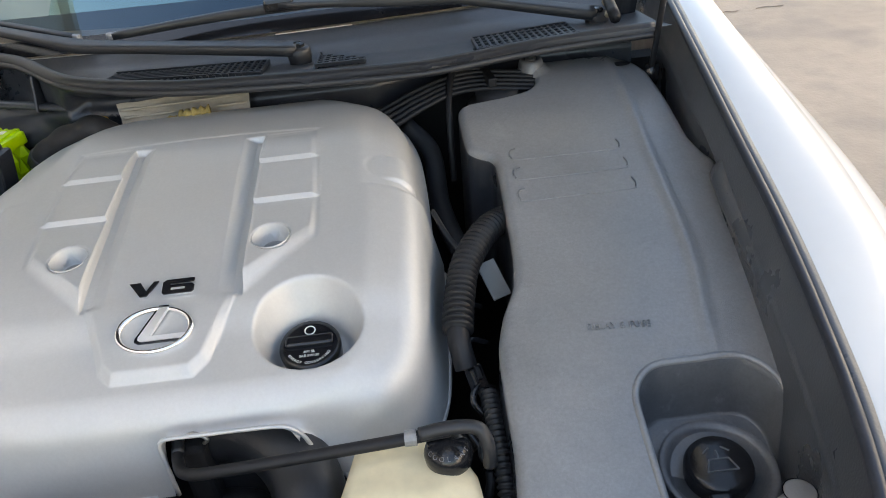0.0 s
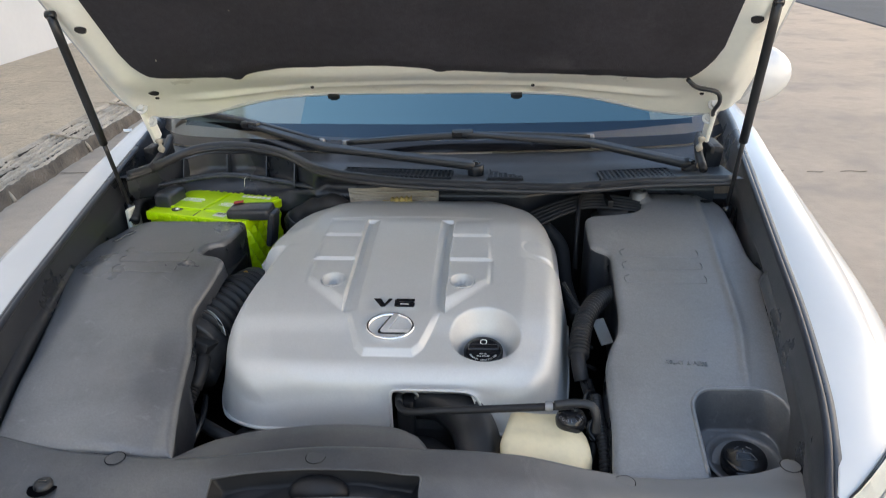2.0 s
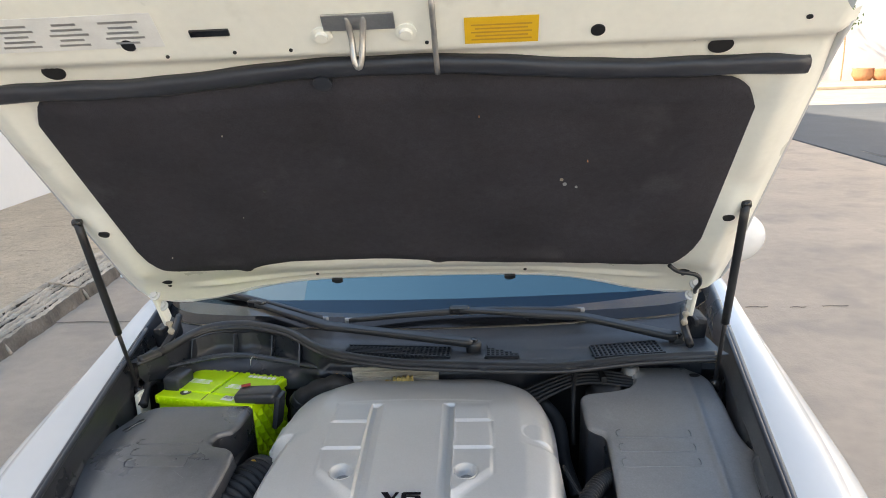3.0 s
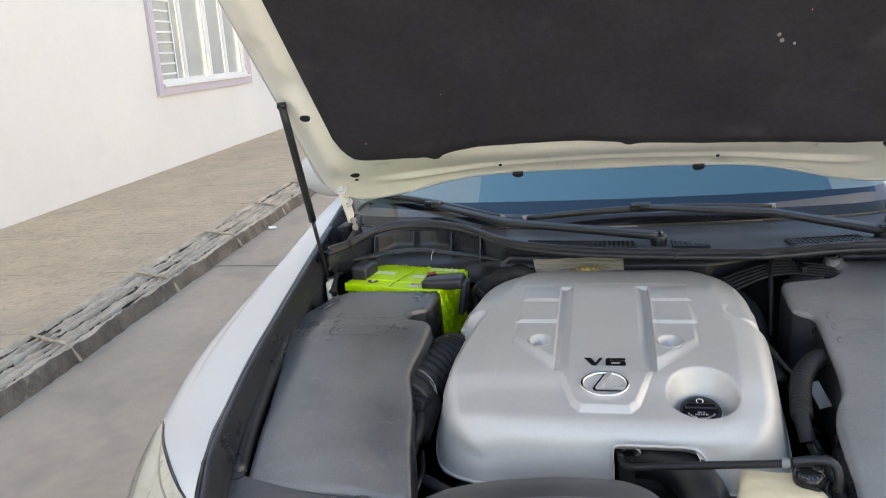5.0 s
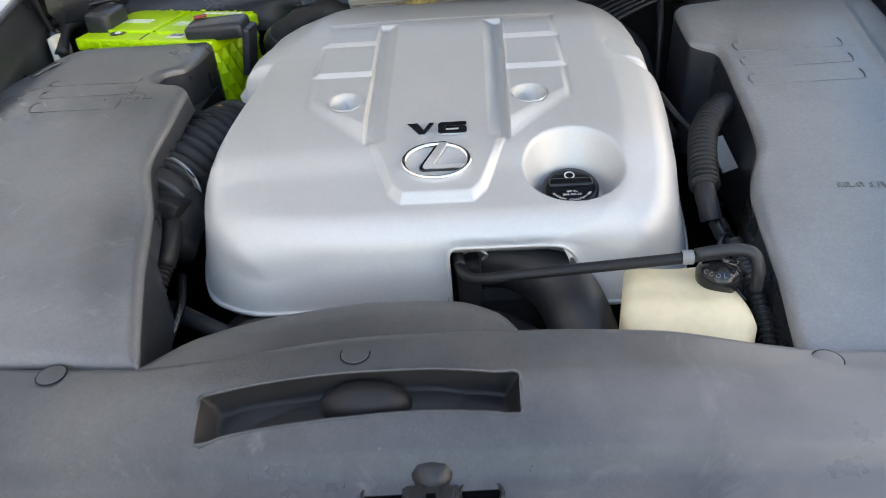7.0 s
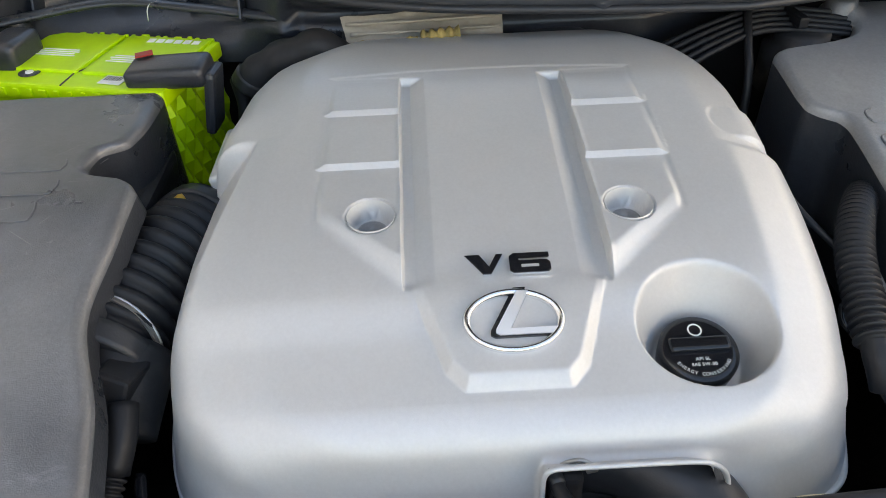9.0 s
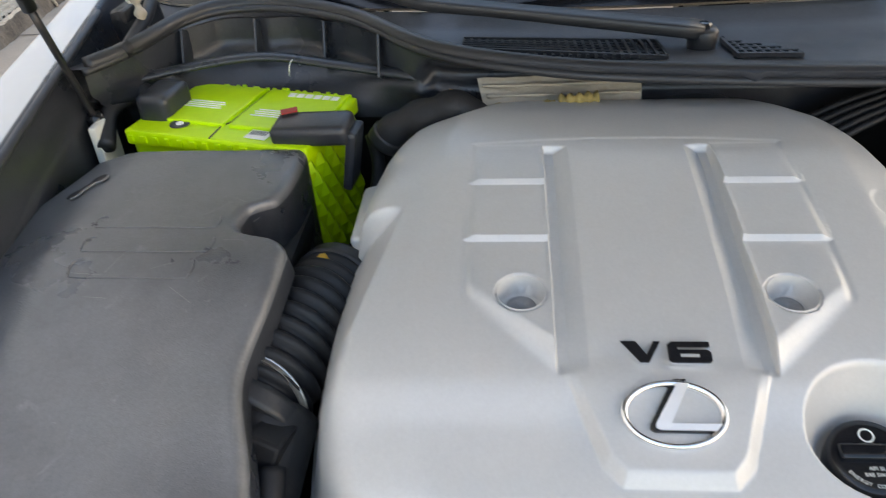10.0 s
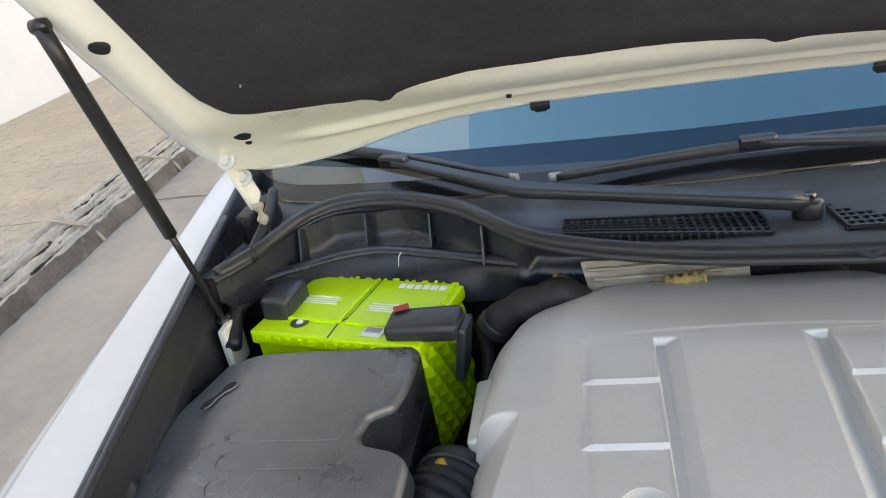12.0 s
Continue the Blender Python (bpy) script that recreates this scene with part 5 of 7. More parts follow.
L_SHAPE = [[(0.0045, 0.0262), (0.0145, 0.0262), (-0.0035, -0.0085), (0.0375, -0.0085), (0.0367, -0.0112), (0.034, -0.0142), (-0.0130, -0.0142), (-0.0165, -0.0120), (-0.0160, -0.0085)]]
# black backing shifted up-left stands for dark reflections in the chrome
strokes("emblem_base", [[(0.006 + (x - 0.006) * 1.10, -0.002 + (y + 0.002) * 1.16) for x, y in p] for p in L_SHAPE], bad @ Matrix.Translation((-0.0022, 0.0004, 0)), 0.0030, GLOSS, badge)
strokes("emblem_bar", L_SHAPE, bad @ pose(0, 0, 0.001, 3, 0, 0), 0.0045, SATIN, badge, "chrome slanted bars")
part("side_ear", box_bm(0.040, 0.120, 0.050, pose(-0.292, -0.333, 0.8015, 0, -14, 0), 0.007, 3), SILVER, cover, "low ledge along the cover's side", smooth=True)
part("ear_clip", box_bm(0.008, 0.016, 0.010, pose(-0.312, -0.318, 0.813, 0, 0, 0), 0.003), CHROME, cover, "small bright clip on the ledge")
cap_at = slope_pose(0.167, -0.653, 0.772, 14)
cap = part("oil_filler_cap", lathe_bm([(0.034, -0.02), (0.0355, -0.002), (0.0355, 0.004), (0.0335, 0.007), (0.028, 0.0075), (0.0, 0.0075)], 40, cap_at), GLOSS, cover, "black oil filler cap with white print", smooth=True)
part("grip", box_bm(0.055, 0.015, 0.010, cap_at @ Matrix.Translation((0, 0.003, 0.008)), 0.004, 3), GLOSS, cap, smooth=True)
arc_text("print", "ENERGY CONSERVING", 0.0045, 0.0265, 7.2, cap_at, 0.0079, 0, WHITE_PRINT, cap)
for body, yy, sz in (("API SL", -0.0110, 0.0048), ("SAE 5W-30", -0.0165, 0.0046)):
    text_object("print", body, sz, cap_at @ Matrix.Translation((0, yy, 0.0078)), WHITE_PRINT, cap, 0.0002)
part("oil_symbol", lathe_bm([(0.0066, 0.0), (0.0066, 0.0006), (0.0052, 0.0006), (0.0052, 0.0)], 24, cap_at @ Matrix.Translation((0, 0.019, 0.0075))), WHITE_PRINT, cap)
for sx in (-1, 1):
    at_pocket = slope_pose(0.124 * sx, -0.532, 0.8565, 6.5)
    pocket = part("screw_pocket", lathe_bm([(0.0240, -0.0040), (0.0236, 0.0000), (0.0231, 0.0003), (0.0227, -0.0004), (0.0212, -0.0225), (0.0195, -0.0235), (0.0, -0.0235)], 48, at_pocket), SILVER, cover, smooth=True)
    part("screw", lathe_bm([(0.0150, -0.0238), (0.0150, -0.0205), (0.0130, -0.0195), (0.0060, -0.0195), (0.0055, -0.0215), (0, -0.0215)], 18, at_pocket), FADED, pocket, "dull grey screw in its pocket", smooth=True)
part("opening_edge", tube_bm([(0.0125, -0.760, 0.676), (0.0125, -0.760, 0.720), (0.0125, -0.760, 0.749), (0.018, -0.760, 0.7590), (0.03, -0.760, 0.761), (0.06, -0.760, 0.761), (0.10, -0.760, 0.761), (0.135, -0.760, 0.760), (0.150, -0.760, 0.755), (0.163, -0.759, 0.738), (0.173, -0.758, 0.70)], 0.0024, 8, 4), SILVER, cover, "rounded edge of the front opening", smooth=True)

for sx, x_end in ((-1, -0.012), (1, 0.195)):
    side_pts = [(sx * ((cov_half if sx > 0 else cov_left)(y) + 0.0155), y, cover_drop(sx * cov_half(y), y) + 0.001) for y in (-0.47, -0.55, -0.62, -0.66, -0.69)]
    corner = [(sx * 0.296, -0.7215, 0.673), (sx * 0.272, -0.741, 0.673), (sx * 0.244, -0.7535, 0.673)]
    front = [(sx * 0.215, -0.7585, 0.673), ((sx * 0.215 + x_end) / 2, -0.7585, 0.673), (x_end, -0.7585, 0.673)]
    part("lower_lip", tube_bm(side_pts + corner + front, 0.0032, 8, 5), SILVER, cover, "rolled lower edge", smooth=True)

# ---- engine under the cover ----
block = thing("engine", "dark engine block under the silver cover", "engine")
part("block", box_bm(0.52, 0.52, 0.30, Matrix.Translation((0, -0.43, 0.56)), 0.03), SHADE_BLACK, block)
part("head_left", box_bm(0.10, 0.46, 0.10, pose(-0.26, -0.42, 0.71, 0, 18, 0), 0.015), DARK, block)
part("head_right", box_bm(0.10, 0.46, 0.10, pose(0.26, -0.42, 0.71, 0, -18, 0), 0.015), DARK, block)
part("belt_cover", box_bm(0.40, 0.06, 0.24, Matrix.Translation((0.0, -0.70, 0.56)), 0.02), DARK, block)
part("pulley", lathe_bm([(0.07, -0.015), (0.075, -0.012), (0.066, 0.0), (0.075, 0.012), (0.07, 0.015), (0.03, 0.012), (0, 0.012)], 30, pose(-0.22, -0.755, 0.60, 90, 0, 0)), DARK, block, smooth=True)


def hose(name, pts, r, mat, label, ripple=0.0, pitch=0.012, category="hose", flat=1.0, sides=14):
    length = sum((Vector(b) - Vector(a)).length for a, b in zip(pts, pts[1:]))
    turns = length / pitch
    n = max(6, int(turns * 8 / max(1, len(pts) - 1))) if ripple else 8
    rad = (lambda f: r - ripple * (0.5 + 0.5 * math.cos(f * turns * 2 * math.pi)) ** 1.5) if ripple else r
    if name not in ("intake_hose", "radiator_hose", "bypass_hose", "bulkhead_loom"):
        return tagged(part(name, tube_bm(pts, rad, sides, n, flat), mat, smooth=True), label, category)
    whole = thing(name, label, category)
    part("tube", tube_bm(pts, rad, sides, n, flat), mat, whole, smooth=True)
    for a, b in ((pts[0], pts[1]), (pts[-1], pts[-2])):
        a, b = Vector(a), Vector(b)
        end = a + (b - a).normalized() * min(0.022, (b - a).length * 0.7)
        part("end_cuff", tube_bm([a, a.lerp(end, 0.5), end], r * 1.05, sides, 2), RUBBER, whole, smooth=True)
    return whole


hose("intake_hose", [(-0.332, -0.395, 0.758), (-0.350, -0.465, 0.772), (-0.369, -0.535, 0.768), (-0.390, -0.605, 0.750)], 0.053, HOSE, "ribbed black rubber air intake hose", 0.009, 0.0175, sides=26)
clampo = part("hose_clamp", lathe_bm([(0.0530, -0.004), (0.0555, -0.004), (0.0555, -0.003), (0.0545, -0.002), (0.0545, 0.002), (0.0555, 0.003), (0.0555, 0.004), (0.0530, 0.004)], 40, pose(-0.3835, -0.584, 0.7555, 77, 0, -17)), STEEL)
tagged(clampo, "thin steel clamp round the intake hose", "clamp")
sens = thing("flow_sensor", "dark air flow sensor housing with a plug", "sensor")
part("housing", tube_bm([(-0.368, -0.588, 0.746), (-0.372, -0.62, 0.735), (-0.378, -0.66, 0.715)], 0.046, 20, 4), DARK, sens, smooth=True)
part("plug", box_bm(0.034, 0.045, 0.030, pose(-0.356, -0.640, 0.764, -20, 18, -14), 0.004), HOSE, sens, "dark connector plug")
part("plug_boot", tube_bm([(-0.350, -0.662, 0.755), (-0.348, -0.685, 0.742), (-0.354, -0.710, 0.720)], 0.014, 12, 4), HOSE, sens, smooth=True)
part("screw", lathe_bm([(0.006, 0), (0.006, 0.003), (0.003, 0.003), (0.003, 0.001), (0, 0.001)], 12, pose(-0.366, -0.612, 0.784, -15, 10, 0)), STEEL, sens)
hose("sensor_conduit", [(-0.354, -0.705, 0.722), (-0.360, -0.74, 0.70), (-0.366, -0.78, 0.66), (-0.36, -0.82, 0.61)], 0.013, HOSE, "dark ribbed sensor cable conduit", 0.003, 0.0065)
hose("loose_cable", [(-0.345, -0.69, 0.69), (-0.335, -0.74, 0.675), (-0.345, -0.79, 0.65), (-0.372, -0.83, 0.62)], 0.006, GLOSS, "thin black cable beside the engine", category="cable")
hose("coolant_pipe", [(-0.36, -0.72, 0.66), (-0.30, -0.755, 0.655), (-0.25, -0.77, 0.64)], 0.012, DARK, "dark coolant pipe below the cover")
tie = part("cable_tie", tube_bm([(-0.352, -0.405, 0.795), (-0.345, -0.412, 0.812), (-0.338, -0.425, 0.80), (-0.340, -0.432, 0.775)], 0.006, 8, 5, 0.6), OCHRE, smooth=True)
tagged(tie, "ochre plastic clip on the loom", "clip")
hose("wiring_loom", [(0.440, -0.415, 0.770), (0.415, -0.445, 0.786), (0.386, -0.488, 0.793), (0.358, -0.545, 0.788), (0.344, -0.600, 0.775), (0.337, -0.645, 0.762)], 0.0195, HOSE, "ribbed black plastic loom conduit", 0.005, 0.0085, sides=18)
hose("loom_branch", [(0.337, -0.640, 0.764), (0.337, -0.652, 0.755), (0.339, -0.663, 0.744), (0.342, -0.672, 0.730)], 0.0135, HOSE, "dark connector boot on the loom")
hose("loom_conduit", [(0.364, -0.70, 0.715), (0.366, -0.78, 0.70), (0.366, -0.86, 0.66), (0.360, -0.90, 0.60)], 0.011, RUBBER, "ribbed black loom conduit along the fuse box", 0.003, 0.007)
for k, (y, z) in enumerate(((-0.56, 0.73), (-0.62, 0.72), (-0.69, 0.71), (-0.76, 0.70))):
    hk = part("loom_hook", tube_bm([(0.372, y, z), (0.352, y - 0.006, z + 0.012), (0.345, y - 0.02, z + 0.002), (0.356, y - 0.03, z - 0.01)], 0.004, 8, 5), GLOSS, smooth=True)
    tagged(hk, "small black plastic loom hook", "hook", "loom hooks")
brk = part("bracket", box_bm(0.027, 0.004, 0.052, pose(0.394, -0.528, 0.748, -46, 0, 28), 0.0015), CABIN)
tagged(brk, "pale grey bracket plate behind the loom", "bracket")
for px_, py_, pz_, pt_ in ((0.352, -0.682, 0.722, 20), (0.340, -0.742, 0.690, 40), (0.356, -0.775, 0.690, -10)):
    plug = thing("connector", "small black wiring connector beside the fuse box", "connector", "loom connectors", at=pose(px_, py_, pz_, 25, 15, pt_))
    part("housing", box_bm(0.018, 0.030, 0.015, None, 0.003), GLOSS, plug)
    part("boot", tube_bm([(0, -0.014, 0), (0.003, -0.026, -0.004), (0.004, -0.045, -0.018)], 0.0055, 10, 4), HOSE, plug, smooth=True)
    part("latch", box_bm(0.006, 0.016, 0.003, Matrix.Translation((0, 0.002, 0.0085)), 0.001), HOSE, plug)
hose("radiator_hose", [(0.030, -0.690, 0.702), (0.10, -0.712, 0.708), (0.148, -0.758, 0.694), (0.168, -0.825, 0.668), (0.174, -0.90, 0.628)], 0.039, RUBBER, "thick black radiator hose", sides=24)
hose("inlet_duct", [(0.055, -0.74, 0.60), (0.09, -0.80, 0.62), (0.10, -0.88, 0.62)], 0.045, DARK, "dark duct below the radiator hose", sides=20)
hose("bypass_hose", [(0.022, -0.735, 0.735), (0.028, -0.765, 0.732), (0.045, -0.790, 0.738), (0.09, -0.800, 0.748), (0.18, -0.803, 0.757), (0.27, -0.803, 0.764), (0.315, -0.802, 0.768)], 0.0064, HOSE, "thin black overflow hose across the hoses")
cl = part("spring_clamp", tube_bm([(0.030, -0.742, 0.742), (0.045, -0.745, 0.750), (0.058, -0.748, 0.742), (0.052, -0.745, 0.734)], 0.0022, 6, 6), STEEL, smooth=True)
tagged(cl, "small bright wire spring clamp", "clamp")
part_tag = part("fan_shroud_block", box_bm(0.03, 0.10, 0.20, Matrix.Translation((0.035, -0.70, 0.63)), 0.006), SHADE_BLACK)
tagged(part_tag, "dark plastic block beside the hose", "shroud")

# ---- coolant tank ----
tank = thing("coolant_tank", "aged cream plastic coolant tank with a black cap", "coolant tank")


def tank_z(x, y):
    return 0.738 - 0.012 * step(0.30, 0.345, x) - 0.02 * step(-0.84, -0.90, y) + 0.002 * noise.noise((x * 30, y * 30, 0))


shell("tank_body", -0.905, -0.775, lambda y: lerp(y, [(-0.905, 0.205), (-0.85, 0.198), (-0.775, 0.215)]), lambda y: lerp(y, [(-0.905, 0.322), (-0.86, 0.342), (-0.82, 0.338), (-0.775, 0.315)]), tank_z, TANK, tank, r=0.014, drop=lambda x, y: 0.52, nx=22, ny=24, flare=0.0, rows=4)
tcap = slope_pose(0.311, -0.808, 0.742, 0)
cap2 = part("tank_cap", lathe_bm([(0.019, -0.014), (0.0235, -0.008), (0.0245, 0.004), (0.022, 0.012), (0.016, 0.017), (0.0, 0.019)], 30, tcap), GLOSS, tank, "black moulded tank cap", smooth=True)
for k in range(3):
    part("cap_rib", box_bm(0.040, 0.006, 0.006, tcap @ pose(0, 0, 0.015, 0, 0, 60 * k), 0.002), GLOSS, cap2)
arc_text("relief_text", "COOLANT", 0.0068, 0.0205, 20, tcap, 0.0138, 40, PLASTIC, cap2)
part("cap_tee", tube_bm([(0.285, -0.803, 0.768), (0.31, -0.803, 0.772), (0.334, -0.804, 0.772), (0.346, -0.808, 0.768), (0.351, -0.814, 0.752), (0.351, -0.817, 0.728)], 0.0072, 10, 6), RUBBER, cap2, "black hose elbow", smooth=True)
part("clamp", lathe_bm([(0.0070, -0.006), (0.0082, -0.006), (0.0082, 0.006), (0.0070, 0.006)], 16, pose(0.276, -0.803, 0.7650, 0, 90, 0)), FADED, cap2)

# ---- battery ----
bat_at = pose(-0.503, -0.143, 0.0, 0, 0, -14)
battery = thing("battery", "lime green car battery with black terminal covers", "battery", at=bat_at)
L2, W2, TOP = 0.138, 0.084, 0.868
part("case", box_bm(2 * L2 - 0.01, 2 * W2 - 0.01, 0.19, Matrix.Translation((0, 0, TOP - 0.115)), 0.006), LIME, battery, "lime green case")
lid = part("lid", box_bm(2 * L2, 2 * W2, 0.022, Matrix.Translation((0, 0, TOP - 0.012)), 0.004, 2), LIME, battery, "lime green lid")
for sx, w in ((-0.062, 0.115), (0.066, 0.125)):
    part("raised_panel", box_bm(w, 0.125, 0.010, Matrix.Translation((sx, 0.016, TOP - 0.0015)), 0.003, 2), LIME, lid)
for ga, gb in (((0.000, 0.080), (0.000, -0.030)), ((0.000, -0.030), (-0.008, -0.045)), ((-0.008, -0.045), (-0.004, -0.082)), ((-0.010, 0.080), (-0.022, 0.060)), ((0.004, 0.010), (0.020, 0.045))):
    part("lid_groove", tube_bm([(ga[0], ga[1], TOP - 0.0008), ((ga[0] + gb[0]) / 2, (ga[1] + gb[1]) / 2, TOP - 0.0008), (gb[0], gb[1], TOP - 0.0008)], 0.0012, 5, 1), INK, lid)
for k in range(16):
    part("rim_lug", box_bm(0.006 + 0.005 * (k % 3 == 0), 0.006, 0.007 + 0.003 * (k % 4 == 1), Matrix.Translation((-0.125 + 0.0166 * k + 0.003 * math.sin(k * 2.1), W2 - 0.002, TOP - 0.001)), 0.002), LIME, lid)
for k in range(14):
    part("lid_tooth", box_bm(0.007 + 0.004 * (k % 4 == 1), 0.004, 0.010, Matrix.Translation((-0.128 + 0.0195 * k, -W2 - 0.001, TOP - 0.012)), 0.001), LIME, lid)
# diamond relief on the long and short faces
bm = bmesh.new()
for j in range(7):
    for i in range(6):
        cy, cz = -W2 + 0.014 + 0.028 * i + 0.014 * (j % 2), TOP - 0.04 - 0.024 * j
        if cy > W2 - 0.012:
            continue
        c = bm.verts.new((L2 + 0.0022, cy, cz))
        q = [bm.verts.new((L2 - 0.005 + (0.0 if k % 2 else 0), cy + dy, cz + dz)) for k, (dy, dz) in enumerate(((-0.0135, 0), (0, 0.0235), (0.0135, 0), (0, -0.0235)))]
        for k in range(4):
            bm.faces.new((c, q[k], q[(k + 1) % 4]))
tagged(part("diamond_relief", bm, LIME, battery), kind="stuff")
part("gasket_plug", lathe_bm([(0.014, 0.0), (0.014, 0.0012), (0.011, 0.0015), (0.008, 0.0008), (0, 0.0008)], 24, Matrix.Translation((-0.069, -0.052, TOP - 0.0005))), INK, lid, "round black indicator eye", smooth=True)
part("eye", lathe_bm([(0.006, 0.0), (0.005, 0.0022), (0, 0.0025)], 16, Matrix.Translation((-0.069, -0.052, TOP - 0.0005))), PAPER, lid)
stick = part("barcode_label", box_bm(0.032, 0.024, 0.0006, pose(0.058, -0.060, TOP + 0.0002, 0, 0, -4)), PAPER, lid, "white barcode sticker")
for k in range(7):
    part("print_bar", box_bm(0.0014 + 0.0006 * (k % 2), 0.012, 0.0003, pose(0.046 + 0.0036 * k, -0.056, TOP + 0.0007, 0, 0, -4)), INK, lid)
for row, (x0, y0) in enumerate(((-0.065, -0.002), (0.05, -0.012))):
    for k in range(4):
        part("print_bar", box_bm(0.062 - 0.008 * (k % 2), 0.0028, 0.0004, pose(x0, y0 + 0.0062 * k, TOP + 0.0039, 0, 0, 0)), WHITE_PRINT, lid)
for k in range(6):
    # maker's mark as plain slanted blocks
    part("print_block", box_bm(0.0105, 0.013, 0.0004, pose(0.046 + 0.0135 * k, 0.062 - 0.0, TOP + 0.0039, 0, 0, 4)), WHITE_PRINT, lid)
cov_a = part("terminal_cover", box_bm(0.048, 0.072, 0.046, pose(-0.116, -0.014, TOP + 0.010, 0, 0, 6), 0.011, 3), APRON, battery, "black negative terminal cover", smooth=True)
cov_b = part("terminal_cover", box_bm(0.104, 0.052, 0.028, pose(0.132, -0.046, TOP + 0.010, 5, -4, 8), 0.010, 3), APRON, battery, "black positive terminal cover with a red mark", smooth=True)
part("red_mark", box_bm(0.022, 0.012, 0.002, pose(0.094, -0.034, TOP + 0.0262, 5, -4, 30), 0.0005), RED, cov_b)
part("cover_flap", box_bm(0.014, 0.046, 0.085, pose(0.180, -0.036, TOP - 0.028, 0, 10, 8), 0.006), APRON, cov_b)
hose("battery_cable", [(-0.325, -0.14, 0.83), (-0.315, -0.17, 0.79), (-0.325, -0.22, 0.73), (-0.335, -0.30, 0.67)], 0.010, SHADE_BLACK, "thick black battery cable", category="cable")
hose("ground_cable", [(-0.63, -0.14, 0.87), (-0.66, -0.10, 0.885), (-0.70, -0.13, 0.87), (-0.69, -0.19, 0.84)], 0.012, RUBBER, "black battery earth cable", category="cable")
wire = part("hold_wire", tube_bm([(-0.455, -0.055, 0.885), (-0.45, -0.06, 0.905), (-0.442, -0.055, 0.912), (-0.438, -0.05, 0.90)], 0.0008, 6, 5), PAPER, smooth=True)
tagged(wire, "thin pale wire above the battery", "wire")

# ---- air cleaner cover ----
AIR_L = [(-0.925, -0.590), (-0.80, -0.617), (-0.70, -0.638), (-0.58, -0.668), (-0.52, -0.684), (-0.49, -0.704), (-0.46, -0.706), (-0.36, -0.704), (-0.30, -0.69), (-0.255, -0.676), (-0.245, -0.670)]
AIR_R = [(-0.925, -0.302), (-0.80, -0.334), (-0.70, -0.352), (-0.608, -0.377), (-0.53, -0.366), (-0.475, -0.363), (-0.458, -0.372), (-0.445, -0.412), (-0.42, -0.428), (-0.395, -0.424), (-0.375, -0.397), (-0.33, -0.389), (-0.262, -0.388), (-0.245, -0.395)]


def air_z(x, y):
    z = soft(y, [(-0.925, 0.756), (-0.85, 0.775), (-0.61, 0.830), (-0.47, 0.866), (-0.36, 0.868), (-0.245, 0.866)])
    z -= 0.022 * step(-0.60, -0.70, x) - 0.0
    z -= 0.012 * step(-0.42, -0.33, x) * (1 - step(-0.72, -0.60, y))
    return z + 0.0012 * noise.noise((x * 14, y * 14, 2))


air = thing("air_cleaner_cover", "scratched matt black plastic air cleaner cover", "air cleaner cover")
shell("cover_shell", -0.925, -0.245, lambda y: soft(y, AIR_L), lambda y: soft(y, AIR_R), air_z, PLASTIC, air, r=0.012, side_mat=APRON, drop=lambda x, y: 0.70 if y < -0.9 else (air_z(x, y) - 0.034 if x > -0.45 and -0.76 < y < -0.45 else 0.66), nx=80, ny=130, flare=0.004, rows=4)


def scratches(parent, zf, x0, x1, y0, y1, n, seed):
    rg = random.Random(seed)
    for k in range(n):
        x, y = rg.uniform(x0, x1), rg.uniform(y0, y1)
        a, ln = rg.uniform(-0.6, 1.2), rg.uniform(0.008, 0.035)
        pts = [(x + math.cos(a) * ln * f, y + math.sin(a) * ln * f, zf(x + math.cos(a) * ln * f, y + math.sin(a) * ln * f) + 0.0004) for f in (0, 0.35, 0.7, 1)]
        part("scratch", tube_bm(pts, 0.00018, 4, 2, 0.5), CABIN, parent)


def moulded(parent, zf, xa, xb, yc, hw, ends, turn=0.0, thin=1.0):
    """A raised hooked line pressed into a cover: its two ends, or the whole outline."""
    def at(x, y):
        x, y = x + (y - yc) * turn, y
        return (x, y, zf(x, y) + 0.0003)
    left = [at(xa + 0.010, yc + hw), at(xa + 0.002, yc + hw * 0.7), at(xa, yc), at(xa + 0.002, yc - hw * 0.7), at(xa + 0.012, yc - hw)]
    right = [at(xb - 0.010, yc - hw), at(xb - 0.002, yc - hw * 0.7), at(xb, yc), at(xb - 0.002, yc + hw * 0.8)]
    if ends == "full":
        part("moulded_line", tube_bm(left + [at((xa + xb) / 2, yc - hw)] + right, 0.0013 * thin, 6, 5), parent.children[0].data.materials[0] if thin < 0.8 else PLASTIC, parent, smooth=True)
        # on the fuse box the darker ends carry the relief's shade
        part("moulded_end", tube_bm(left[:4], 0.0019 * thin, 6, 5), parent.children[0].data.materials[0] if thin < 0.7 else PLASTIC, parent, smooth=True)
        part("moulded_end", tube_bm(right[1:], 0.0017 * thin, 6, 5), parent.children[0].data.materials[0] if thin < 0.7 else PLASTIC, parent, smooth=True)
    else:
        # left end lighter, right end darker: relief light and shade in the colour
        part("moulded_line", tube_bm(left[1:], 0.0022, 6, 5), FADED, parent, smooth=True)
        part("moulded_line", tube_bm(right[1:], 0.0022, 6, 5), PLASTIC, parent, smooth=True)


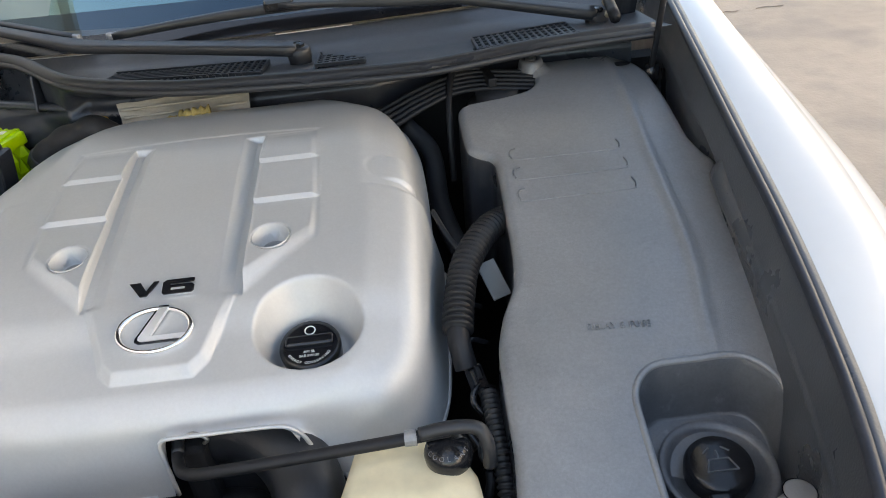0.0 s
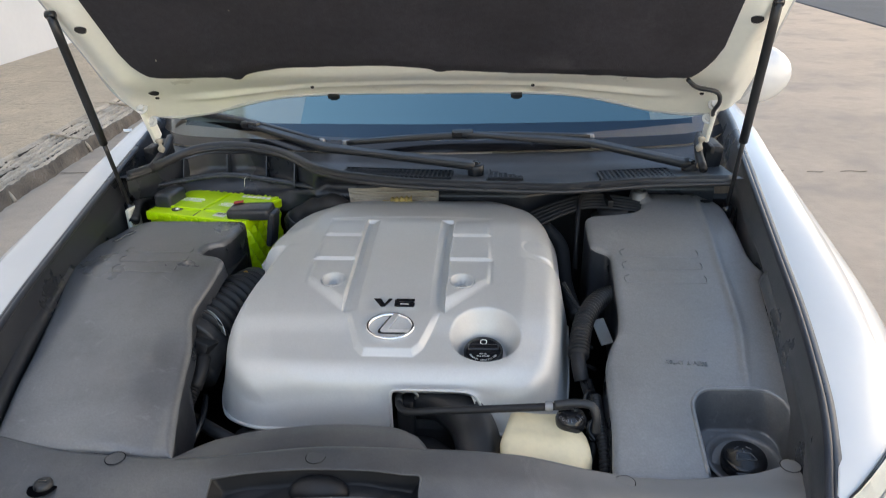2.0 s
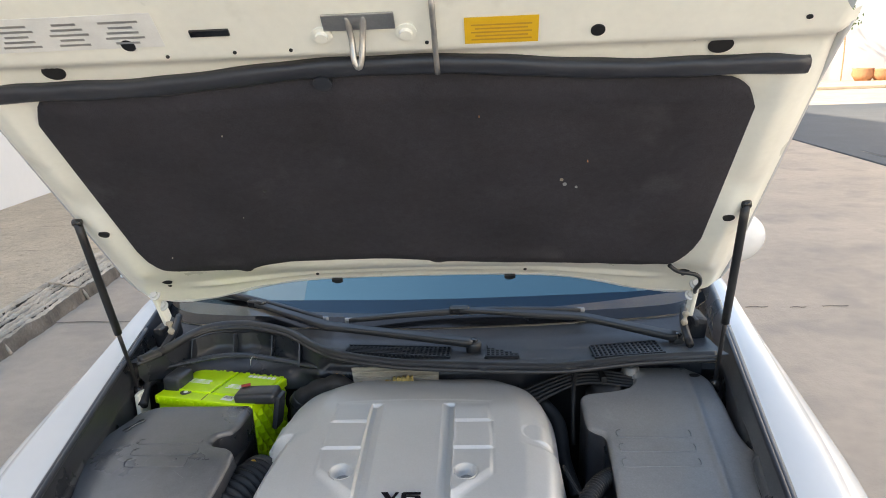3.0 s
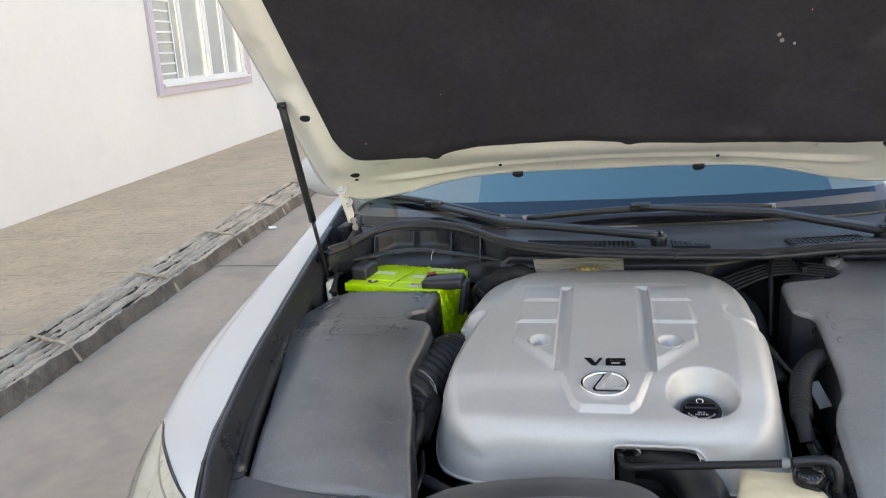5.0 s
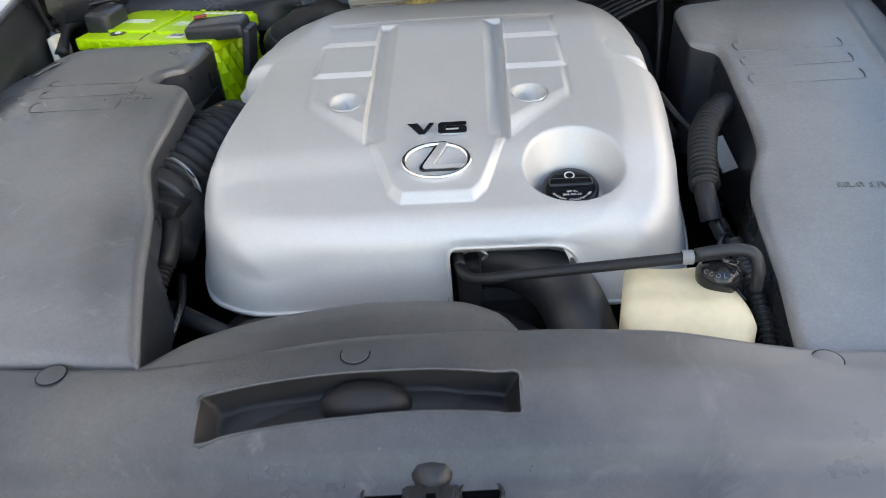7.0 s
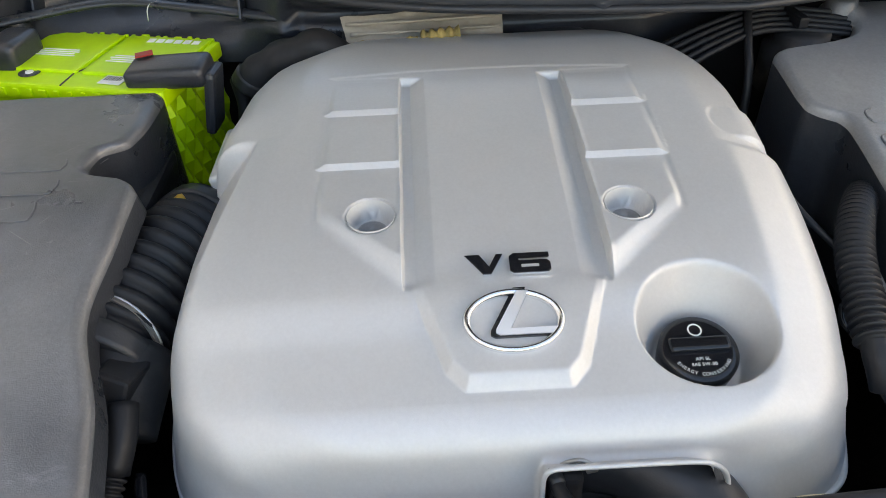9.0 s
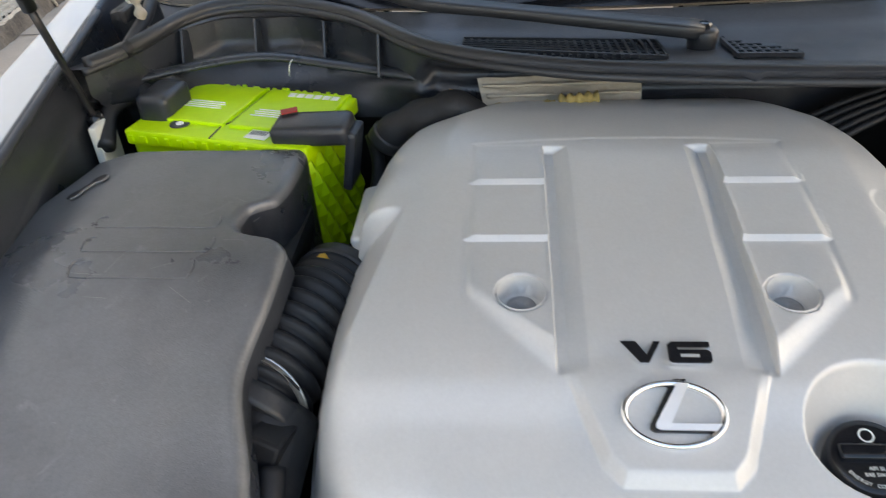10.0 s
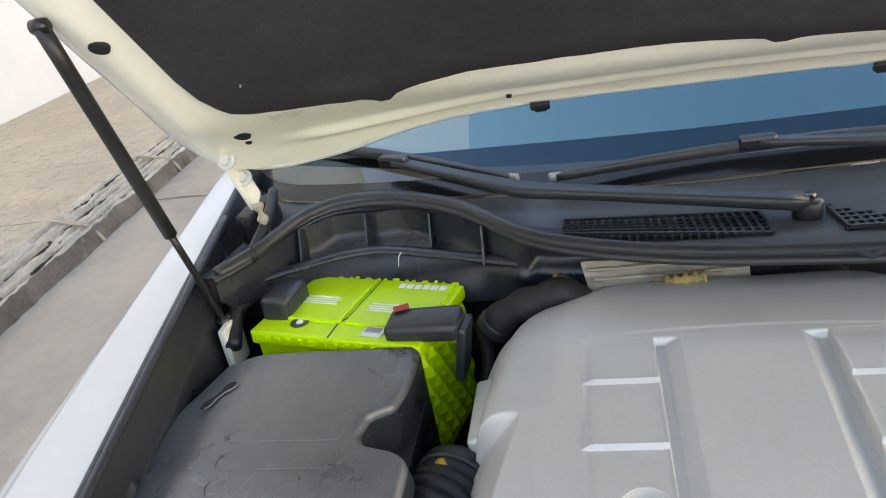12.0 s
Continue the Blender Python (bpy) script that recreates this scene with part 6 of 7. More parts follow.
moulded(air, air_z, -0.588, -0.447, -0.424, 0.011, "full", thin=0.7)
moulded(air, air_z, -0.584, -0.442, -0.465, 0.013, "full", thin=0.7)
moulded(air, air_z, -0.582, -0.452, -0.502, 0.013, "full", thin=0.7)
def slot_f(u, v):
    s0 = -0.0105 + 0.055 * u
    half = max(math.sqrt(max(0.0, 0.0105 ** 2 - s0 ** 2)), math.sqrt(max(0.0, 0.0105 ** 2 - (s0 - 0.034) ** 2)), 0.006 if 0 < s0 < 0.034 else 0.0)
    x, y = -0.650 + 0.61 * s0 + 0.79 * half * (2 * v - 1), -0.352 + 0.79 * s0 - 0.61 * half * (2 * v - 1)
    return (x, y, air_z(x, y) + 0.0030)


slot = sheet("locating_slot", slot_f, 40, 6, SHADE_BLACK, air, "dark dumbbell-shaped locating slot")
part("slot_lip", tube_bm([slot_f(u, 1.0) for u in np.linspace(0.04, 0.96, 16)], 0.0013, 8, 2), PLASTIC, slot, smooth=True)
scratches(air, air_z, -0.58, -0.40, -0.55, -0.36, 14, 5)
part("side_duct", box_bm(0.05, 0.14, 0.10, pose(-0.412, -0.345, 0.755, 0, 6, 0), 0.012), HOSE, air)

# ---- fuse box cover ----
REL_L = [(-0.915, 0.366), (-0.863, 0.371), (-0.80, 0.376), (-0.75, 0.376), (-0.70, 0.378), (-0.66, 0.387), (-0.60, 0.411), (-0.55, 0.417), (-0.45, 0.421), (-0.375, 0.423), (-0.358, 0.418), (-0.345, 0.399), (-0.33, 0.387), (-0.30, 0.384), (-0.235, 0.383), (-0.224, 0.388), (-0.210, 0.45), (-0.198, 0.488), (-0.18, 0.508), (-0.155, 0.518), (-0.13, 0.514), (-0.105, 0.497), (-0.085, 0.505)]
REL_R = [(-0.915, 0.652), (-0.845, 0.668), (-0.792, 0.672), (-0.734, 0.684), (-0.678, 0.690), (-0.587, 0.703), (-0.55, 0.707), (-0.485, 0.709), (-0.472, 0.713), (-0.45, 0.723), (-0.415, 0.728), (-0.39, 0.718), (-0.34, 0.708), (-0.27, 0.708), (-0.17, 0.706), (-0.13, 0.696), (-0.115, 0.680), (-0.10, 0.655), (-0.085, 0.60)]
REL_CREASE = [(-0.80, 0.600), (-0.69, 0.612), (-0.585, 0.629), (-0.43, 0.636), (-0.163, 0.650)]


def well_mask(x, y):
    """Washer filler pocket: a rounded pocket that opens towards the front."""
    dx = max(0.0, abs(x - 0.585) - 0.036) / 0.037
    dy = max(0.0, y + 0.785) / 0.040
    return math.hypot(dx, dy)


def rel_top(x, y):
    z = soft(y, [(-0.95, 0.708), (-0.89, 0.722), (-0.69, 0.779), (-0.45, 0.828), (-0.37, 0.843), (-0.22, 0.870), (-0.10, 0.880), (-0.03, 0.880)])
    past = x - soft(y, REL_CREASE)
    fade = step(-0.80, -0.66, y)
    if past > -0.03:
        z -= (0.05 + 0.075 * fade) * 0.5 * (past + math.sqrt(past * past + 0.00003))
    z += 0.0030 * math.exp(-(past / 0.008) ** 2) * fade
    rb = math.hypot(x - 0.520, y + 0.118)
    z += 0.008 * (1 - step(0.016, 0.034, rb))
    return z + 0.001 * noise.noise((x * 14, y * 14, 6))


def rel_z(x, y):
    w = well_mask(x, y)
    return rel_top(x, y) - 0.100 * (1 - step(0.98, 1.06, w))


def pocket_point(u, w):
    """A point of the pocket's outline, u along it from the front left round the back, w outwards."""
    wx, wy = 0.037 * w, 0.040 * w
    if u < 0.25 or u > 0.75:
        k = (u if u < 0.25 else 1 - u) / 0.25
        return 0.585 + (-1 if u < 0.5 else 1) * (0.036 + wx), -0.908 + 0.123 * k
    if u < 0.42 or u > 0.58:
        k = ((u - 0.25) if u < 0.5 else (0.75 - u)) / 0.17 * math.pi / 2
        return 0.585 + (-1 if u < 0.5 else 1) * (0.036 + wx * math.cos(k)), -0.785 + wy * math.sin(k)
    return 0.549 + 0.072 * (u - 0.42) / 0.16, -0.785 + wy


def pocket_f(u, v):
    w = lerp(v, [(0, 1.10), (0.08, 1.05), (0.18, 1.00), (0.30, 0.97), (0.80, 0.90), (0.9, 0.87), (1, 0.80)])
    x, y = pocket_point(u, w)
    return (x, y, rel_top(x, y) + lerp(v, [(0, 0.0012), (0.08, 0.0004), (0.18, -0.006), (0.30, -0.018), (0.80, -0.066), (0.9, -0.072), (1, -0.074)]))


def pocket_floor(u, v):
    y = -0.908 + v * 0.157
    half = 0.036 + 0.037 * math.sqrt(max(0.0, 0.72 - (max(0.0, y + 0.785) / 0.040) ** 2))
    x = 0.585 + (2 * u - 1) * half
    return (x, y, rel_top(x, y) - 0.0735)


fuse = thing("fuse_box_cover", "scuffed matt black plastic fuse box cover", "fuse box cover")
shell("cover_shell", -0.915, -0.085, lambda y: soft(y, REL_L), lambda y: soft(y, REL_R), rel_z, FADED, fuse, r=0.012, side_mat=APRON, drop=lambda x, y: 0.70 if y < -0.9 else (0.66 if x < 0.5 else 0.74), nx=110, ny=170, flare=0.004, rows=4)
sheet("filler_pocket", pocket_f, 90, 24, PLASTIC, fuse, "dark rounded filler pocket")
sheet("pocket_floor", pocket_floor, 20, 20, PLASTIC, fuse)
part("pocket_rim", tube_bm([(*pocket_point(u, 1.12), rel_top(*pocket_point(u, 1.12)) - 0.0012) for u in np.linspace(0.02, 0.98, 40)], 0.0040, 10, 2), FADED, fuse, "rounded rim of the pocket", smooth=True)
text_object("relief_text", "RELAY & FUSE", 0.0118, slope_pose(0.5145, -0.689, 0.7802, 15, -4), FADED, fuse, 0.0016, squash=0.92)
for i in range(3):
    moulded(fuse, rel_z, 0.444 - 0.001 * i, 0.602 - 0.001 * i, -0.364 - 0.045 * i, 0.013, "full", thin=0.75)
scratches(fuse, rel_z, 0.41, 0.52, -0.78, -0.42, 9, 9)
part("bolt_boss", lathe_bm([(0.028, -0.03), (0.0225, 0.004), (0.0195, 0.018), (0.0165, 0.0215), (0.0120, 0.0215), (0.0110, 0.014), (0, 0.014)], 30, Matrix.Translation((0.519, -0.118, 0.876))), PLASTIC, fuse, "raised round bolt boss", smooth=True)
part("screw", lathe_bm([(0.009, 0.004), (0.009, 0.009), (0.004, 0.009), (0.004, 0.006), (0, 0.006)], 16, Matrix.Translation((0.519, -0.118, 0.890))), STEEL, fuse, smooth=True)
part("locating_hole", lathe_bm([(0.013, 0.0), (0.011, 0.0008), (0, 0.0008)], 20, Matrix.Translation((0.666, -0.140, rel_z(0.666, -0.140) + 0.0022)) @ Matrix.Diagonal((1.2, 0.8, 1, 1))), SHADE_BLACK, fuse, "dark locating hole")
wcap_at = slope_pose(0.586, -0.818, 0.682, 8)
wcap = thing("washer_cap", "black washer fluid filler cap in its pocket", "filler cap")
part("dish", lathe_bm([(0.060, 0.002), (0.058, 0.004), (0.050, -0.002), (0.046, -0.012), (0.0, -0.014)], 40, wcap_at), PLASTIC, wcap, smooth=True)
lidw = part("lid", lathe_bm([(0.034, -0.012), (0.0355, 0.004), (0.033, 0.010), (0.027, 0.0115), (0.0, 0.012)], 36, wcap_at), GLOSS, wcap, "black round lid", smooth=True)
part("hinge_tab", box_bm(0.022, 0.016, 0.010, wcap_at @ Matrix.Translation((-0.012, -0.040, 0.004)), 0.003), GLOSS, lidw)
for a, b in (((-0.016, -0.010), (0.016, -0.010)), ((-0.016, -0.010), (-0.010, 0.004)), ((0.016, -0.010), (0.010, 0.004)), ((-0.010, 0.004), (0.010, 0.004)), ((0.0, 0.004), (0.0, 0.014)), ((-0.014, 0.012), (-0.006, 0.018)), ((0.006, 0.018), (0.014, 0.012))):
    part("symbol_line", tube_bm([wcap_at @ Vector((*a, 0.0118)), wcap_at @ Vector(((a[0] + b[0]) / 2, (a[1] + b[1]) / 2, 0.0120)), wcap_at @ Vector((*b, 0.0118))], 0.0010, 6, 1), PLASTIC, lidw)

# wires behind the fuse box
for k in range(5):
    y, z = -0.122 - 0.009 * k, 0.884 - 0.004 * k
    hose("brake_pipe", [(0.215, y - 0.040 - 0.006 * k, 0.832), (0.276, y - 0.022 - 0.005 * k, z - 0.030), (0.326, y - 0.012 - 0.003 * k, z - 0.013), (0.384, y - 0.002, z), (0.445, y + 0.003, z), (0.54, y - 0.012, z - 0.008)], 0.0045, HOSE, "thin black fluid pipe behind the fuse box", category="pipe", sides=8)
clip = part("pipe_clip", box_bm(0.014, 0.058, 0.016, pose(0.445, -0.137, 0.880, 0, 0, 6), 0.003), HOSE)
tagged(clip, "black plastic clip holding the pipes", "clip")
hose("upright_pipe", [(0.430, -0.112, 0.888), (0.402, -0.114, 0.892), (0.384, -0.128, 0.888), (0.375, -0.165, 0.866), (0.370, -0.205, 0.82), (0.368, -0.22, 0.74)], 0.0058, HOSE, "bent black fluid pipe", category="pipe", sides=8)
hose("servo_hose", [(0.30, -0.16, 0.82), (0.335, -0.21, 0.79), (0.34, -0.30, 0.74), (0.36, -0.38, 0.70)], 0.016, RUBBER, "thick black brake servo hose", sides=14)
hose("diag_cable", [(0.325, -0.42, 0.80), (0.345, -0.47, 0.78), (0.375, -0.52, 0.76)], 0.004, RUBBER, "thin black cable beside the fuse box", category="cable", sides=8)
resv = thing("brake_reservoir", "dark brake fluid reservoir below the cowl", "reservoir")
part("body", lathe_bm([(0.0, -0.06), (0.05, -0.06), (0.05, 0.0), (0.036, 0.006), (0.036, 0.02), (0.0, 0.022)], 24, Matrix.Translation((0.455, -0.155, 0.845))), DARK, resv, smooth=True)
# insulation behind the engine
ins = thing("heat_insulation", "beige heat insulation panel behind the engine", "insulation")
sheet("panel", lambda u, v: (-0.176 + 0.222 * u + 0.012 * v * (1 - u), -0.112 - 0.030 * v + 0.004 * noise.noise((u * 8, v * 5, 1)), 0.899 + 0.006 * u - 0.040 * v + 0.003 * noise.noise((u * 9, v * 7, 3))), 40, 12, FOIL, ins, "creased beige sheet")
for k in range(3):
    part("fold", tube_bm([(-0.168 + 0.006 * k, -0.124 - 0.008 * k, 0.892 - 0.011 * k), (-0.10, -0.127 - 0.008 * k, 0.894 - 0.011 * k), (0.042, -0.126 - 0.008 * k, 0.897 - 0.012 * k)], lambda f: 0.0022 + 0.0008 * math.sin(f * 23 + k), 8, 8), FOIL, ins, smooth=True)
part("torn_wool", tube_bm([(-0.150, -0.150, 0.872), (-0.11, -0.155, 0.873), (-0.07, -0.152, 0.878)], lambda f: 0.006 + 0.002 * math.sin(f * 31), 8, 8), WOOL, ins, "dull ochre mineral wool at the torn edge", smooth=True)
part("torn_wool", tube_bm([(-0.065, -0.150, 0.880), (-0.04, -0.155, 0.884), (-0.015, -0.152, 0.885)], lambda f: 0.008 + 0.003 * math.sin(f * 27), 8, 8), WOOL, ins, "dull ochre mineral wool at the torn edge", smooth=True)
tag = part("yellow_tag", box_bm(0.024, 0.014, 0.016, pose(-0.205, -0.125, 0.878, 0, 20, 10), 0.004), OCHRE)
tagged(tag, "small yellow plastic tag on the loom", "tag")
hose("bulkhead_loom", [(-0.305, -0.158, 0.826), (-0.290, -0.160, 0.846), (-0.268, -0.161, 0.860), (-0.240, -0.160, 0.870), (-0.200, -0.160, 0.879), (-0.176, -0.170, 0.866), (-0.168, -0.185, 0.838)], 0.0255, SHADE_BLACK, "thick black cloth-wrapped loom on the bulkhead", 0.004, 0.045, category="loom", flat=0.9)
throttle = thing("throttle_body", "dark round throttle housing behind the cover", "throttle housing")
part("housing", box_bm(0.13, 0.07, 0.07, Matrix.Translation((0.125, -0.125, 0.812)), 0.02), DARK, throttle)
part("dome", lathe_bm([(0.058, -0.05), (0.057, -0.014), (0.050, -0.004), (0.034, 0.003), (0, 0.006)], 36, Matrix.Translation((0.125, -0.118, 0.864))), APRON, throttle, "rounded grey top", smooth=True)

# ---- radiator cover ----
def pan_back(x):
    return soft(x, [(-0.62, -0.875), (-0.59, -0.905), (-0.30, -0.930), (-0.25, -0.925), (-0.05, -0.893), (0.10, -0.890), (0.2, -0.897), (0.32, -0.910), (0.45, -0.915), (0.56, -0.912), (0.60, -0.900), (0.64, -0.878)])


def pan_front(x):
    return soft(abs(x), [(0, -1.205), (0.276, -1.190), (0.391, -1.168), (0.439, -1.149), (0.492, -1.124), (0.559, -1.077), (0.612, -1.030), (0.63, -0.98)])


SCOOP = (-0.222, 0.084)


def pan_z(x, y):
    ax = abs(x)
    z = soft(y, [(-1.21, 0.684), (-1.13, 0.692), (-1.08, 0.690), (-1.04, 0.700), (-1.0, 0.728), (-0.95, 0.748), (-0.90, 0.752), (-0.87, 0.748)])
    z += 0.030 * step(0.30, 0.60, ax) * step(-1.0, -1.12, y) * 0.6
    z += 0.012 * step(0.45, 0.62, ax)
    z -= 0.022 * step(0.22, 0.42, x) * step(-1.0, -0.92, y)
    # long recessed field with the latch
    z -= 0.010 * step(-0.442, -0.428, x) * (1 - step(0.40, 0.43, x)) * step(-1.018, -1.036, y) * (1 - step(-1.10, -1.12, y) * 0.8)
    return z + 0.002 * noise.noise((x * 6, y * 6, 9))


rad = thing("radiator_cover", "matt black plastic radiator cover panel with slots", "radiator cover")


def pan_f(u, v):
    x = -0.625 + 1.25 * u
    a, b = pan_front(x), pan_back(x)
    y = a + (b - a) * v
    e = 0.008 * (1 - min(1.0, 18 * min(v, 1 - v))) ** 2
    out = math.copysign(0.020 * step(0.54, 0.625, abs(x)) * (1 - v), x)
    return (x + out, y, pan_z(x, y) - e)


def scoop_top(x):
    return soft(x, [(-0.225, -0.972), (-0.15, -0.958), (-0.07, -0.951), (0.0, -0.950), (0.084, -0.957)])


def scoop_low(x):
    return soft(x, [(-0.225, -1.012), (-0.15, -1.000), (-0.07, -0.993), (0.0, -0.990), (0.084, -0.993)])


def solid(u, v):
    x, y, z = pan_f(u, v)
    return not (SCOOP[0] < x < SCOOP[1] and scoop_low(x) < y < scoop_top(x))


pan = sheet("panel", pan_f, 420, 170, PANEL, rad, keep=solid)


def scoop_f(u, v):
    x = SCOOP[0] - 0.004 + (SCOOP[1] - SCOOP[0] + 0.008) * u
    y = scoop_low(x) - 0.004 + (scoop_top(x) - scoop_low(x) + 0.010) * v
    e = min(1.0, 9 * min(u, 1 - u) * 2, 4 * v, 12 * (1 - v))
    wave = 0.005 * math.exp(-((u - 0.5) / 0.13) ** 2) + 0.005 * abs(noise.noise((u * 5, v * 1.5, 2)))
    return (x, y, pan_z(x, y) - 0.003 - (0.030 - wave) * e)


sc = sheet("scoop", scoop_f, 90, 30, HOSE, rad, "dark glossy recess of the air scoop")
bulge = bmesh.new()
bmesh.ops.create_uvsphere(bulge, u_segments=30, v_segments=16, radius=1.0, matrix=Matrix.Translation((-0.066, -0.962, pan_z(-0.066, -0.966) - 0.030)) @ Matrix.Diagonal((0.046, 0.024, 0.026, 1)))
part("duct_bulge", bulge, HOSE, sc, "rounded duct inside the scoop", smooth=True)
xs = np.linspace(SCOOP[0], SCOOP[1], 14)
rim = [(x, scoop_top(x), pan_z(x, scoop_top(x)) + 0.0005) for x in xs] + [(x, scoop_low(x), pan_z(x, scoop_low(x)) - 0.0005) for x in xs[::-1]]
part("scoop_rim", tube_bm(rim + [rim[0]], 0.0016, 8, 3), PANEL, sc, smooth=True)
def lip_f(u, v):
    x = -0.612 + 1.224 * u
    y0, y1 = pan_front(x), soft(abs(x), [(0, -1.254), (0.364, -1.214), (0.416, -1.199), (0.478, -1.169), (0.536, -1.137), (0.600, -1.096)])
    z0 = pan_z(x, y0)
    return (x, y0 + (y1 - y0) * v, z0 + lerp(v, [(0, -0.006), (0.12, -0.012), (0.25, 0.002), (0.5, 0.006), (1, 0.002)]) + (0.722 - z0) * v)


sheet("front_lip", lip_f, 100, 20, RUBBER, rad, "black rubber lip along the bumper")
for sx in (-1, 1):
    part("corner_rubber", tube_bm([(0.600 * sx, -1.050, 0.800), (0.606 * sx, -1.055, 0.77), (0.608 * sx, -1.060, 0.74), (0.606 * sx, -1.072, 0.718)], 0.0075, 10, 5), RUBBER, rad, "black rubber beside the headlamp", smooth=True)
    part("glossy_bead", tube_bm([(x * sx, pan_front(x) - 0.008, pan_z(x, pan_front(x)) + 0.002) for x in (0.605, 0.58, 0.55, 0.52, 0.49, 0.46, 0.43, 0.40)], 0.0060, 8, 5), GLOSS, rad, "glossy bead under the panel's edge", smooth=True)
sheet("back_lip", lambda u, v: (-0.625 + 1.25 * u, pan_back(-0.625 + 1.25 * u) + 0.004 * v, pan_f(u, 1)[2] - 0.07 * v), 60, 3, PANEL, rad)
# raised air duct behind the panel
def duct_f(u, v):
    x = -0.315 + 0.41 * u
    back = soft(x, [(-0.315, -0.925), (-0.25, -0.862), (-0.157, -0.830), (-0.05, -0.818), (0.02, -0.822), (0.065, -0.845), (0.085, -0.875), (0.095, -0.90)])
    fr = pan_back(x) - 0.030
    y = fr + (back - fr) * v
    edge = min(1.0, 8 * (1 - v), 10 * u + 6 * (1 - v), 12 * (1 - u) + 6 * (1 - v))
    base = pan_z(x, fr) - 0.0095 + 0.004 * step(0.3, 0.7, v) + 0.004 * math.sin(math.pi * v)
    return (x, y, base - 0.035 * (1 - math.sqrt(max(0.0, edge))) - 0.008 * v)


duct = sheet("duct", duct_f, 60, 24, PANEL, rad, "raised black air duct")
sheet("duct_wall", lambda u, v: Vector(duct_f(u, 1)) + Vector((0, 0.002 * v, -0.10 * v)), 60, 4, PANEL, duct)
# cooling slots as flat near-black strips on the panel, their inner shade painted
for x0, x1 in ((-0.352, -0.030), (0.222, 0.335)):
    n = int((x1 - x0) / 0.0110)
    for k in range(n + 1):
        x = x0 + (x1 - x0) * k / n
        if abs(x + 0.172) < 0.022:
            continue
        yb = pan_front(x) + lerp(abs(x), [(0, 0.078), (0.36, 0.068)])
        ln = 0.040
        turn = math.tan(radians(-9 * x / 0.35))

        def slot_f(u, v, x=x, yb=yb, turn=turn):
            yy = yb + ln * (v - 0.5)
            xx = x + (u - 0.5) * 0.0047 * min(1.0, 0.55 + 3 * min(v, 1 - v)) + (yy - yb) * turn
            return (xx, yy, pan_z(xx, yy) + 0.0009)
        sheet("slot", slot_f, 1, 10, VOID, pan, "dark cooling slot")


def clip_button(x, y, r=0.019):
    z = pan_z(x, y)
    b = part("clip_button", lathe_bm([(r * 0.96, 0.0), (r * 0.95, 0.0006), (r * 0.88, 0.0008), (0, 0.0008)], 26, Matrix.Translation((x, y, z))), PANEL, rad, "round black push clip", smooth=True)
    part("groove", lathe_bm([(r * 1.03, 0.0), (r * 1.03, 0.0004), (r * 0.9, 0.0004)], 26, Matrix.Translation((x, y, z))), VOID, b)
    return b


for x, y in ((-0.076, -0.928), (0.379, -0.938), (-0.381, -0.942), (-0.612, -0.908), (0.621, -0.902)):
    clip_button(x, y, 0.0148)
for x, y in ((-0.172, -1.135), (0.176, -1.150)):
    part("moulded_dome", lathe_bm([(0.023, -0.002), (0.0215, 0.0022), (0.016, 0.0034), (0, 0.0038)], 24, Matrix.Translation((x, y, pan_z(x, y))) @ Matrix.Diagonal((1, 1.1, 1, 1))), PANEL, rad, smooth=True)
for sx in (-1, 1):
    zb = pan_z(0.470 * sx, -0.991)
    kn = part("buffer_stop", lathe_bm([(0.0135, -0.006), (0.014, 0.002), (0.0125, 0.007), (0.010, 0.0085), (0, 0.0085)], 22, Matrix.Translation((0.470 * sx, -0.989, zb))), RUBBER, rad, "black rubber buffer stop", smooth=True)
    part("well", lathe_bm([(0.0215, 0.0004), (0.020, 0.0010), (0, 0.0010)], 24, Matrix.Translation((0.470 * sx, -0.992, zb))), VOID, kn)
    part("slot", box_bm(0.014, 0.004, 0.003, Matrix.Translation((0.470 * sx, -0.989, zb + 0.0080))), GLOSS, kn)
latch = thing("bonnet_latch", "dark steel bonnet latch in a cross-shaped opening", "latch")
LZ = pan_z(0.0, -1.05)
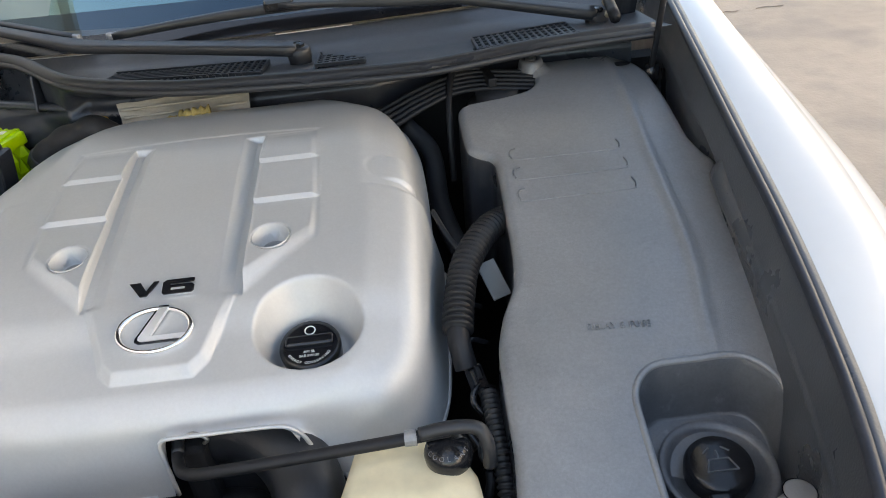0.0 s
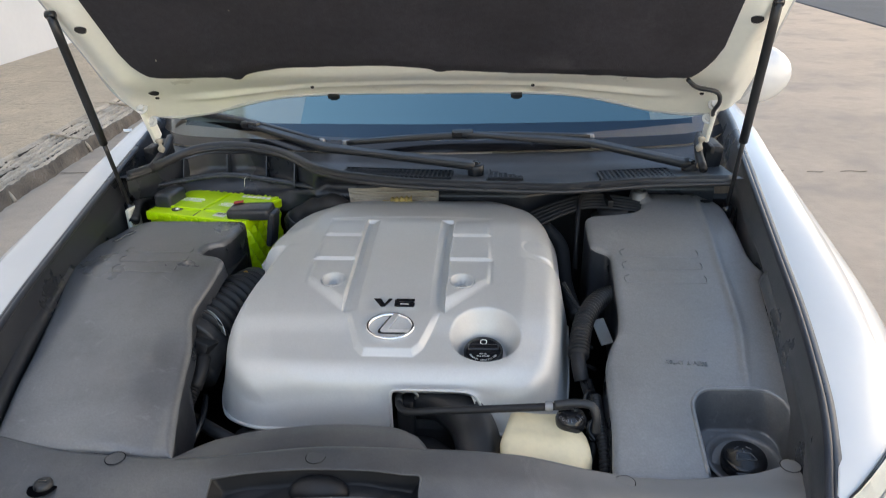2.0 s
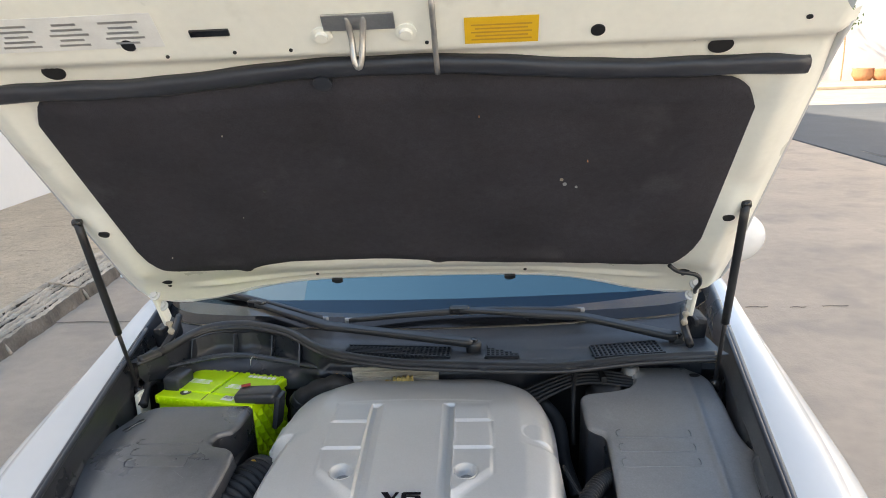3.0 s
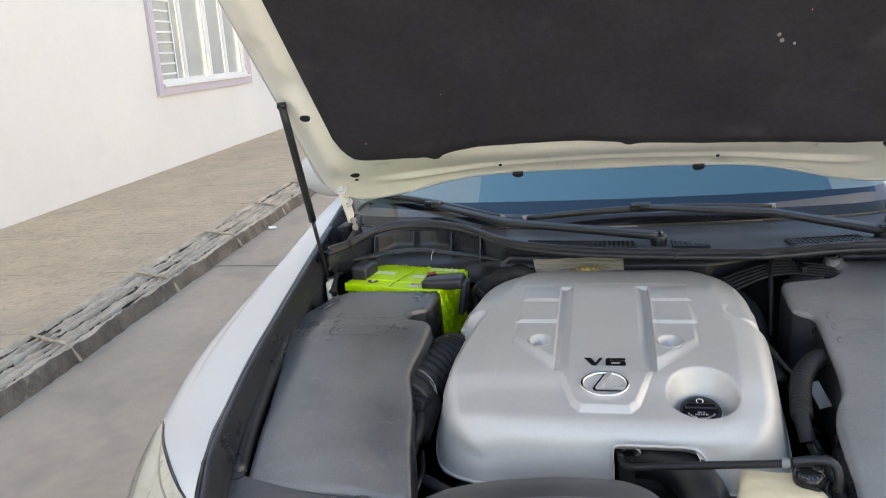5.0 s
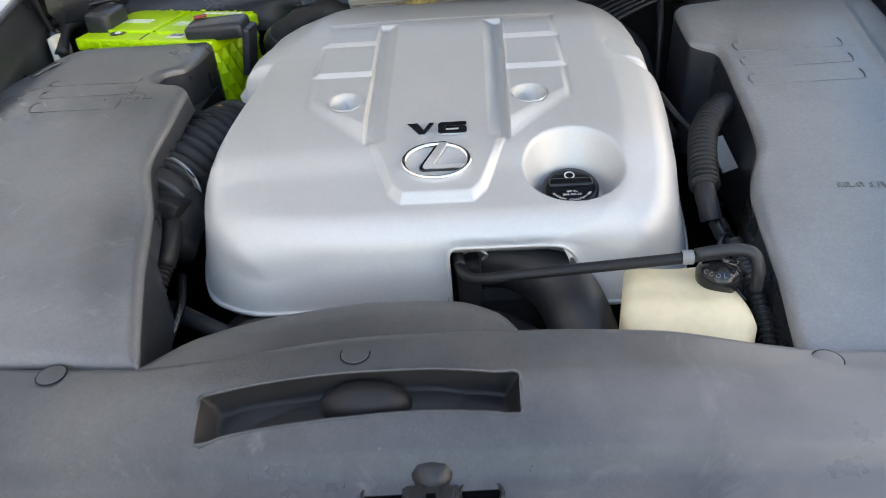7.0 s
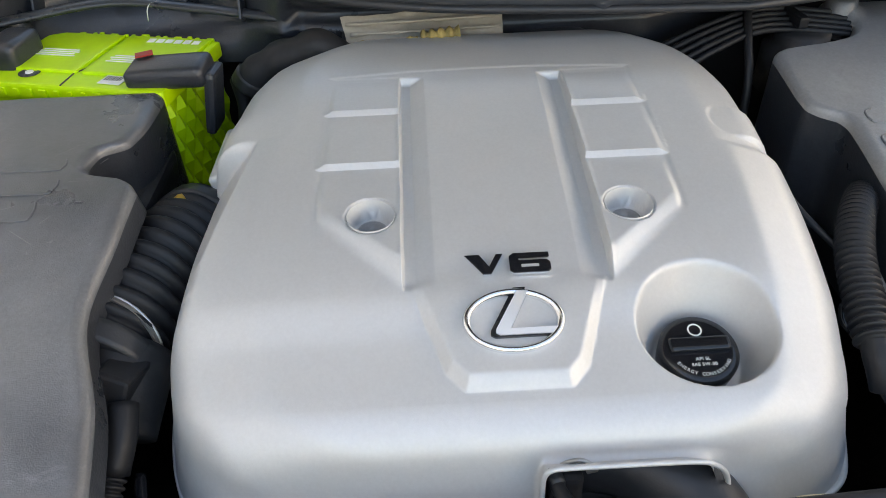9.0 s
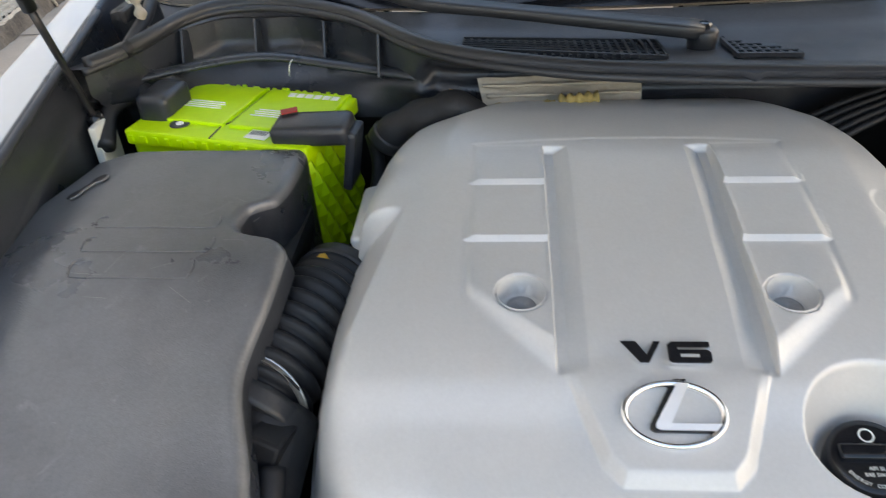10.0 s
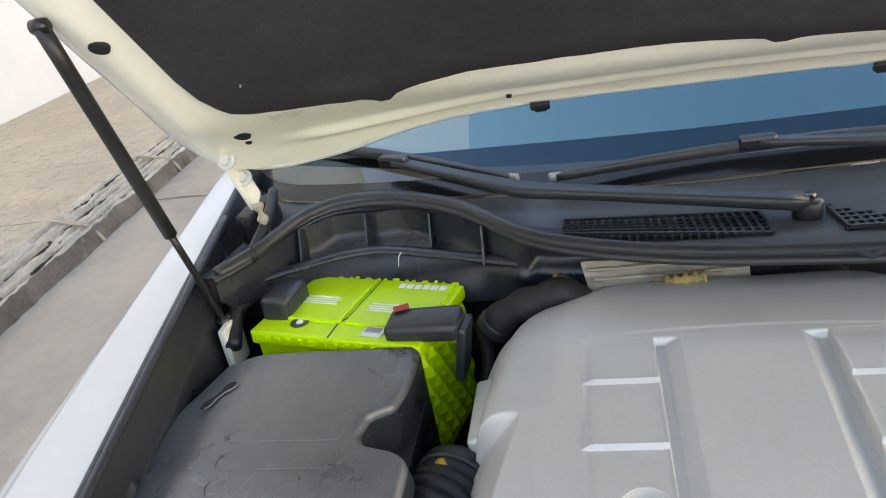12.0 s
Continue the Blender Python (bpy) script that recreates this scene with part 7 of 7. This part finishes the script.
for sx in (-1, 1):
    part("opening", lathe_bm([(1.0, 0.0006), (0.95, 0.0014), (0, 0.0014)], 24, Matrix.Translation((0.044 * sx, -1.048, LZ)) @ Matrix.Diagonal((0.019, 0.015, 1, 1))), VOID, latch, "dark side opening")
    part("opening_rim", tube_bm([(0.044 * sx + 0.0195 * math.cos(a), -1.048 + 0.0155 * math.sin(a), LZ + 0.0015) for a in np.linspace(0, 2 * math.pi, 13)], 0.0022, 6, 3), RUBBER, latch, smooth=True)
part("dome", lathe_bm([(0.022, -0.004), (0.0205, 0.010), (0.013, 0.017), (0, 0.019)], 24, Matrix.Translation((0, -1.024, LZ))), RUBBER, latch, smooth=True)
part("opening", lathe_bm([(0.024, 0.0004), (0.022, 0.0016), (0, 0.0016)], 26, Matrix.Translation((0, -1.057, LZ)) @ Matrix.Diagonal((1, 1.05, 1, 1))), VOID, latch, "dark middle opening")
part("plate", box_bm(0.050, 0.016, 0.008, Matrix.Translation((0, -1.050, LZ + 0.004)), 0.003), DARK, latch)
part("plate", box_bm(0.016, 0.030, 0.010, pose(-0.013, -1.058, LZ + 0.005, 0, 0, 12), 0.003), RUBBER, latch)
part("plate", box_bm(0.014, 0.030, 0.010, pose(0.014, -1.058, LZ + 0.005, 0, 0, -12), 0.003), RUBBER, latch)
part("claw", tube_bm([(-0.020, -1.070, LZ + 0.002), (-0.010, -1.082, LZ + 0.004), (0.010, -1.082, LZ + 0.004), (0.020, -1.070, LZ + 0.002)], 0.006, 8, 5), RUBBER, latch, smooth=True)
part("slot", box_bm(0.008, 0.012, 0.003, Matrix.Translation((0, -1.060, LZ + 0.0095))), VOID, latch)
hookth = part("release_lever", box_bm(0.033, 0.10, 0.010, Matrix.Translation((0.107, -1.150, LZ + 0.003)), 0.004), GLOSS)
tagged(hookth, "glossy black secondary release lever", "lever")
part("lever_tip", lathe_bm([(0.024, -0.004), (0.024, 0.006), (0.020, 0.010), (0, 0.011)], 26, Matrix.Translation((0.107, -1.104, LZ)) @ Matrix.Diagonal((0.70, 0.90, 1, 1))), RUBBER, hookth, smooth=True)
part("lever_hole", box_bm(0.012, 0.012, 0.003, Matrix.Translation((0.107, -1.102, LZ + 0.0105)), 0.001), VOID, hookth)
part("lever_groove", box_bm(0.044, 0.09, 0.002, Matrix.Translation((0.107, -1.150, LZ + 0.0005)), 0.0008), VOID, hookth)
